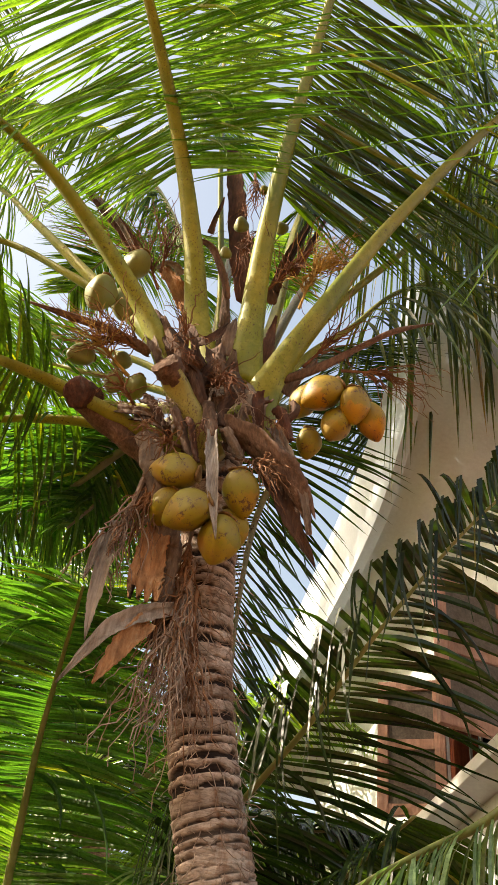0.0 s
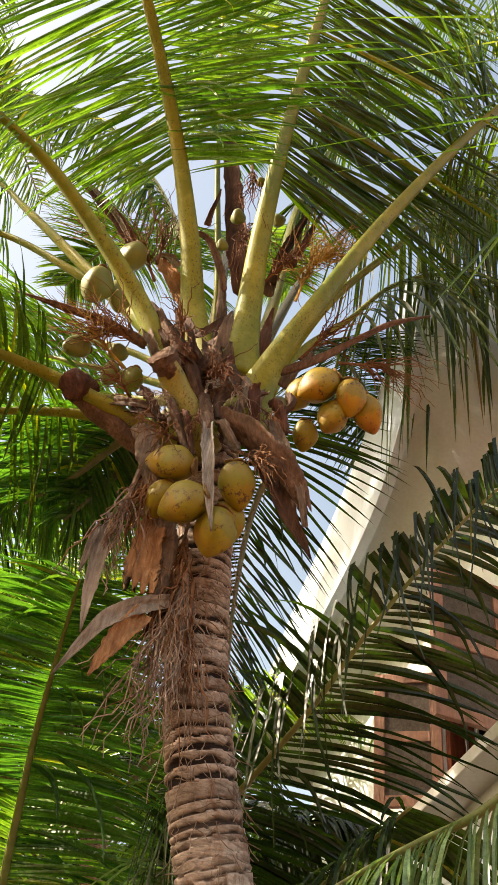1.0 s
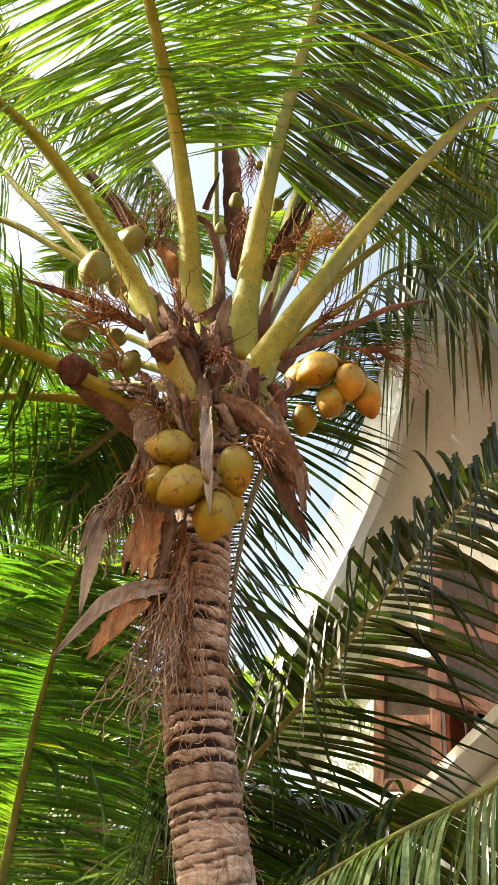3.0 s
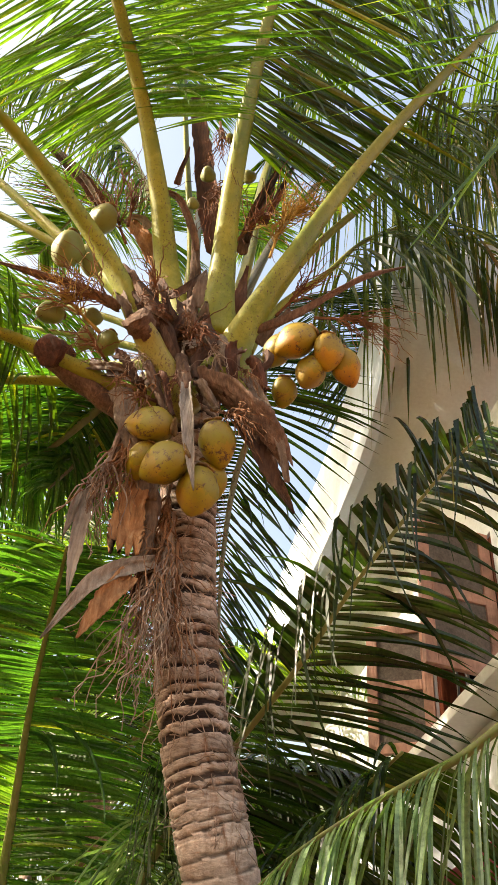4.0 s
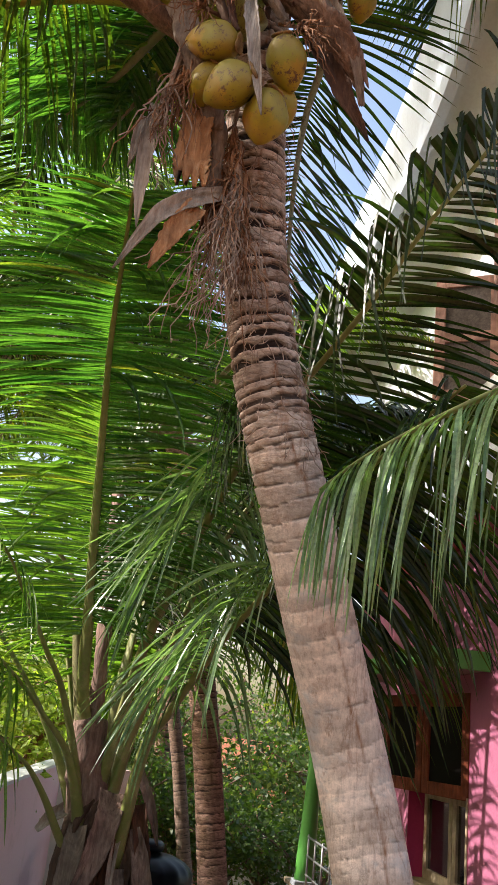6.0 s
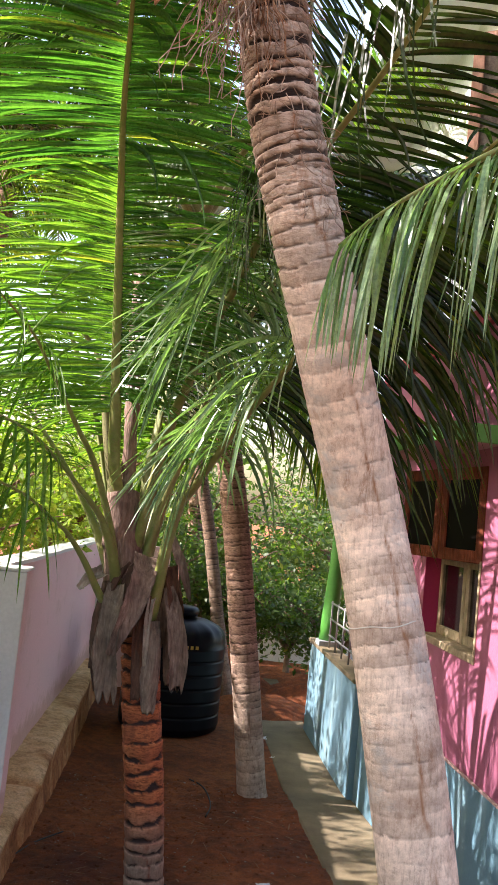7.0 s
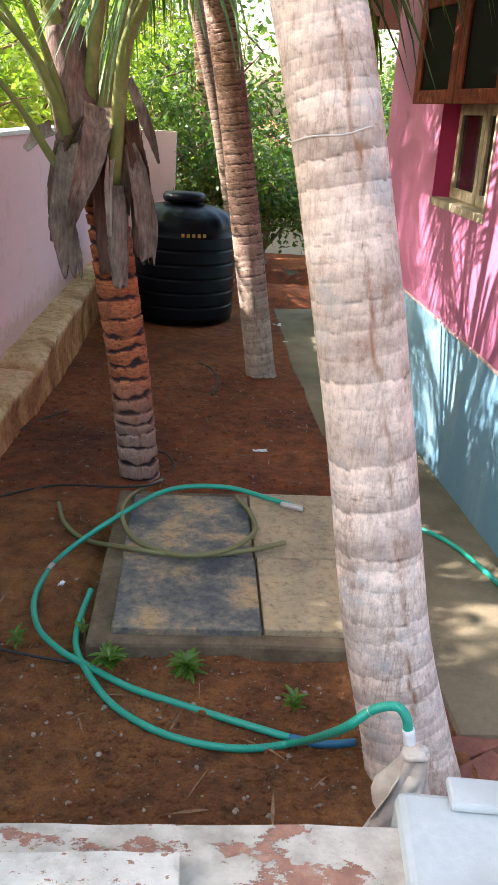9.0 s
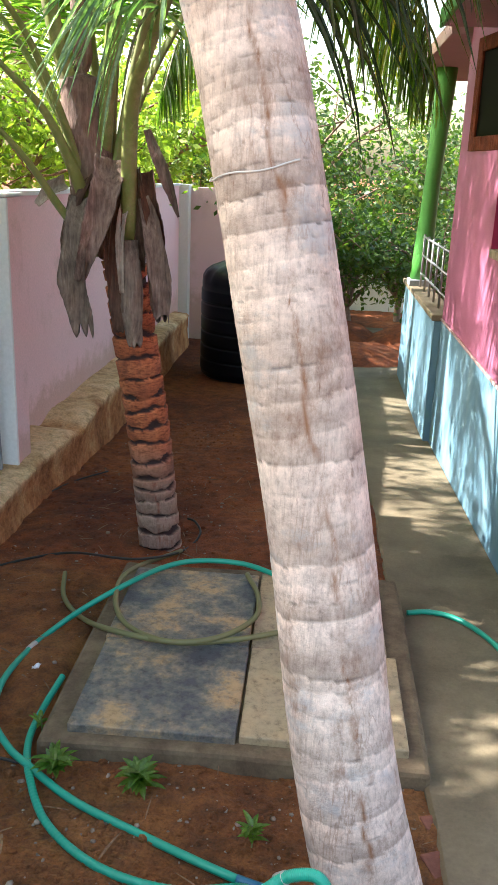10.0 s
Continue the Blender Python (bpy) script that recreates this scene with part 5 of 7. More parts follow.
    sheath(palm, [(0.084, 2.41, 4.967), (0.104, 2.38, 4.775), (0.138, 2.38, 4.586), (0.174, 2.40, 4.438)], 0.02, 0.002, "husk_bleached", name="spathe", cup=0.5, seed=3, mid=1.6, label="bleached grey blade-shaped spathe", up=(0, -1, -0.3))
    sheath(palm, [(0.320, 2.66, 5.591), (0.527, 2.62, 5.721), (0.741, 2.60, 5.955), (0.912, 2.58, 6.122), (1.124, 2.58, 6.283)], 0.02, 0.003, "husk", name="spathe", cup=0.8, seed=4, mid=1.6)
    sheath(palm, [(-0.260, 2.58, 5.512), (-0.409, 2.56, 5.564), (-0.639, 2.54, 5.595), (-0.884, 2.52, 5.619)], 0.028, 0.003, "husk", name="spathe", cup=0.8, seed=5, mid=1.35)
    sheath(palm, [(-0.474, 2.85, 6.556), (-0.608, 2.85, 6.760), (-0.806, 2.85, 7.014), (-0.994, 2.85, 7.179)], 0.03, 0.014, "husk_red", name="spathe", cup=0.8, seed=6, mid=1.6, label="red-brown boat-shaped spathe", up=(0, -1, -0.3))
    sheath(palm, [(-0.535, 2.83, 6.626), (-0.652, 2.83, 6.831), (-0.829, 2.83, 7.048), (-0.943, 2.83, 7.148)], 0.012, 0.008, "husk_grey", name="spathe", cup=0.5, seed=36, mid=1.4, up=(0, -1, -0.3))
    sheath(palm, [(0.136, 2.90, 6.488), (0.044, 2.90, 6.967), (-0.056, 2.88, 7.556), (-0.165, 2.85, 8.247)], 0.05, 0.045, "husk_red", name="spathe", cup=0.5, seed=7, mid=1.3, label="upright red-brown spathe", up=(0, -1, -0.3))
    sheath(palm, [(0.279, 2.88, 6.518), (0.332, 2.88, 6.937), (0.442, 2.88, 7.400), (0.584, 2.88, 7.967)], 0.032, 0.004, "husk", name="spathe", cup=0.7, seed=8, mid=1.3, up=(0, -1, -0.3))
    sheath(palm, [(0.305, 2.86, 6.610), (0.362, 2.86, 6.981), (0.427, 2.86, 7.262), (0.483, 2.86, 7.559)], 0.012, 0.004, "husk_dark", name="spathe", cup=0.7, seed=37, mid=1.3, up=(0, -1, -0.3))
    sheath(palm, [(0.387, 2.84, 6.784), (0.452, 2.84, 7.082), (0.509, 2.84, 7.333), (0.561, 2.84, 7.548)], 0.022, 0.008, "husk_red", name="spathe", cup=0.6, seed=38, mid=1.2, up=(0, -1, -0.3))
    sheath(palm, [(-0.288, 2.62, 6.558), (-0.201, 2.58, 6.500), (-0.127, 2.57, 6.473), (-0.064, 2.58, 6.385), (-0.004, 2.60, 6.241), (0.035, 2.62, 6.115)], 0.012, 0.016, "husk", cup=0.6, seed=9, mid=1.5, ragged=0.6, up=(0, -1, -0.3))
    sheath(palm, [(-0.139, 2.70, 6.791), (-0.135, 2.70, 6.946), (-0.118, 2.70, 7.114), (-0.117, 2.70, 7.213)], 0.02, 0.004, "husk_red", cup=0.5, seed=39, up=(0, -1, -0.3))
    sheath(palm, [(-0.165, 2.85, 6.253), (-0.229, 2.83, 6.356), (-0.294, 2.82, 6.433), (-0.363, 2.84, 6.577)], 0.06, 0.035, "husk_orange", cup=0.4, seed=10, ragged=0.8, split=3, label="torn papery orange sheath", up=(0, -1, -0.3))
    sheath(palm, [(-0.062, 2.82, 5.964), (-0.116, 2.80, 6.060), (-0.158, 2.80, 6.166), (-0.198, 2.82, 6.277)], 0.05, 0.03, "husk_orange", cup=0.4, seed=40, ragged=0.8, split=3, up=(0, -1, -0.3))
    sheath(palm, [(-0.250, 2.84, 6.523), (-0.285, 2.82, 6.563), (-0.344, 2.82, 6.566), (-0.384, 2.82, 6.505)], 0.03, 0.012, "husk_pale", cup=0.4, seed=41, ragged=0.8, up=(0, -1, -0.3))
    sheath(palm, [(0.073, 2.62, 5.686), (0.082, 2.60, 5.794), (0.090, 2.60, 5.886), (0.098, 2.62, 5.983)], 0.03, 0.004, "husk_grey", cup=0.4, seed=11, mid=1.3, up=(0, -1, -0.3))
    sheath(palm, [(-0.071, 2.66, 5.767), (-0.021, 2.62, 5.759), (0.033, 2.62, 5.836), (0.069, 2.64, 5.951)], 0.03, 0.012, "husk_dark", cup=0.5, seed=42, up=(0, -1, -0.3))
    # brown mat over the cut leaf base
    sheath(palm, [(0.014, 2.50, 5.186), (-0.052, 2.46, 5.339), (-0.148, 2.46, 5.518), (-0.294, 2.50, 5.744)], 0.04, 0.02, "husk_dark", cup=-0.5, seed=14, ragged=0.8, mid=1.3, up=(0, -1, -0.3))
    sheath(palm, [(-0.071, 2.46, 5.332), (-0.122, 2.44, 5.444), (-0.186, 2.45, 5.552), (-0.240, 2.48, 5.696)], 0.03, 0.012, "husk", cup=-0.6, seed=43, ragged=1.0, split=4, mid=1.2, up=(0, -1, -0.3))
    sheath(palm, [(0.047, 2.52, 5.148), (-0.002, 2.48, 5.231), (-0.044, 2.46, 5.323), (-0.097, 2.47, 5.441)], 0.022, 0.01, "husk", cup=-0.5, seed=44, ragged=0.8, up=(0, -1, -0.3))
    sheath(palm, [(-0.074, 2.56, 5.604), (-0.028, 2.54, 5.496), (0.025, 2.54, 5.417), (0.092, 2.56, 5.405)], 0.03, 0.01, "husk_dark", cup=0.4, seed=45, ragged=0.6, up=(0, -1, -0.3))
    sheath(palm, [(0.011, 2.58, 5.418), (0.094, 2.54, 5.422), (0.175, 2.54, 5.392), (0.248, 2.57, 5.373)], 0.04, 0.012, "husk_dark", cup=0.5, seed=46, ragged=0.6, up=(0, -1, -0.3))
    sheath(palm, [(0.080, 2.56, 5.271), (0.146, 2.52, 5.287), (0.199, 2.52, 5.305), (0.263, 2.54, 5.292)], 0.035, 0.012, "husk", cup=0.5, seed=47, ragged=0.6, up=(0, -1, -0.3))
    # flattened grey leaf base, and the dead stalk under the low frond
    sheath(palm, [(-0.178, 2.58, 5.050), (-0.126, 2.53, 4.872), (-0.073, 2.53, 4.736), (-0.009, 2.56, 4.607), (0.023, 2.60, 4.509)], 0.05, 0.035, "husk_grey", cup=-0.35, seed=12, mid=1.15, up=(0, -1, -0.3))
    sheath(palm, [(-0.328, 2.60, 5.160), (-0.240, 2.56, 5.130), (-0.173, 2.56, 5.134), (-0.120, 2.58, 5.147)], 0.025, 0.012, "husk_grey", cup=0.4, seed=48, ragged=0.6, up=(0, -1, -0.3))
    sheath(palm, [(-0.251, 2.62, 5.152), (-0.173, 2.58, 5.109), (-0.108, 2.57, 5.079), (-0.069, 2.58, 5.027)], 0.03, 0.012, "husk_dark", cup=0.5, seed=49, ragged=0.6, up=(0, -1, -0.3))
    sheath(palm, [(-0.097, 2.56, 5.212), (-0.052, 2.53, 5.109), (-0.021, 2.52, 5.018), (0.005, 2.54, 4.953)], 0.025, 0.01, "husk", cup=0.5, seed=50, ragged=0.6, up=(0, -1, -0.3))
    for a, b, r, mat in (((-0.521, 2.64, 5.191), (-0.120, 2.70, 4.997), 0.046, "husk"), ((-0.139, 2.44, 5.286), (0.115, 2.60, 4.978), 0.062, "stalk_base")):
        bm = bmesh.new()
        a, b = Vector(a), Vector(b)
        add_tube(bm, spline([a, a.lerp(b, 0.35) + Vector((0, 0.02, 0.015)), b], 18), lambda f: r * (0.8 + 0.4 * f), 16, 0.75)
        wavy(bm, 12.0, 0.008, r * 50)
        wpart("cut_leaf_stalk", bm, mat, palm, None, "old cut leaf stalk", smooth=True)
    for i, (a, b) in enumerate((((-0.508, 2.56, 5.161), (-0.440, 2.66, 5.239)), ((-0.166, 2.40, 5.297), (-0.101, 2.48, 5.270)))):
        bm = bmesh.new()
        a, b = Vector(a), Vector(b)
        add_tube(bm, spline([a, a.lerp(b, 0.12), a.lerp(b, 0.5), b], 14), lambda f: 0.05 + 0.02 * math.sin(min(1.0, f * 4) * 1.57) - 0.02 * f, 18)
        wavy(bm, 14.0, 0.016, i)
        wavy(bm, 60.0, 0.012, i + 4)
        wpart("leaf_stub", bm, "husk" if i else "husk_red", palm, None, "frayed brown cut end of a leaf stalk", smooth=True)
    # torn fibre mat and broken leaf base hanging on one side of the trunk
    sheath(palm, [(-0.031, 2.62, 4.634), (-0.039, 2.58, 4.478), (-0.038, 2.56, 4.336), (-0.031, 2.56, 4.217)], 0.04, 0.062, "husk_orange", name="fibre_mat", cup=0.3, seed=16, ragged=0.8, mid=1.2, split=4, up=(0, -1, -0.3))
    sheath(palm, [(-0.001, 2.64, 4.672), (0.027, 2.60, 4.484), (0.029, 2.60, 4.356), (0.039, 2.62, 4.249)], 0.045, 0.035, "husk_grey", name="fibre_mat", cup=-0.4, seed=51, ragged=0.7, mid=1.1, split=3, up=(0, -1, -0.3))
    sheath(palm, [(0.087, 2.60, 4.243), (-0.030, 2.54, 4.154), (-0.131, 2.50, 4.033), (-0.231, 2.50, 3.837)], 0.024, 0.003, "husk_pale", cup=0.4, seed=17, mid=1.7, label="bleached broken leaf base", up=(0, -1, -0.3))
    sheath(palm, [(0.006, 2.56, 4.152), (-0.047, 2.53, 4.049), (-0.085, 2.52, 3.960), (-0.122, 2.52, 3.867)], 0.036, 0.004, "husk_orange", cup=0.3, seed=18, mid=1.35, up=(0, -1, -0.3))
    sheath(palm, [(0.074, 2.68, 4.283), (0.065, 2.66, 4.209), (0.053, 2.66, 4.159), (0.038, 2.68, 4.126)], 0.05, 0.03, "husk_dark", cup=0.5, seed=52, ragged=0.6, up=(0, -1, -0.3))
    sheath(palm, [(-0.195, 2.58, 4.557), (-0.194, 2.53, 4.324), (-0.191, 2.52, 4.152), (-0.184, 2.53, 4.017)], 0.02, 0.002, "husk_pale", cup=0.5, seed=19, mid=1.7, up=(0, -1, -0.3))
    sheath(palm, [(-0.222, 2.56, 4.480), (-0.231, 2.54, 4.397), (-0.237, 2.54, 4.320), (-0.248, 2.55, 4.256)], 0.014, 0.002, "husk_pale", cup=0.4, seed=20, mid=1.6, up=(0, -1, -0.3))
    sheath(palm, [(-0.121, 2.62, 4.830), (-0.142, 2.57, 4.662), (-0.161, 2.55, 4.557), (-0.173, 2.56, 4.454)], 0.02, 0.006, "husk", cup=0.4, seed=23, ragged=0.5, up=(0, -1, -0.3))
    # small torn fibres packed round the heart of the crown
    rnd = random.Random(5)
    heart = Vector((0.08, 2.85, 5.30))
    for i in range(70):
        a = 2 * math.pi * i * 0.382 + rnd.uniform(-0.2, 0.2)
        h = rnd.uniform(-0.38, 0.42)
        d = Vector((math.cos(a), math.sin(a), 0))
        p = heart + d * 0.11 + Vector((0.03 * h, 0, h))
        ln = rnd.uniform(0.08, 0.2)
        fall = rnd.choice((-1.4, -0.6, 0.9, 1.6, 2.2))
        sheath(palm, [p - d * 0.02, p + d * ln * 0.3 + Vector((0, 0, ln * 0.3 * fall)), p + d * ln * 0.5 + Vector((0, 0, ln * 0.6 * fall)), p + d * ln * 0.6 + Vector((0, 0, ln * 0.9 * fall))],
               rnd.uniform(0.015, 0.04), rnd.uniform(0.003, 0.012), rnd.choice(("husk", "husk_dark", "husk", "husk_dark", "husk_grey", "husk_red")), cup=rnd.uniform(-0.5, 0.6), seed=100 + i, ragged=0.7, split=3)
    # brown fibre sheets between the stalks
    rnd = random.Random(9)
    for i, (a, b) in enumerate((((0.072, 2.86, 6.014), (0.001, 2.90, 6.712)), ((0.150, 2.86, 5.996), (0.136, 2.90, 6.597)), ((0.277, 2.82, 5.859), (0.326, 2.88, 6.430)), ((0.325, 2.80, 5.767), (0.427, 2.84, 6.264)), ((0.203, 2.86, 6.061), (0.234, 2.90, 6.749)), ((-0.084, 2.84, 5.756), (-0.194, 2.88, 6.231)), ((-0.037, 2.84, 5.860), (-0.130, 2.88, 6.358)), ((-0.162, 2.80, 5.684), (-0.315, 2.84, 6.035)), ((0.411, 2.76, 5.669), (0.557, 2.80, 6.025)), ((0.070, 2.70, 5.611), (0.037, 2.72, 6.017)), ((0.155, 2.68, 5.497), (0.123, 2.70, 5.842)), ((0.268, 2.66, 5.361), (0.315, 2.68, 5.632)))):
        a, b = Vector(a), Vector(b)
        sheath(palm, [a, a.lerp(b, 0.35) + Vector((0, -0.02, 0)), a.lerp(b, 0.7), b], rnd.uniform(0.03, 0.05), rnd.uniform(0.006, 0.02), ("husk", "husk_dark", "husk_red", "husk_grey")[i % 4], cup=rnd.uniform(-0.4, 0.5), seed=200 + i, ragged=1.0, split=4, up=(0, -1, -0.3))
    # shreds lying over the leaf bases
    for i, (a, b, w) in enumerate((((0.007, 2.58, 5.657), (0.008, 2.50, 5.220), 0.03), ((0.053, 2.58, 5.716), (0.126, 2.50, 5.259), 0.026), ((0.145, 2.56, 5.520), (0.121, 2.46, 5.061), 0.03), ((0.208, 2.54, 5.441), (0.216, 2.47, 5.084), 0.032), ((0.290, 2.50, 5.314), (0.242, 2.44, 4.965), 0.03), ((-0.125, 2.54, 5.730), (-0.009, 2.48, 5.376), 0.024), ((-0.083, 2.50, 5.154), (0.023, 2.46, 4.853), 0.022), ((-0.244, 2.52, 5.660), (-0.065, 2.46, 5.297), 0.028), ((-0.280, 2.54, 5.587), (-0.149, 2.50, 5.275), 0.022), ((0.343, 2.50, 5.295), (0.426, 2.46, 5.074), 0.026), ((0.417, 2.52, 5.377), (0.378, 2.47, 5.102), 0.02), ((-0.024, 2.48, 5.371), (-0.166, 2.46, 5.451), 0.02), ((-0.233, 2.58, 5.224), (-0.084, 2.52, 5.038), 0.024), ((0.142, 2.46, 5.050), (0.225, 2.42, 4.879), 0.024), ((-0.026, 2.47, 5.074), (0.062, 2.44, 4.816), 0.016))):
        a, b = Vector(a), Vector(b)
        k = Vector((rnd.uniform(-0.03, 0.03), -0.02, rnd.uniform(-0.02, 0.03)))
        sheath(palm, [a, a.lerp(b, 0.35) + k, a.lerp(b, 0.7) - k * 0.5, b], w, w * rnd.uniform(0.15, 0.5), ("husk_dark", "husk", "husk_dark", "husk_grey", "husk_red")[i % 5], cup=rnd.choice((-0.9, 0.8, 1.2)), seed=240 + i, ragged=1.2, split=4, mid=1.2, up=(0, -1, -0.3), frayed=0.35)
    for k, (px, aim) in enumerate((((0.038, 2.50, 5.493), (0.1, -0.3, -0.6)), ((0.164, 2.48, 5.287), (0.2, -0.3, -0.7)), ((-0.071, 2.48, 5.510), (-0.1, -0.3, -0.8)), ((0.296, 2.46, 5.168), (0.3, -0.3, -0.5)), ((-0.112, 2.50, 5.180), (-0.2, -0.3, -0.7)), ((0.042, 2.46, 5.085), (0.0, -0.3, -0.8)), ((-0.164, 2.54, 5.099), (-0.2, -0.3, -0.8)))):
        twigs(palm, px, aim, 26, 0.16, 0.6, ("twig", "twig_grey", "twig_red")[k % 3], name="loose_fibre", seed=60 + k, hang=0.1, r=0.0016)
    # flower stalks
    T = "twig"
    twigs(palm, (-0.106, 2.56, 4.723), (-0.28, -0.1, -1), 38, 0.44, 0.17, T, seed=1, hang=0.16, r=0.0037, stem=[(-0.053, 2.60, 4.927), (-0.084, 2.56, 4.759), (-0.114, 2.54, 4.617)])
    twigs(palm, (-0.146, 2.54, 4.665), (-0.1, -0.1, -1), 24, 0.4, 0.2, "twig_grey", seed=14, hang=0.16, r=0.0037)
    for k, (px, aim, n, ln, mt) in enumerate((((0.095, 2.66, 4.587), (-0.02, -0.1, -1), 26, 0.55, T), ((0.091, 2.64, 4.463), (-0.04, -0.06, -1), 26, 0.6, T), ((0.132, 2.63, 4.402), (0.05, -0.06, -1), 26, 0.6, "twig_grey"), ((0.111, 2.62, 4.291), (-0.14, -0.04, -1), 22, 0.55, "twig_grey"), ((0.164, 2.62, 4.256), (0.08, -0.04, -1), 26, 0.5, T), ((0.149, 2.61, 4.153), (-0.04, -0.03, -1), 26, 0.45, "twig_grey"), ((0.103, 2.62, 4.194), (-0.3, -0.04, -1), 14, 0.5, "twig_grey"))):
        twigs(palm, px, aim, n, ln, 0.1, mt, seed=160 + k, hang=0.08, r=0.0031, kink=0.24)
    # loose fibres on the rough upper trunk
    bm = bmesh.new()
    rnd = random.Random(17)
    axis = spline([(0.44, 2.9, 3.38), (0.32, 2.866, 3.76), (0.24, 2.845, 4.15), (0.19, 2.82, 4.61), (0.16, 2.82, 4.95)], 60)
    for i in range(420):
        k = rnd.randrange(2, 58)
        a = rnd.uniform(math.pi, 2 * math.pi)
        p = axis[k] + Vector((math.cos(a), math.sin(a), 0)) * rnd.uniform(0.118, 0.13)
        pts = [p]
        d = Vector((rnd.gauss(0, 0.35), rnd.gauss(0, 0.1) - 0.05, -1)) if rnd.random() < 0.6 else Vector((-math.sin(a), math.cos(a), rnd.gauss(0, 0.3)))
        for q in range(4):
            d = (d + Vector((rnd.gauss(0, 0.3), rnd.gauss(0, 0.15), rnd.gauss(0, 0.25)))).normalized()
            pts.append(pts[-1] + d * rnd.uniform(0.012, 0.04))
        add_tube(bm, pts, rnd.uniform(0.0008, 0.0022), 3)
    wpart("loose_fibre", bm, "twig_grey", palm, None, "loose dry fibres on the trunk")
    for k, (px, aim, n, ln, sp, mt, hg) in enumerate((
            ((0.079, 2.75, 6.936), (0.1, -0.1, -0.6), 30, 0.45, 0.35, "twig_red", 0.1),
            ((0.048, 2.75, 7.593), (0.1, -0.1, -0.8), 26, 0.5, 0.25, "twig_red", 0.12),
            ((0.488, 2.68, 6.653), (0.5, -0.2, 0.5), 60, 0.36, 0.4, "twig_gold", 0.0),
            ((0.436, 2.66, 6.388), (0.1, -0.3, 0.5), 40, 0.36, 0.5, "twig_gold", 0.05),
            ((0.275, 2.66, 6.429), (0.3, -0.3, 0.3), 26, 0.4, 0.5, "twig_red", 0.05),
            ((-0.299, 2.58, 5.547), (-0.8, -0.2, 0.0), 44, 0.42, 0.4, T, 0.05),
            ((-0.406, 2.60, 5.451), (-0.5, -0.2, 0.3), 40, 0.3, 0.5, "twig_gold", 0.05),
            ((-0.380, 2.75, 6.342), (-0.3, -0.1, 0.6), 26, 0.45, 0.4, "twig_red", 0.0),
            ((-0.621, 2.75, 6.457), (-0.6, -0.1, 0.4), 30, 0.4, 0.42, T, 0.05),
            ((-0.347, 2.72, 6.473), (0.0, -0.2, 0.9), 18, 0.45, 0.3, "twig_red", 0.0),
            ((0.751, 2.62, 5.799), (0.9, -0.1, 0.1), 34, 0.4, 0.3, T, 0.1),
            ((0.516, 2.60, 5.821), (0.4, -0.2, 0.6), 26, 0.35, 0.45, "twig_red", 0.03),
            ((-0.096, 2.50, 5.524), (-0.1, -0.4, 0.1), 26, 0.22, 0.6, T, 0.1),
            ((0.059, 2.52, 5.369), (0.2, -0.4, -0.2), 26, 0.22, 0.6, "twig_red", 0.1),
            ((-0.044, 2.50, 4.933), (-0.3, -0.4, -0.3), 24, 0.22, 0.6, T, 0.1),
            ((0.255, 2.46, 4.893), (0.3, -0.4, -0.4), 26, 0.26, 0.5, T, 0.12),
            ((-0.279, 2.58, 5.208), (-0.3, -0.4, 0.1), 24, 0.2, 0.6, T, 0.1))):
        twigs(palm, px, aim, n, ln, sp, mt, seed=20 + k, hang=hg, r=0.0031)
    return palm


main_palm()

RIPE = "ripe orange-yellow coconut with brown scars hanging in a bunch"
OLIVE = "yellow-green coconut hanging in a bunch against the trunk"
GREEN = "large green coconut hanging among dry flower stalks"
YOUNG = "small young green coconut on a flower stalk"
coconut((0.545, 2.50, 5.444), (0.75, -0.35, 0.5), 0.078, "nut", RIPE, 1.25)
coconut((0.680, 2.48, 5.393), (-0.1, -0.3, 0.9), 0.068, "nut", RIPE, 1.28)
coconut((0.630, 2.56, 5.333), (0.3, -0.3, 0.8), 0.068, "nut_olive", RIPE, 1.2)
coconut((0.779, 2.54, 5.383), (-0.45, -0.3, 0.9), 0.066, "nut", RIPE, 1.4)
coconut((0.471, 2.58, 5.451), (0.3, -0.5, 0.7), 0.062, "nut_olive", RIPE, 1.3)
coconut((0.525, 2.66, 5.278), (-0.1, -0.5, 0.8), 0.058, "nut_olive", OLIVE, 1.2)
coconut((-0.017, 2.46, 4.757), (0.95, -0.3, -0.15), 0.070, "nut_olive", OLIVE, 1.35)
coconut((0.062, 2.44, 4.567), (0.7, -0.4, 0.35), 0.077, "nut_olive", OLIVE, 1.22)
coconut((-0.028, 2.54, 4.647), (0.3, -0.6, 0.7), 0.062, "nut_olive", OLIVE)
coconut((0.191, 2.48, 4.505), (0.12, -0.3, 0.95), 0.076, "nut_olive", OLIVE, 1.22)
coconut((0.242, 2.46, 4.730), (-0.3, -0.35, 0.85), 0.070, "nut_olive", OLIVE, 1.35)
coconut((0.236, 2.56, 4.619), (-0.2, -0.4, 0.9), 0.066, "nut_olive", OLIVE, 1.3)
coconut((-0.575, 2.60, 5.904), (0.1, -0.2, 0.9), 0.076, "nut_green", GREEN, 1.3)
coconut((-0.476, 2.70, 6.335), (0.3, -0.3, 0.7), 0.072, "nut_green", GREEN, 1.25)
coconut((-0.463, 2.68, 5.962), (-0.1, -0.2, 0.9), 0.066, "nut_green", GREEN, 1.4)
coconut((-0.559, 2.64, 5.475), (0.5, 0.3, 0.4), 0.052, "nut_green", GREEN)
coconut((-0.380, 2.66, 5.522), (0.3, 0.3, 0.4), 0.042, "nut_green", GREEN)
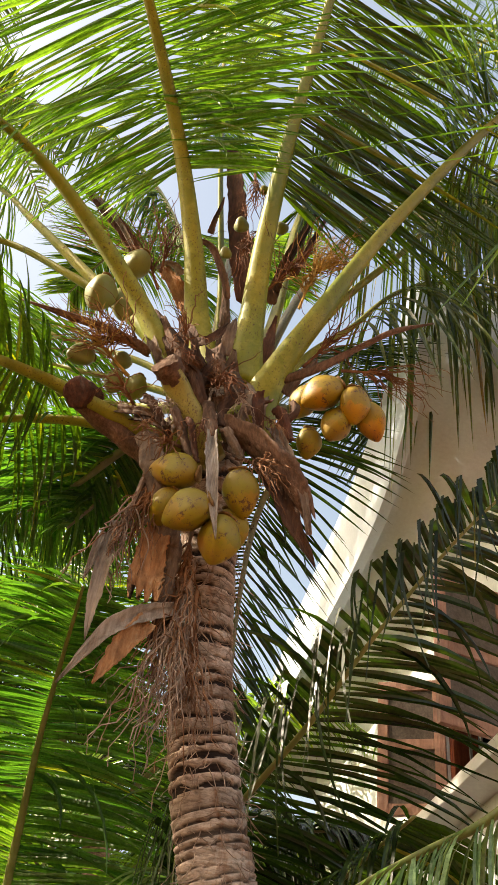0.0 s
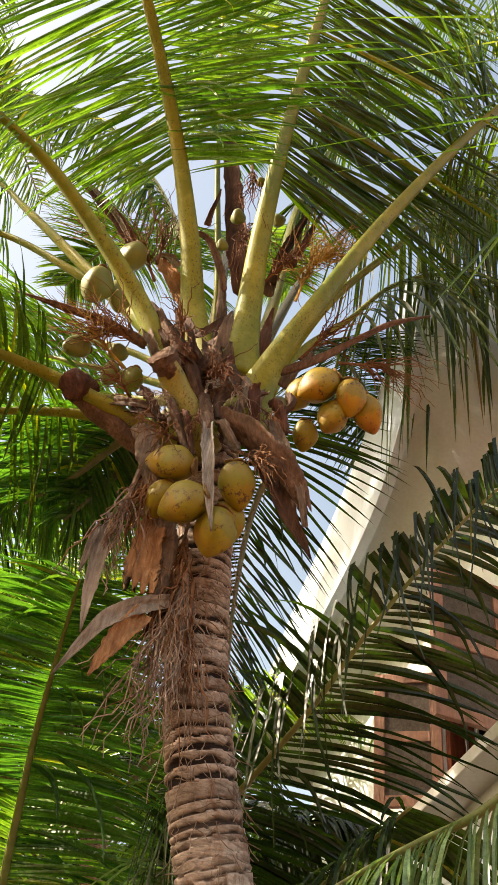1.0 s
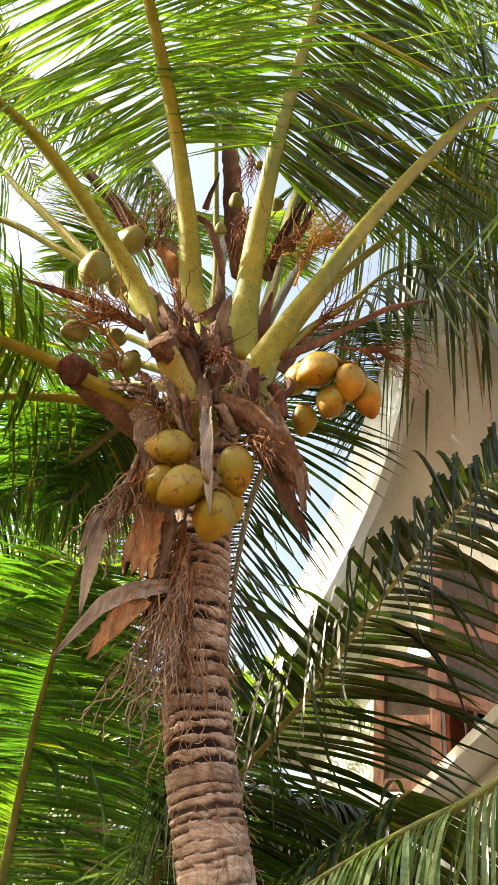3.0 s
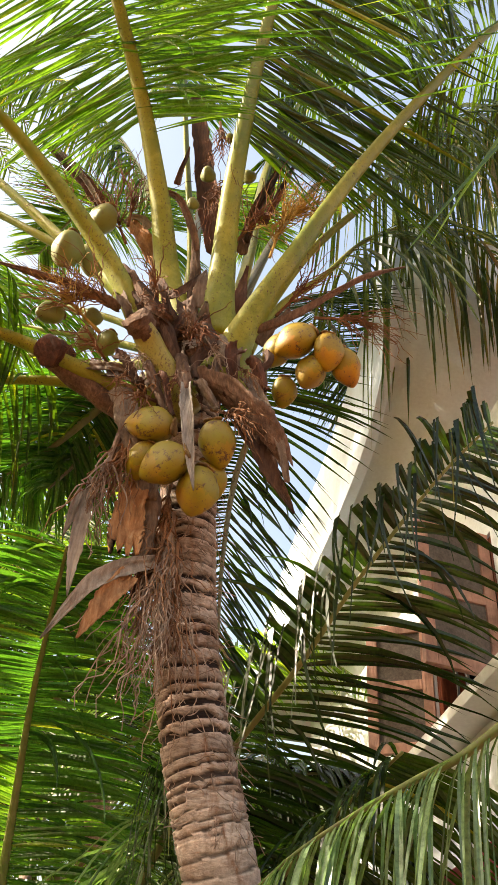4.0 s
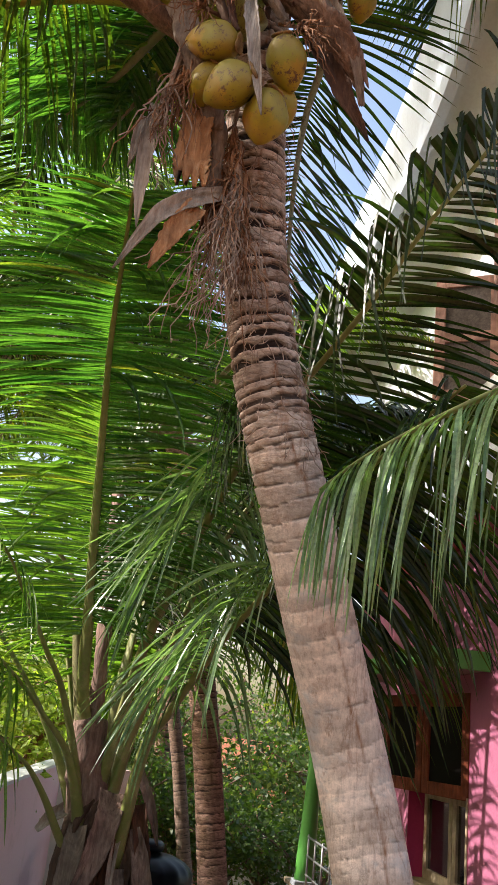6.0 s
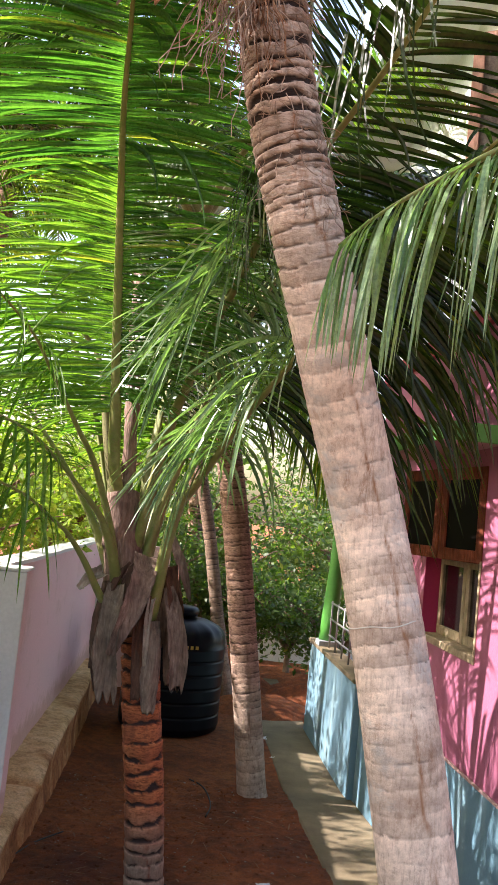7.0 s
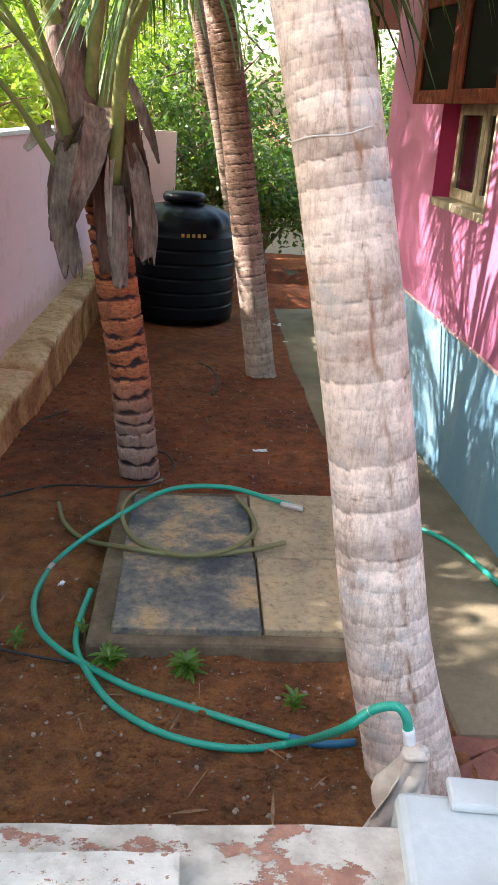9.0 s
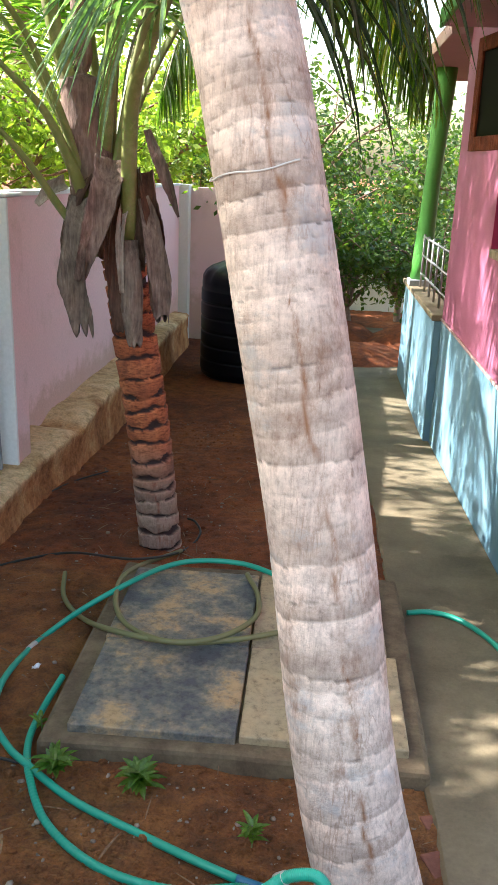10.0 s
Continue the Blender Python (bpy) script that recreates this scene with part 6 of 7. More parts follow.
coconut((-0.381, 2.64, 5.357), (0.1, -0.3, 0.9), 0.046, "nut_green", GREEN, 1.2)
coconut((-0.283, 2.64, 5.353), (0.2, -0.3, 0.9), 0.05, "nut_green", GREEN, 1.25)
coconut((0.019, 2.65, 6.872), (0.1, 0.1, 1.0), 0.043, "nut_green", YOUNG, 1.25)
coconut((-0.031, 2.62, 6.513), (0.1, 0.1, 1.0), 0.033, "nut_green", YOUNG, 1.1)
coconut((0.258, 2.70, 7.023), (-0.1, 0.1, 1.0), 0.04, "nut_green", YOUNG, 1.15)
coconut((0.115, 2.70, 7.407), (-0.1, 0.1, 1.0), 0.03, "nut_olive", YOUNG, 1.1)


def young_palm():
    palm = thing("young_palm", (0.17, 5.62, -0.1), "young coconut palm with orange ringed trunk and grey leaf bases", "palm tree")
    trunk(palm, [(0.17, 5.62, -0.19), (0.14, 5.62, 0.14), (0.09, 5.62, 0.62), (0.03, 5.62, 1.02), (-0.03, 5.62, 1.46), (-0.07, 5.62, 1.70)], lambda f: 0.113 + 0.01 * math.sin(f * 3), 0.085, 0.42, 0.46, -0.8, "bark_young", 0.15, 8, 64, 0.2, 0.007)
    S = ("stalk_green", "leaf_bright")
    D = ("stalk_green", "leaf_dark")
    # tall upright frond
    line, fr, stem = rachis(palm, [(-0.19, 5.60, 1.82), (-0.23, 5.55, 2.27)] + [(-0.31, 5.40, 2.62), (-0.34, 5.30, 3.01), (-0.38, 5.12, 3.59), (-0.41, 4.88, 4.14), (-0.42, 4.60, 4.53), (-0.40, 4.30, 4.86), (-0.37, 3.95, 5.12)], 0.056, 0.01, S[0], clasp=0.1)
    # sunlit and shaded stretches of this frond get different leaf colours
    blades(palm, stem, line, fr, 1, 0.36, 0.66, "leaf_bright", 1.15, 0.7, -12, 0, 0.0115, 31, 0.0135, (88, 66), messy=0.9)
    blades(palm, stem, line, fr, 1, 0.66, 1.0, "leaf_tall", 1.15, 0.7, -12, 0, 0.0115, 57, 0.0135, (88, 66), messy=0.8, grow=9)
    blades(palm, stem, line, fr, -1, 0.38, 1.0, "leaf_tall", 1.2, 0.7, -22, 0, 0.0115, 31, 0.0135, (86, 68), messy=0.8)
    # long frond that passes behind the tall palm and ends beside the upper window
    line, fr, stem = rachis(palm, [(-0.16, 5.64, 1.93), (-0.12, 5.52, 2.18)] + [(-0.00, 5.30, 2.87), (0.09, 5.10, 3.15), (0.17, 4.95, 3.38), (0.29, 4.70, 3.65), (0.40, 4.42, 3.89), (0.51, 4.12, 4.01), (0.62, 3.80, 4.13), (0.81, 3.40, 4.36), (1.01, 3.10, 4.68), (1.30, 2.85, 5.09), (1.54, 2.70, 5.37)], 0.042, 0.009, S[0], clasp=0.1)
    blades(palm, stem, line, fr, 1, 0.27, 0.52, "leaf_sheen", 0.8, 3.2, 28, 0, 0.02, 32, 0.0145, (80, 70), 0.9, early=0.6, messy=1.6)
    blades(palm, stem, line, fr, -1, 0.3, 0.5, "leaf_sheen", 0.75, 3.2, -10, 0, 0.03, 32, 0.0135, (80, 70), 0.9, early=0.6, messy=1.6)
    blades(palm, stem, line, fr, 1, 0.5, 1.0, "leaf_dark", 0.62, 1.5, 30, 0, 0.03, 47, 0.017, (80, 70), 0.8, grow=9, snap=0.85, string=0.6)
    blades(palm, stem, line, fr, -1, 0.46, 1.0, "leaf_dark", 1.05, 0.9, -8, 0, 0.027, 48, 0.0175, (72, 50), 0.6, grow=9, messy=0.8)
    # lower frond that sweeps behind the tall palm towards the lower window
    line, fr, stem = rachis(palm, [(0.01, 5.45, 1.68), (0.09, 5.20, 2.33), (0.19, 5.05, 2.54), (0.32, 4.90, 2.77), (0.44, 4.75, 2.97), (0.62, 4.45, 3.22)] + [(0.78, 4.15, 3.47), (0.92, 3.85, 3.68), (1.06, 3.50, 3.83), (1.19, 3.20, 3.94)], 0.04, 0.009, S[0], clasp=0.1)
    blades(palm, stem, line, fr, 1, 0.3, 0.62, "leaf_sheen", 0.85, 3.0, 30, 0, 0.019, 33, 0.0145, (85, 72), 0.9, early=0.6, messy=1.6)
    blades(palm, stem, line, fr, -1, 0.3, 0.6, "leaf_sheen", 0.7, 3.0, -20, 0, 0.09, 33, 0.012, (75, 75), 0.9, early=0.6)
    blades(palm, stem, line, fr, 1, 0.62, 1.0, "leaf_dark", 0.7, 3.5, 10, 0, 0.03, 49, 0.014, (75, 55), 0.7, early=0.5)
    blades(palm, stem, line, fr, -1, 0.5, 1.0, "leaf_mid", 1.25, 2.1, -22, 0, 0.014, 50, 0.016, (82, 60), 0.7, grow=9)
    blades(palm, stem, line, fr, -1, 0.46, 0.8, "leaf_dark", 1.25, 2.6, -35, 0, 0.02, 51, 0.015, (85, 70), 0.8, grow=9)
    # arching side fronds
    frond(palm, [(-0.20, 5.58, 1.75), (-0.25, 5.38, 2.05), (-0.34, 5.25, 2.30), (-0.48, 5.15, 2.47), (-0.58, 5.10, 2.58), (-0.83, 4.95, 2.78), (-1.22, 4.80, 2.85), (-1.63, 4.60, 2.56)], 0.7, 0.6, 0.042, 0.008, S, 3.0, 0, 0, 0.05, 34, early=0.5, clasp=0.1)
    frond(palm, [(-0.19, 5.58, 1.61), (-0.32, 5.37, 1.86), (-0.41, 5.25, 2.04), (-0.51, 5.15, 2.19), (-0.59, 5.10, 2.26), (-0.81, 4.95, 2.42), (-1.21, 4.80, 2.50), (-1.62, 4.60, 2.22)], 0.7, 0.6, 0.036, 0.008, S, 3.0, 0, 0, 0.05, 35, early=0.5, clasp=0.1)
    frond(palm, [(-0.23, 5.50, 1.96), (-0.30, 5.42, 2.27), (-0.42, 5.30, 2.62), (-0.54, 5.20, 2.83), (-0.70, 5.10, 3.11), (-0.87, 5.00, 3.37), (-1.17, 4.80, 3.59), (-1.51, 4.60, 3.53)], 0.8, 0.55, 0.036, 0.008, S, 2.0, 0, 0, 0.035, 36, early=0.4, clasp=0.1)
    frond(palm, [(-0.15, 5.70, 1.82), (-0.20, 5.75, 2.38), (-0.27, 5.80, 2.86), (-0.30, 5.90, 3.55), (-0.29, 6.00, 4.39), (-0.18, 6.10, 5.08)], 0.9, 0.35, 0.045, 0.008, S, 0.9, 5, 0, 0.022, 37)
    frond(palm, [(-0.18, 5.70, 1.81), (-0.33, 5.90, 2.33), (-0.55, 6.10, 3.04), (-0.90, 6.40, 3.77), (-1.30, 6.70, 4.42), (-1.85, 7.00, 4.75)], 0.9, 0.35, 0.045, 0.008, S, 1.2, 0, 0, 0.022, 38)
    frond(palm, [(-0.13, 5.70, 1.82), (-0.04, 5.90, 2.37), (0.20, 6.30, 2.97), (0.49, 6.70, 3.45), (0.88, 7.00, 3.63), (1.29, 7.20, 3.42)], 0.9, 0.35, 0.04, 0.008, S, 1.6, 0, 0, 0.022, 39)
    frond(palm, [(-0.15, 5.75, 1.81), (-0.13, 6.10, 2.47), (-0.03, 6.50, 3.35), (0.21, 6.90, 4.24), (0.58, 7.20, 4.85)], 0.9, 0.35, 0.04, 0.008, S, 1.2, 0, 0, 0.022, 40)
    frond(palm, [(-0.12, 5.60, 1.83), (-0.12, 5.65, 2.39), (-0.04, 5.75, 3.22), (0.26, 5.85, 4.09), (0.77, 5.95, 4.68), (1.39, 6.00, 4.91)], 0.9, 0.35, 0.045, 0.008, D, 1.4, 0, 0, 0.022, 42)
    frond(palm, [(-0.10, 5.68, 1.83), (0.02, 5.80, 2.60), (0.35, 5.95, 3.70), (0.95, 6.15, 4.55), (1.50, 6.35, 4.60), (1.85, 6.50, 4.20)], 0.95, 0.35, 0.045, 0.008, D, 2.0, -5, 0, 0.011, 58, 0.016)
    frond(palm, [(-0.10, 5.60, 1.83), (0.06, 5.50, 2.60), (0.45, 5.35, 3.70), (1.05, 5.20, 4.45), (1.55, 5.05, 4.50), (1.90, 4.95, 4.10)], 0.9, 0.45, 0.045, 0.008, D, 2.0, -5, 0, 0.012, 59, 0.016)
    frond(palm, [(-0.22, 5.70, 1.81), (-0.49, 6.00, 2.32), (-0.90, 6.30, 2.85), (-1.45, 6.60, 3.39), (-2.17, 6.90, 3.63)], 0.9, 0.4, 0.045, 0.008, S, 1.2, 0, 0, 0.024, 43)
    rachis(palm, [(-0.27, 5.50, 2.30), (-0.36, 5.45, 2.71), (-0.44, 5.40, 3.17), (-0.51, 5.38, 3.34), (-0.60, 5.36, 3.44)], 0.045, 0.024, "stalk_dull", "old cut leaf stalk")
    # brown fibre sleeve round the spear of young leaves
    bm = bmesh.new()
    add_tube(bm, spline([(-0.17, 5.60, 1.68), (-0.20, 5.58, 1.96), (-0.23, 5.55, 2.27), (-0.25, 5.52, 2.50), (-0.23, 5.53, 2.60), (-0.25, 5.52, 2.99), (-0.28, 5.50, 3.46), (-0.30, 5.48, 3.87)], 40), lambda f: 0.132 - 0.06 * f if f < 0.42 else 0.05 - 0.02 * (f - 0.42), 20)
    wavy(bm, 9.0, 0.02, 3)
    wavy(bm, 40.0, 0.006, 5)
    wpart("fibre_sleeve", bm, "husk_strap", palm, None, "brown fibre sleeve round the spear", smooth=True)
    # dead leaf bases clasping the trunk and hanging from it
    for i, (px, w0, w1, mat, rag, mid) in enumerate((
            ([(-0.204, 5.42, 1.900), (-0.213, 5.34, 1.713), (-0.204, 5.32, 1.459), (-0.191, 5.34, 1.196)], 0.05, 0.07, "husk_grey", 1.0, 1.3),
            ([(-0.274, 5.44, 1.916), (-0.304, 5.40, 1.705), (-0.304, 5.40, 1.474), (-0.267, 5.42, 1.248)], 0.03, 0.02, "husk_dark", 0.6, 1.3),
            ([(-0.052, 5.36, 2.097), (-0.063, 5.28, 1.942), (-0.118, 5.26, 1.750), (-0.204, 5.28, 1.493)], 0.075, 0.03, "husk_strap", 0.4, 1.25),
            ([(-0.031, 5.38, 2.050), (-0.049, 5.34, 1.914), (-0.068, 5.34, 1.775), (-0.087, 5.36, 1.604)], 0.05, 0.03, "husk", 0.4, 1.2),
            ([(0.020, 5.36, 1.708), (0.037, 5.33, 1.556), (0.049, 5.34, 1.352), (0.060, 5.38, 1.142)], 0.055, 0.045, "husk_grey", 0.7, 1.2),
            ([(-0.058, 5.42, 1.771), (-0.039, 5.38, 1.576), (-0.029, 5.38, 1.372), (-0.034, 5.42, 1.214)], 0.05, 0.03, "husk_dark", 0.6, 1.15),
            ([(0.107, 5.42, 1.918), (0.173, 5.38, 1.727), (0.219, 5.36, 1.503), (0.223, 5.38, 1.289)], 0.03, 0.045, "husk_strap", 0.8, 1.7),
            ([(0.105, 5.46, 1.833), (0.139, 5.44, 1.636), (0.157, 5.44, 1.432), (0.166, 5.46, 1.309)], 0.03, 0.03, "husk", 0.8, 1.3),
            ([(0.078, 5.62, 2.251), (0.136, 5.60, 2.113), (0.194, 5.60, 1.974), (0.249, 5.62, 1.817)], 0.018, 0.006, "husk_grey", 0.0, 2.2),
            ([(-0.308, 5.46, 1.962), (-0.350, 5.42, 1.942), (-0.392, 5.40, 1.910), (-0.441, 5.38, 1.858)], 0.04, 0.02, "husk_pale", 0.3, 1.2),
            ([(-0.129, 5.48, 2.047), (-0.155, 5.44, 1.935), (-0.181, 5.44, 1.822), (-0.219, 5.46, 1.705)], 0.05, 0.03, "husk_dark", 0.4, 1.2),
            ([(-0.037, 5.40, 1.968), (-0.050, 5.36, 1.775), (-0.046, 5.36, 1.577), (-0.040, 5.40, 1.368)], 0.045, 0.03, "husk_red", 0.8, 1.2),
            ([(0.116, 5.46, 2.042), (0.153, 5.42, 1.892), (0.183, 5.42, 1.754), (0.192, 5.44, 1.609)], 0.04, 0.03, "husk_red", 0.8, 1.3),
            ([(-0.153, 5.46, 2.046), (-0.233, 5.40, 1.905), (-0.293, 5.38, 1.679), (-0.313, 5.40, 1.384)], 0.016, 0.02, "husk_dark", 0.6, 1.3),
            ([(0.025, 5.42, 1.970), (0.001, 5.34, 1.778), (-0.001, 5.32, 1.640), (0.004, 5.34, 1.437)], 0.02, 0.012, "husk_pale", 0.6, 1.3),
            ([(0.048, 5.48, 2.053), (0.068, 5.44, 1.888), (0.085, 5.44, 1.720), (0.082, 5.48, 1.542)], 0.045, 0.03, "husk", 0.4, 1.2))):
        sheath(palm, px, w0, w1, mat, name="dead_leaf_base", cup=(0.9, -0.8, 0.7)[i % 3], seed=40 + i, ragged=rag, mid=mid, up=(0.25 * (i % 3 - 1), -1, 0.2), frayed=0.1, split=3)


young_palm()


def back_palms():
    p = thing("palm_tree", (1.15, 8.7, -0.3), "coconut palm with a ringed reddish trunk beside the path", "palm tree")
    line = [(1.155, 8.71, -0.40), (1.12, 8.69, -0.20), (1.00, 8.65, 0.56), (0.85, 8.65, 1.48), (0.70, 8.65, 2.35), (0.54, 8.65, 3.13), (0.37, 8.65, 3.89), (0.16, 8.60, 4.73), (-0.01, 8.60, 5.42)]
    trunk(p, line, lambda f: 0.145 - 0.02 * f, 0.055, 0.16, 0.24, 0.2, "bark_back", 0.055, 12, 40, 0.6, 0.008)
    top = Vector(line[-1])
    for i in range(12):
        a = 2 * math.pi * i / 12 + 0.3
        e = (0.2, 0.75, 1.2)[i % 3]
        d = Vector((math.cos(a), math.sin(a), 0))
        ln = 3.6
        pts = [top + Vector((0, 0, -0.1)), top + d * ln * 0.3 + Vector((0, 0, ln * 0.3 * e)), top + d * ln * 0.65 + Vector((0, 0, ln * (0.42 * e - 0.05))), top + d * ln + Vector((0, 0, ln * (0.3 * e - 0.3)))]
        frond(p, [tuple(q) for q in pts], 0.85, 0.22, 0.05, 0.008, ("stalk_dull", "leaf_dark" if i % 2 else "leaf"), 1.2, 0, 0, 0.024, 60 + i)
    drop = [(0.71, 8.60, 4.42), (1.00, 8.40, 3.99), (1.28, 8.20, 3.57), (1.53, 8.00, 3.20), (1.71, 7.90, 2.73)]
    frond(p, [tuple(top)] + drop, 1.0, 0.3, 0.04, 0.008, ("stalk_dull", "leaf"), 3.5, -10, 0, 0.022, 75, 0.014, early=0.7)
    drop = [(0.60, 8.45, 4.60), (0.98, 8.15, 4.30), (1.36, 7.90, 3.80), (1.62, 7.75, 3.25), (1.78, 7.65, 2.70)]
    frond(p, [tuple(top)] + drop, 1.0, 0.3, 0.04, 0.008, ("stalk_dull", "leaf"), 3.0, -10, 0, 0.034, 77, 0.014, early=0.6)
    drop = [(0.47, 8.50, 4.16), (0.32, 8.30, 3.80), (0.10, 8.10, 3.45), (-0.14, 8.00, 3.04), (-0.25, 7.90, 2.63)]
    frond(p, [tuple(top)] + drop, 0.9, 0.3, 0.04, 0.008, ("stalk_dull", "leaf"), 3.5, -10, 0, 0.024, 76, 0.013, early=0.7)
    p = thing("palm_tree", (1.0, 13.2, -0.3), "slim coconut palm trunk beyond the water tank", "palm tree")
    line = [(1.16, 13.20, -0.40), (0.90, 13.20, 0.80), (0.66, 13.20, 2.00), (0.36, 13.20, 3.20), (0.03, 13.20, 4.40), (-0.34, 13.20, 5.60)]
    trunk(p, line, lambda f: 0.105 - 0.02 * f, 0.06, 0.15, 0.25, 0.0, "bark_slim", 0.055, 13, 24, 0.3)
    top = Vector(line[-1])
    for i in range(11):
        a = 2 * math.pi * i / 11
        e = (0.2, 0.75, 1.2)[i % 3]
        d = Vector((math.cos(a), math.sin(a), 0))
        ln = 3.4
        pts = [top + Vector((0, 0, -0.1)), top + d * ln * 0.3 + Vector((0, 0, ln * 0.3 * e)), top + d * ln * 0.65 + Vector((0, 0, ln * (0.42 * e - 0.05))), top + d * ln + Vector((0, 0, ln * (0.3 * e - 0.3)))]
        frond(p, [tuple(q) for q in pts], 0.8, 0.22, 0.05, 0.008, ("stalk_dull", "leaf_bright" if i % 2 else "leaf"), 1.2, 0, 0, 0.024, 80 + i)


back_palms()


def far_palm(foot, top, n, ln, seed, leafmat, label, rise=1.0):
    p = thing("palm_tree", foot, label, "palm tree")
    a, b = Vector(foot), Vector(top)
    trunk(p, [a - Vector((0, 0, 0.2)), a.lerp(b, 0.35) + Vector((0.1, 0, 0)), a.lerp(b, 0.7) + Vector((0.08, 0, 0)), b], lambda f: 0.16 - 0.04 * f, 0.1, 0.15, 0.4, 0.5, "bark_back", 0.08, seed, 20, 0.3)
    rnd = random.Random(seed)
    for i in range(n):
        an = 2 * math.pi * i / n + rnd.uniform(-0.2, 0.2)
        e = rise * (0.1, 0.75, 1.4)[i % 3]
        d = Vector((math.cos(an), math.sin(an), 0))
        l2 = ln * rnd.uniform(0.85, 1.1)
        up = Vector((0, 0, 1))
        pts = [b - up * 0.1, b + d * l2 * 0.3 + up * l2 * 0.3 * e, b + d * l2 * 0.65 + up * l2 * (0.42 * e - 0.05), b + d * l2 + up * l2 * (0.3 * e - 0.32)]
        frond(p, [tuple(q) for q in pts], 0.85, 0.22, 0.05, 0.008, ("stalk_dull", leafmat if i % 2 else "leaf"), 1.2, 0, 0, 0.034, seed * 7 + i, 0.017)


far_palm((-3.4, 10.6, -0.3), (-2.3, 10.4, 6.9), 16, 3.9, 21, "leaf_dark", "tall coconut palm behind the compound wall")
far_palm((-3.6, 13.8, -0.2), (-3.2, 13.4, 8.8), 15, 4.0, 22, "leaf_bright", "tall coconut palm with sunlit fronds behind the wall")
far_palm((0.62, 15.6, -0.3), (-0.1, 15.4, 6.8), 15, 3.8, 23, "leaf_bright", "tall coconut palm at the back of the garden")

# palms added out of view to block the sun on the house wall
SHADE = "palm added out of view beyond the compound wall to shade the house"
far_palm((-3.6, 8.4, -0.2), (-3.3, 8.3, 5.5), 9, 2.8, 24, "leaf_dark", SHADE)
far_palm((-4.6, 3.9, -0.2), (-4.3, 4.4, 11.5), 16, 2.4, 26, "leaf", SHADE, 0.5)


def side_palm():
    """The palm beside the steps, of which only one hanging frond comes into view."""
    p = thing("palm_tree", (2.9, 1.4, 0.0), "coconut palm beside the steps with a drooping sunlit frond", "palm tree")
    trunk(p, [(2.9, 1.4, -0.1), (2.85, 1.5, 1.5), (2.75, 1.6, 3.0), (2.7, 1.7, 4.3)], lambda f: 0.14 - 0.03 * f, 0.1, 0.1, 0.3, 2.0, "bark", 0.06, 20, 24)
    pts = [(2.7, 1.7, 4.25), (2.3, 1.95, 4.35)] + [(1.46, 2.30, 3.90), (1.29, 2.35, 3.78), (1.09, 2.40, 3.62), (0.94, 2.42, 3.53), (0.78, 2.45, 3.43), (0.61, 2.48, 3.31), (0.49, 2.50, 3.20)]
    line, fr, stem = rachis(p, pts, 0.05, 0.006, "stalk_green")
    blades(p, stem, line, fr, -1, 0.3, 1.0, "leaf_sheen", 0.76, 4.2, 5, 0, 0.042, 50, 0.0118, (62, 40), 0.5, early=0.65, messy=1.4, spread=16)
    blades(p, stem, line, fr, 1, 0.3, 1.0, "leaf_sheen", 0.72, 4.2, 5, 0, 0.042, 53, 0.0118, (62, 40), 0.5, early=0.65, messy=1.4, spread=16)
    line, fr, stem = rachis(p, [(2.7, 1.7, 4.25), (2.6, 1.75, 5.0), (1.376, 1.60, 6.010), (1.428, 1.62, 6.903), (1.590, 1.64, 7.948), (1.934, 1.66, 9.501), (2.657, 1.70, 12.158)], 0.04, 0.006, "stalk_green")
    verts, faces = [], []
    for a, b, w in (((1.804, 1.66, 8.935), (0.287, 1.72, 8.037), 0.015), ((1.670, 1.64, 8.321), (0.376, 1.72, 7.618), 0.021), ((1.624, 1.64, 8.059), (0.524, 1.70, 7.039), 0.015), ((1.548, 1.62, 7.660), (0.590, 1.70, 6.926), 0.012), ((1.516, 1.62, 7.445), (0.703, 1.70, 6.147), 0.014), ((1.476, 1.62, 7.132), (0.458, 1.72, 6.512), 0.012), ((1.445, 1.62, 6.881), (0.142, 1.74, 5.958), 0.015), ((1.395, 1.60, 6.540), (0.354, 1.74, 5.898), 0.012), ((1.386, 1.60, 6.368), (0.860, 1.70, 5.176), 0.01), ((1.371, 1.60, 6.204), (0.749, 1.70, 5.066), 0.012)):
        a, b = Vector(a), Vector(b)
        d = b - a
        leaflet(verts, faces, a, (d.normalized() + Vector((0, 0, 0.05))).normalized(), Vector((0, -0.6, 0.8)), d.length * 1.02, w, 0.15, 0.3, 8)
    me = bpy.data.meshes.new("foliage")
    me.from_pydata(verts, [], faces)
    tagged(wpart("foliage", me, "leaf", p, stem), kind="stuff")


side_palm()


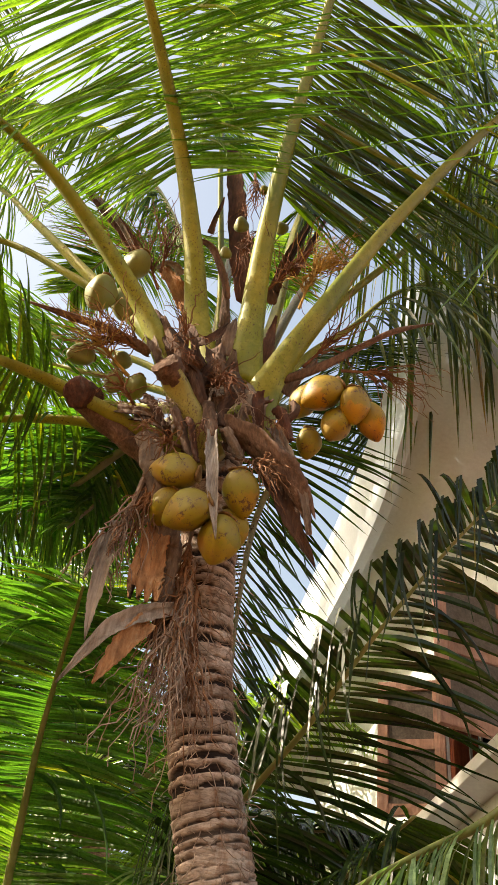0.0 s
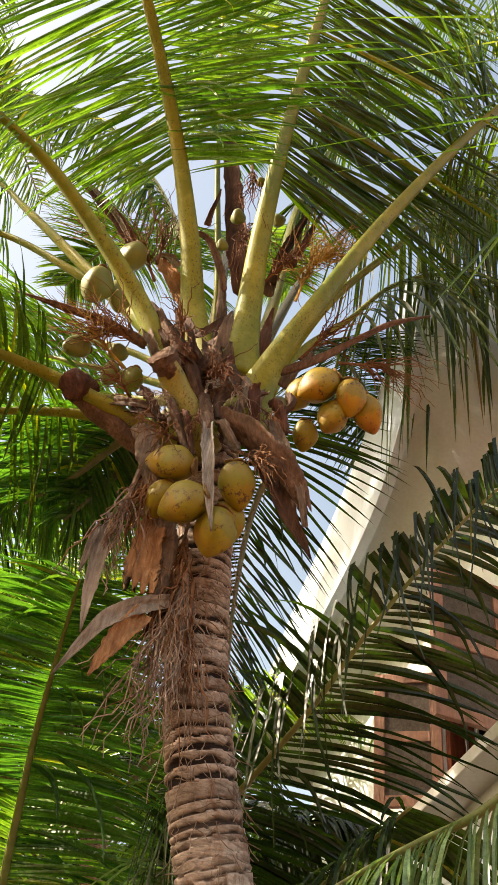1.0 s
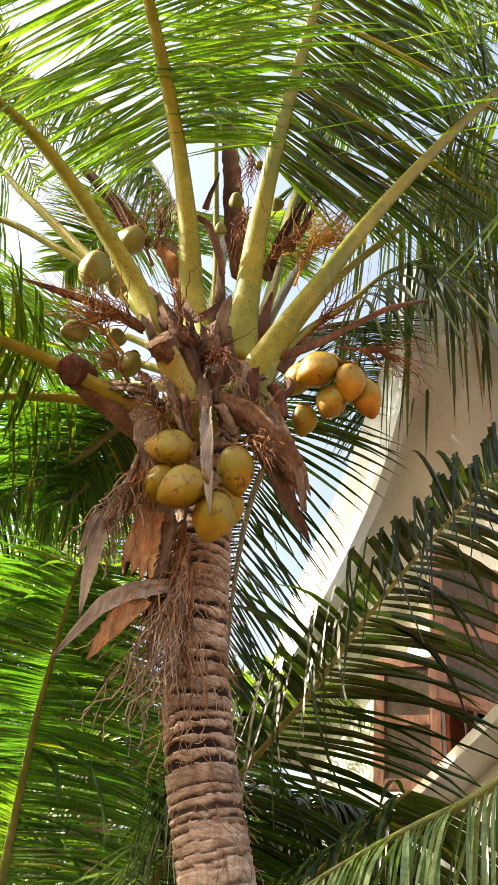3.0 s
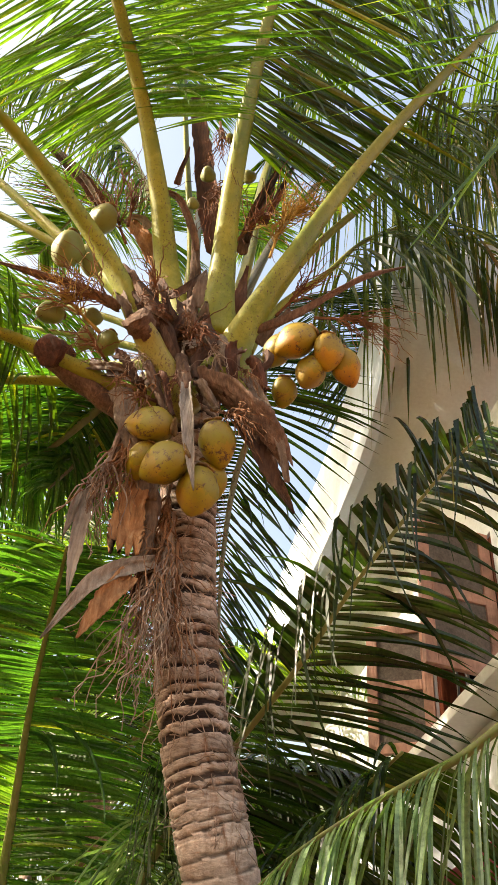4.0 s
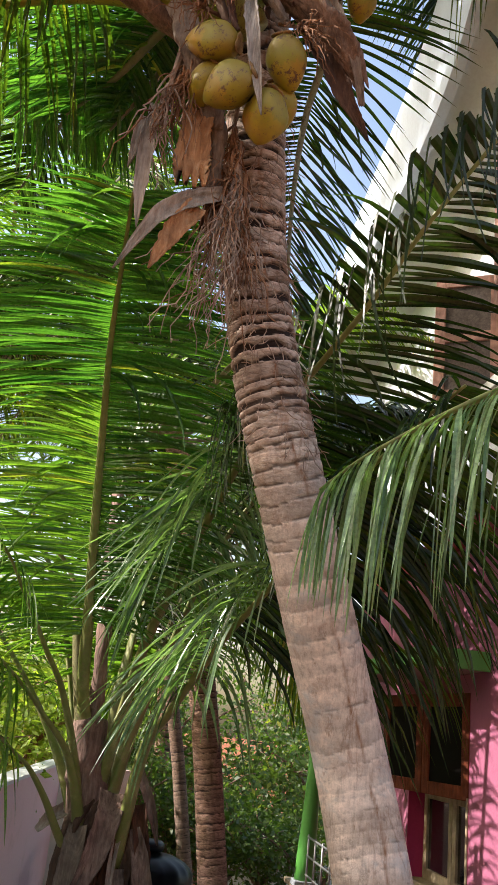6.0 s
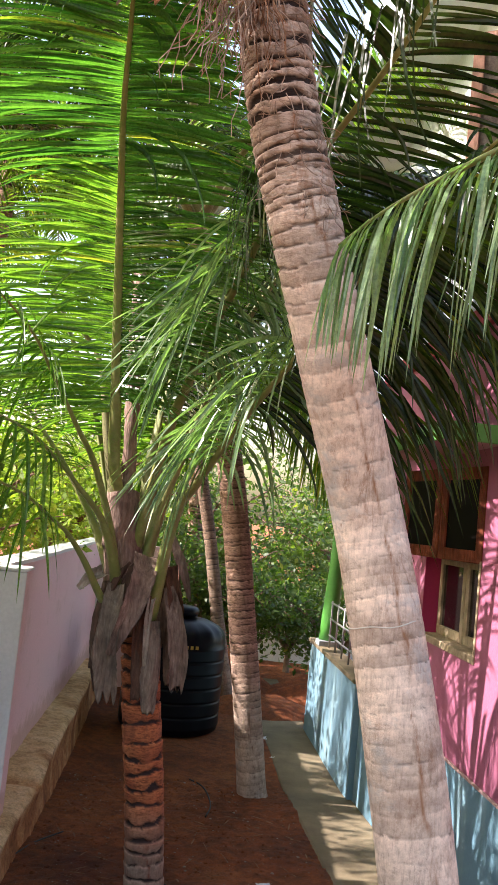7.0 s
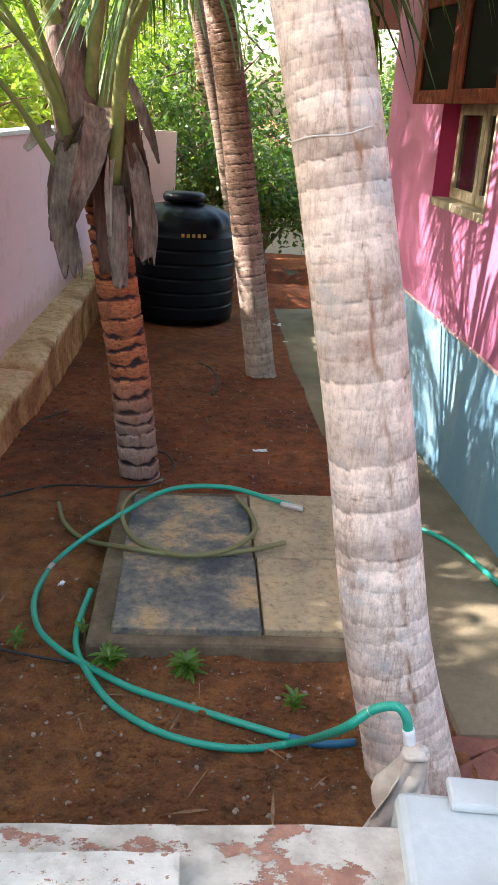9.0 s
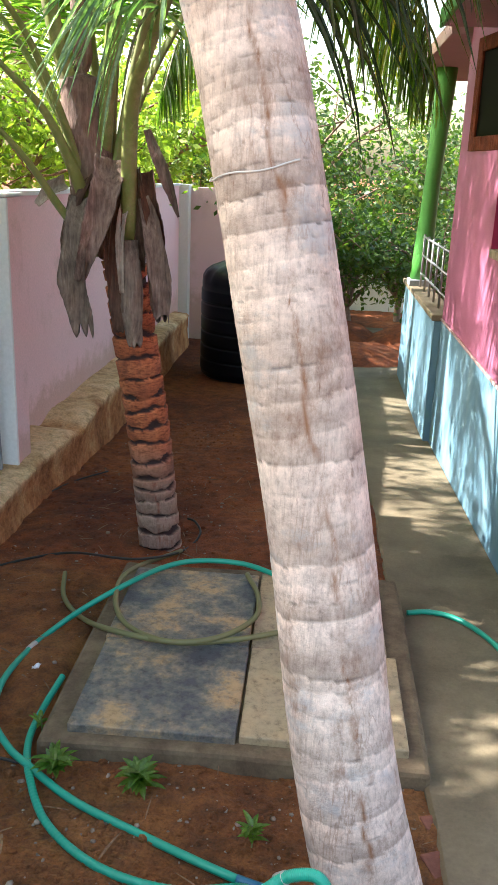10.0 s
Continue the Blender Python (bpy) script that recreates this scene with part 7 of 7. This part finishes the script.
# ---- water tank ----
def water_tank():
    t = thing("water_tank", (0.27, 11.2, -0.3), "black ribbed plastic water tank standing on the soil", "water tank")
    prof = [(0.0, 0.0), (0.58, 0.0), (0.6, 0.02)]
    z = 0.06
    while z < 0.85:
        prof += [(0.602, z), (0.612, z + 0.006), (0.612, z + 0.014), (0.612, z + 0.12), (0.612, z + 0.128), (0.602, z + 0.134)]
        z += 0.155
    prof += [(0.603, 1.04), (0.59, 1.1), (0.555, 1.16), (0.49, 1.21), (0.38, 1.255), (0.24, 1.28)]
    body = lathe("body", prof, "tank", t, sides=64)
    for v in body.data.vertices:
        if 1.05 < v.co.z < 1.25:
            k = 1 + 0.022 * math.cos(16 * math.atan2(v.co.y, v.co.x))
            v.co = (v.co.x * k, v.co.y * k, v.co.z)
    for k in range(5):
        box("letter_bar", (0.0, 0.034, 0.0, 0.012, 0, 0.036), "yellow", t, "yellow printed bar", m=pose(-0.01 + 0.06 * k, -0.612 + 0.003 * k * k, 0.98, 0, 0, 0))
    lathe("lid", [(0.0, 1.3), (0.23, 1.3), (0.25, 1.33), (0.25, 1.37), (0.22, 1.4), (0.0, 1.41)], "tank", t, "round screw lid")
    t.scale = (1.04, 1.04, 1.07)
    return t


water_tank()


# ---- trees and shrubs behind the walls ----
def leafy(name, foot, height, spread, n, seed, label, size=0.09, limbs=7, mat="bush", low=0.3, category="tree"):
    """Tapered trunk with forking limbs and a loose crown of many small leaves."""
    rnd = random.Random(seed)
    t = thing(name, foot, label, category)
    bm = bmesh.new()
    lean = Vector((rnd.uniform(-0.3, 0.3), rnd.uniform(-0.3, 0.3), 0))
    fork = Vector((0, 0, height * low)) + lean * 0.4
    r = 0.03 + 0.016 * height
    add_tube(bm, spline([(0, 0, -0.2), fork * 0.5 + lean * 0.1, fork], 8), lambda f: r * (1.2 - 0.5 * f), 8)
    part("trunk", bm, "bark_back", t, smooth=True)
    tips = []
    bm = bmesh.new()
    for i in range(limbs):
        a = 2 * math.pi * i / limbs + rnd.uniform(-0.4, 0.4)
        out = spread * rnd.uniform(0.45, 1.0)
        end = Vector((math.cos(a) * out, math.sin(a) * out, height * rnd.uniform(0.55, 1.0)))
        mid = fork.lerp(end, 0.5) + Vector((0, 0, height * 0.1))
        line = spline([fork, mid, end], 8)
        add_tube(bm, line, lambda f: r * (0.55 - 0.45 * f), 5)
        for k in range(6):
            s = line[2 + k]
            e = s + Vector((rnd.gauss(0, 1), rnd.gauss(0, 1), rnd.gauss(0.2, 0.7))) * spread * 0.28
            add_tube(bm, [s, s.lerp(e, 0.5) + Vector((0, 0, 0.05)), e], lambda f: r * (0.2 - 0.15 * f), 4)
            tips += [(s.lerp(e, 0.6), spread * 0.2), (e, spread * 0.26)]
    part("limb", bm, "bark_back", t, smooth=True)
    verts, faces = [], []
    for i in range(n):
        c, rad = rnd.choice(tips)
        p = c + Vector((rnd.gauss(0, 1), rnd.gauss(0, 1), rnd.gauss(0, 0.8))) * rad * 0.6
        d = Vector((rnd.gauss(0, 1), rnd.gauss(0, 1), rnd.gauss(-0.3, 0.7))).normalized()
        s = d.cross(Vector((rnd.gauss(0, 1), rnd.gauss(0, 1), rnd.gauss(0, 1)))).normalized()
        ln = size * rnd.uniform(0.6, 1.4)
        k = len(verts)
        verts += [p, p + d * ln * 0.5 + s * ln * 0.24, p + d * ln, p + d * ln * 0.5 - s * ln * 0.24]
        faces.append((k, k + 1, k + 2, k + 3))
    me = bpy.data.meshes.new("crown")
    me.from_pydata(verts, [], faces)
    me.materials.append(M[mat])
    ob = new("crown", me)
    ob.parent = t
    tagged(ob, kind="stuff")
    return t


SUNNY = "sunlit bright green broadleaf tree behind the compound wall"
SHADY = "dense shrub with thin stems at the end of the garden"
# paler copy of the bush leaf, with sunlight put into its colour
M["bush_pale"] = leaf_material("sunlit_bush_leaf", (0.12, 0.2, 0.025), (0.3, 0.4, 0.07), (1.5, 1.7, 0.5), (0.42, 0.44, 0.12), 0.95, 0.5)
leafy("tree", (-3.0, 11.5, -0.4), 4.2, 2.3, 9000, 1, SUNNY, 0.13, 8, "bush_pale")
leafy("tree", (-5.2, 9.0, -0.4), 4.8, 2.6, 9000, 2, SUNNY, 0.13, 8, "bush_pale")
leafy("tree", (-2.2, 16.5, -0.4), 4.8, 2.6, 9000, 3, SUNNY, 0.14, 8, "bush_pale")
leafy("tree", (-7.5, 14.0, -0.4), 6.0, 3.5, 9000, 4, SUNNY, 0.16, 8, "bush_pale")
leafy("tree", (0.2, 19.0, -0.4), 4.2, 2.4, 5000, 5, SUNNY, 0.15, 8, "bush")
leafy("tree", (4.4, 19.5, -0.4), 3.8, 2.4, 4000, 6, SUNNY, 0.15, 8, "bush")
# unseen tree and four shrubs, added only to cast shade from the left
leafy("tree", (-3.6, 2.4, -0.1), 7.0, 1.5, 20000, 12, "unseen broadleaf tree added to shade the steps and the palm trunk", 0.14, 9, "bush")
leafy("shrub", (-2.5, 4.5, -0.1), 3.6, 0.95, 9500, 14, "unseen leafy shrub added beyond the compound wall to shade the paving", 0.1, 8, "bush", 0.3, "shrub")
leafy("shrub", (-2.5, 5.05, -0.1), 4.4, 0.95, 14000, 16, "unseen leafy shrub added beyond the compound wall to shade the paving", 0.1, 8, "bush", 0.3, "shrub")
leafy("shrub", (-2.2, 5.75, -0.1), 3.4, 0.5, 4500, 17, "unseen leafy shrub added beyond the compound wall to shade the paving", 0.1, 8, "bush", 0.3, "shrub")
leafy("shrub", (-2.4, 1.5, -0.1), 2.95, 1.1, 5000, 15, "unseen leafy shrub added beyond the compound wall to shade the parapet", 0.1, 8, "bush", 0.3, "shrub")
leafy("shrub", (0.9, 14.4, -0.34), 2.6, 1.3, 4500, 7, SHADY, 0.1, 8, "bush", 0.15, "shrub")
leafy("shrub", (1.6, 15.2, -0.34), 2.0, 1.2, 3200, 8, SHADY, 0.1, 8, "bush", 0.15, "shrub")
leafy("shrub", (0.1, 14.6, -0.34), 2.6, 1.0, 6000, 9, SHADY, 0.1, 8, "bush", 0.15, "shrub")
leafy("shrub", (3.2, 15.5, -0.34), 1.9, 1.5, 4000, 10, SHADY, 0.1, 8, "bush", 0.15, "shrub")
leafy("shrub", (2.5, 16.5, -0.34), 1.9, 1.3, 5500, 11, SHADY, 0.1, 8, "bush", 0.15, "shrub")
BACK = "low leafy tree beyond the rear boundary wall"
leafy("tree", (1.8, 21.5, -0.4), 2.7, 2.2, 5000, 31, BACK, 0.13, 9, "bush", 0.12)
leafy("tree", (-1.2, 22.0, -0.4), 4.2, 2.4, 9000, 32, BACK, 0.13, 9, "bush", 0.12)
leafy("tree", (4.6, 22.5, -0.4), 3.8, 2.4, 9000, 33, BACK, 0.13, 9, "bush", 0.12)
leafy("tree", (7.5, 21.0, -0.4), 4.2, 2.6, 9000, 34, BACK, 0.14, 9, "bush", 0.12)
w = rough_box("wall_rear", (1.6, 7.0, 17.6, 17.8, -0.5, 1.1), "white", step=0.5, amount=0.006)
tagged(w, "whitewashed boundary wall at the back", "wall", kind="structure")


# ---- soil heaps beyond the path ----
def heap(x, y, rx, ry, h, seed):
    bm = bmesh.new()
    bmesh.ops.create_grid(bm, x_segments=24, y_segments=24, size=1.0)
    for v in bm.verts:
        d = math.hypot(v.co.x, v.co.y)
        z = h * max(0.0, 1 - d ** 2) + 0.5 * h * max(0.0, 1 - d) * noise.noise((v.co.x * 4, v.co.y * 4, seed))
        v.co = Vector((x + v.co.x * rx, y + v.co.y * ry, ground_z(y) - 0.03 + z))
    ob = part("mound", bm, "soil", smooth=True)
    tagged(ob, "low heap of loose red soil", "soil heap")


heap(1.6, 12.6, 0.9, 0.8, 0.22, 1)
heap(2.6, 13.6, 1.0, 0.9, 0.35, 2)
heap(1.3, 14.0, 0.8, 0.9, 0.3, 3)


# ---- hoses and cables on the ground ----
def hose(name, pts, r, mat, label, category="hose", n=90, ribs=0):
    ob = tube(name, pts, (lambda f: r * (1 + 0.035 * math.sin(f * ribs * 2 * math.pi))) if ribs else r, mat, sides=10, n=n)
    return tagged(ob, label, category)


H1 = [(1.10, 4.66, 0.16), (0.94, 4.79, 0.15), (0.69, 4.93, 0.15), (0.38, 4.87, 0.15), (0.12, 4.50, 0.15), (-0.13, 4.36, 0.00), (-0.18, 3.97, 0.03), (-0.12, 3.67, 0.05), (0.00, 3.49, 0.06), (0.12, 3.38, 0.07), (0.31, 3.24, 0.07), (0.56, 3.11, 0.08), (0.76, 3.01, 0.09), (0.88, 2.96, 0.09)]
hose_one = hose("garden_hose", H1, 0.0135, "hose", "teal green garden hose lying in a loop over the slabs")
H2 = [(0.07, 3.93, 0.07), (0.05, 3.73, 0.05), (0.06, 3.54, 0.05), (0.13, 3.34, 0.07), (0.26, 3.12, 0.08), (0.46, 2.96, 0.09), (0.69, 2.89, 0.10), (0.89, 2.91, 0.11), (0.95, 2.50, 0.51), (1.02, 2.46, 0.61), (1.08, 2.44, 0.64), (1.11, 2.43, 0.61), (1.12, 2.43, 0.56)]
hose_two = hose("garden_hose", H2, 0.0135, "hose", "teal green ribbed garden hose fixed to the tap", n=901, ribs=180)
H3 = [(1.56, 4.85, -0.02), (1.67, 4.88, -0.023), (1.78, 4.84, -0.02), (1.87, 4.74, -0.016), (1.94, 4.58, -0.005), (1.99, 4.36, 0.01), (2.03, 4.15, 0.022), (2.07, 3.7, 0.05)]
hose("garden_hose", H3, 0.0135, "hose", "teal green garden hose lying across the concrete path")
j = [(0.88, 2.96, 0.09), (0.99, 2.93, 0.09), (1.11, 2.94, 0.09)]
M["blue_hose"] = material("blue_hose", (0.02, 0.12, 0.22), 0.4)
tube("connector", j, 0.0145, "blue_hose", hose_one, "short blue end piece", 10, 12)
j = [(1.00, 2.48, 0.58), (1.02, 2.46, 0.61)]
M["clear_joint"] = material("clear_hose_joint", (0.45, 0.4, 0.36), 0.3)
tube("joint", j, 0.0152, "clear_joint", hose_two, "pale taped joint", 10, 6)
j = [p for p in spline(H1, 90)[20:50] if 4.16 < p.y < 4.32]
tube("joint", j, 0.0165, "clear_joint", hose_one, "pale taped joint", 10, 6)
j = [(0.99, 4.73, 0.15), (1.10, 4.66, 0.16)]
tube("nozzle", j, 0.0155, "clear_joint", hose_one, "grey metal end", 10, 6)
H4 = [(-0.26, 5.07, -0.05), (-0.18, 4.78, -0.03), (-0.04, 4.56, -0.01), (0.20, 4.19, 0.15), (0.49, 4.11, 0.16), (0.73, 4.16, 0.16), (0.97, 4.27, 0.16)]
hose("old_hose", H4, 0.0125, "hose_old", "faded olive hose lying on the slabs")
H5 = [(0.31, 5.49, -0.07), (0.17, 4.76, 0.15), (0.16, 4.49, 0.15), (0.26, 4.25, 0.15), (0.47, 4.08, 0.18), (0.68, 4.14, 0.18), (0.82, 4.36, 0.16), (0.82, 4.59, 0.15), (0.75, 4.81, 0.15)]
hose("old_hose", H5, 0.0125, "hose_old", "faded olive hose coiled on the slabs")
C1 = [(-0.75, 4.92, -0.05), (-0.61, 5.15, -0.06), (-0.32, 5.36, -0.07), (0.16, 4.91, 0.14), (0.32, 5.52, -0.08), (0.38, 5.79, -0.09), (0.32, 6.02, -0.11), (0.26, 6.07, -0.11)]
hose("cable", C1, 0.007, "cable", "thin black cable lying on the soil", "cable")
C2 = [(-0.39, 3.58, 0.04), (-0.24, 3.50, 0.05), (-0.07, 3.45, 0.05), (0.07, 3.42, 0.05)]
hose("cable", C2, 0.006, "cable", "thin black cable lying on the soil", "cable", 30)
C3 = [(0.47, 9.15, -0.32), (0.65, 8.74, -0.28), (0.70, 8.15, -0.25), (0.64, 7.76, -0.23)]
hose("cable", C3, 0.007, "cable", "bent black cable end on the soil", "cable", 20)
C4 = [(-0.81, 6.37, -0.14), (-0.68, 6.75, -0.16), (-0.51, 7.05, -0.18)]
hose("cable", C4, 0.006, "cable", "thin black cable lying on the soil", "cable", 20)


# ---- tap with a rag tied round it ----
def tap():
    p = [(1.12, 2.43, 0.56), (1.13, 2.42, 0.51), (1.14, 2.40, 0.43), (1.17, 2.38, 0.21)]
    a = Vector(p[0])
    t = thing("garden_tap", (a.x, a.y, ground_z(a.y)), "white plastic tap and pipe wrapped in a soiled tan rag", "tap")
    off = Vector(t.location)
    loc = [Vector(q) - off for q in p]
    tube("nozzle", [loc[0] + Vector((0, 0, 0.015)), loc[1]], 0.017, "pvc", t, "white plastic hose nozzle", 12, 6)
    tube("pipe", [loc[1], loc[2], Vector((loc[2].x, loc[2].y, -0.1))], 0.026, "pvc", t, "white plastic riser", 12, 8)
    # cloth gathered at the neck and spreading in folds
    bm = bmesh.new()
    rows = []
    m, n = 40, 14
    for i in range(n):
        f = i / (n - 1)
        ring = []
        for k in range(m):
            a = 2 * math.pi * k / m
            r = (0.024 + 0.036 * f ** 0.8) * (1 + (0.1 + 0.3 * f) * math.sin(5 * a + 2.0 * f) + 0.15 * noise.noise((math.cos(a) * 2, math.sin(a) * 2, f * 3)))
            low = 1 + 0.3 * math.sin(2 * a + 0.6) + 0.15 * math.sin(5 * a)
            ring.append(bm.verts.new(loc[2] + Vector((math.cos(a) * r * 1.15 - 0.02 * f, math.sin(a) * r * 0.8, 0.105 - 0.21 * f * low))))
        rows.append(ring)
    for a, b in zip(rows, rows[1:]):
        for k in range(m):
            bm.faces.new((a[k], a[(k + 1) % m], b[(k + 1) % m], b[k]))
    bm.faces.new(rows[0][::-1])
    part("rag", bm, "rag", t, "soiled tan rag", smooth=True)
    bm = bmesh.new()
    add_tube(bm, [loc[2] + Vector((0.03 * math.cos(a), 0.026 * math.sin(a), 0.088 + 0.006 * math.sin(3 * a))) for a in (2 * math.pi * k / 20 for k in range(21))], 0.009, 8)
    part("knot", bm, "rag", t, "twisted cloth tie", smooth=True)
    bm = bmesh.new()
    rows = []
    for i in range(10):
        f = i / 9
        c = loc[2] + Vector((-0.03 - 0.1 * f, -0.03, 0.03 - 0.27 * f))
        rows.append([bm.verts.new(c + Vector((0.036 * q * (1 - 0.5 * f), 0.02 * math.cos(q * 3 + f * 4) + s, 0.01 * q))) for s, q in ((0, -1), (0, -0.3), (0, 0.4), (0, 1), (-0.006, 1), (-0.006, 0.4), (-0.006, -0.3), (-0.006, -1))])
    for a, b in zip(rows, rows[1:]):
        for k in range(8):
            bm.faces.new((a[k], a[(k + 1) % 8], b[(k + 1) % 8], b[k]))
    bm.faces.new(rows[0][::-1])
    bm.faces.new(rows[-1])
    part("rag_tail", bm, "rag", t, "hanging corner of the rag", smooth=True)


tap()


# ---- small plants, stones and litter ----
def sprout(at, n, ln, seed):
    rnd = random.Random(seed)
    t = thing("seedling", at, "small green seedling growing in the soil", "plant", "seedlings")
    bm = bmesh.new()
    add_tube(bm, [Vector((0, 0, -0.02)), Vector((0.005, 0, 0.03)), Vector((0, 0.004, 0.07))], 0.003, 5)
    part("stem", bm, "stalk_green", t)
    for i in range(n):
        a = 2.4 * i
        e = rnd.uniform(0.1, 0.9)
        verts, faces = [], []
        d = Vector((math.cos(a) * math.cos(e), math.sin(a) * math.cos(e), math.sin(e)))
        leaflet(verts, faces, Vector((0, 0, 0.02 + 0.05 * i / n)), d, Vector((0, 0, 1)) if e < 0.8 else Vector((math.cos(a), math.sin(a), 0.3)), ln * rnd.uniform(0.6, 1.1), ln * 0.17, 1.0, 0.0, 5)
        me = bpy.data.meshes.new("leaf")
        me.from_pydata(verts, [], faces)
        me.materials.append(M["leaf_bright"])
        ob = new("leaf", me)
        ob.parent = t


sprout((0.51, 3.34, 0.05), 34, 0.095, 1)
sprout((0.21, 3.37, 0.05), 28, 0.085, 2)
sprout((0.91, 3.13, 0.06), 16, 0.065, 3)
sprout((-0.18, 3.54, 0.03), 13, 0.06, 4)
sprout((0.08, 3.62, 0.03), 7, 0.06, 5)


def scatter(name, n, seed, lo, hi, mat, label, category, flat=0.6, jitter=0.4):
    rnd = random.Random(seed)
    verts, faces = [], []
    base = bmesh.new()
    bmesh.ops.create_icosphere(base, subdivisions=1, radius=1.0)
    bv = [v.co.copy() for v in base.verts]
    bf = [tuple(v.index for v in f.verts) for f in base.faces]
    base.free()
    k = 0
    while k < n:
        x, y = rnd.uniform(-0.7, 1.45), rnd.choice((rnd.uniform(1.95, 3.6), rnd.uniform(1.95, 9.0)))
        if 0.08 < x < 1.5 and 3.48 < y < 5.0:
            continue
        r = rnd.uniform(lo, hi) * rnd.choice((0.5, 0.7, 1.0))
        i0 = len(verts)
        sx, sy, sz = (rnd.uniform(1 - jitter, 1 + jitter) for _ in range(3))
        z = soil_height(x, y) + r * flat * 0.3
        for v in bv:
            q = v * (1 + 0.25 * noise.noise(v * 1.7 + Vector((k, 0, 0))))
            verts.append((x + q.x * r * sx, y + q.y * r * sy, z + q.z * r * flat * sz))
        faces += [tuple(i0 + j for j in f) for f in bf]
        k += 1
    me = bpy.data.meshes.new(name)
    me.from_pydata(verts, [], faces)
    me.materials.append(M[mat])
    me.polygons.foreach_set("use_smooth", [True] * len(me.polygons))
    tagged(new(name, me), label, category, kind="stuff")


scatter("gravel", 1100, 1, 0.003, 0.013, "stone", "small pale pebbles scattered on the red soil", "gravel")
scatter("soil_clods", 5000, 2, 0.004, 0.019, "soil", "crumbly clods of red soil", "soil")


def litter(n, seed):
    rnd = random.Random(seed)
    verts, faces = [], []
    for i in range(n):
        x, y = rnd.uniform(-0.6, 1.45), rnd.uniform(1.95, 8.0)
        if 0.08 < x < 1.5 and 3.48 < y < 5.0:
            continue
        a = rnd.uniform(0, 6.28)
        ln = rnd.uniform(0.03, 0.16)
        p = Vector((x, y, soil_height(x, y) + 0.012))
        d = Vector((math.cos(a), math.sin(a), rnd.uniform(-0.05, 0.2))).normalized()
        leaflet(verts, faces, p, d, Vector((0, 0, 1)), ln, rnd.choice((0.002, 0.003, 0.006)), 0.2, 0.3, 4)
    me = bpy.data.meshes.new("leaf_litter")
    me.from_pydata(verts, [], faces)
    me.materials.append(M["litter"])
    tagged(new("leaf_litter", me), "dry twigs and leaf scraps on the soil", "litter", kind="stuff")


litter(260, 3)


def brick(px, turn, k):
    ob = box("brick", (-0.11, 0.11, -0.05, 0.05, -0.03, 0.035), "brick", bevel=0.006)
    ob.matrix_world = pose(px[0], px[1], ground_z(px[1]) - 0.035, 3 * k, 2, turn)
    tagged(ob, "weathered red brick set in the soil by the palm", "brick", "bricks by the palm")


for k, q in enumerate([(1.57, 3.32, 0.08), (1.55, 3.15, 0.09), (1.54, 2.98, 0.10), (1.52, 2.83, 0.11)]):
    brick(q, 18 + 5 * k, k)


def scrap(px, w, h, turn):
    bm = bmesh.new()
    bmesh.ops.create_grid(bm, x_segments=5, y_segments=3, size=0.5)
    for v in bm.verts:
        v.co = Vector((v.co.x * w, v.co.y * h, 0.012 * noise.noise(v.co * 5 + Vector((turn, 0, 0)))))
    r = bmesh.ops.solidify(bm, geom=bm.faces[:], thickness=0.003)
    ob = part("paper_scrap", bm, "pvc")
    ob.matrix_world = pose(px[0], px[1], px[2] + 0.02, 0, 4, turn)
    tagged(ob, "crumpled white plastic scrap on the ground", "scrap")


scrap((0.97, 6.14, -0.12), 0.1, 0.04, 10)
scrap((1.53, 10.96, -0.33), 0.2, 0.12, 30)
scrap((1.51, 10.11, -0.33), 0.08, 0.04, 50)
scrap((-0.08, 4.05, 0.01), 0.04, 0.02, 70)


M["wire_white"] = material("dull_white_wire", (0.5, 0.48, 0.45), 0.6)


def trunk_wire():
    c, ring = Vector((0.875, 3.08, 2.07)), []
    for i in range(25):
        a = radians(150 + 155 * i / 24)
        ring.append(c + Vector((math.cos(a) * 0.1345, math.sin(a) * 0.1335, 0.03 * math.cos(a) + 0.004 * math.sin(5 * a))))
    bm = bmesh.new()
    add_tube(bm, ring, 0.0024, 6)
    ob = part("wire", bm, "wire_white")
    tagged(ob, "white wire tied round the palm trunk", "wire")


trunk_wire()
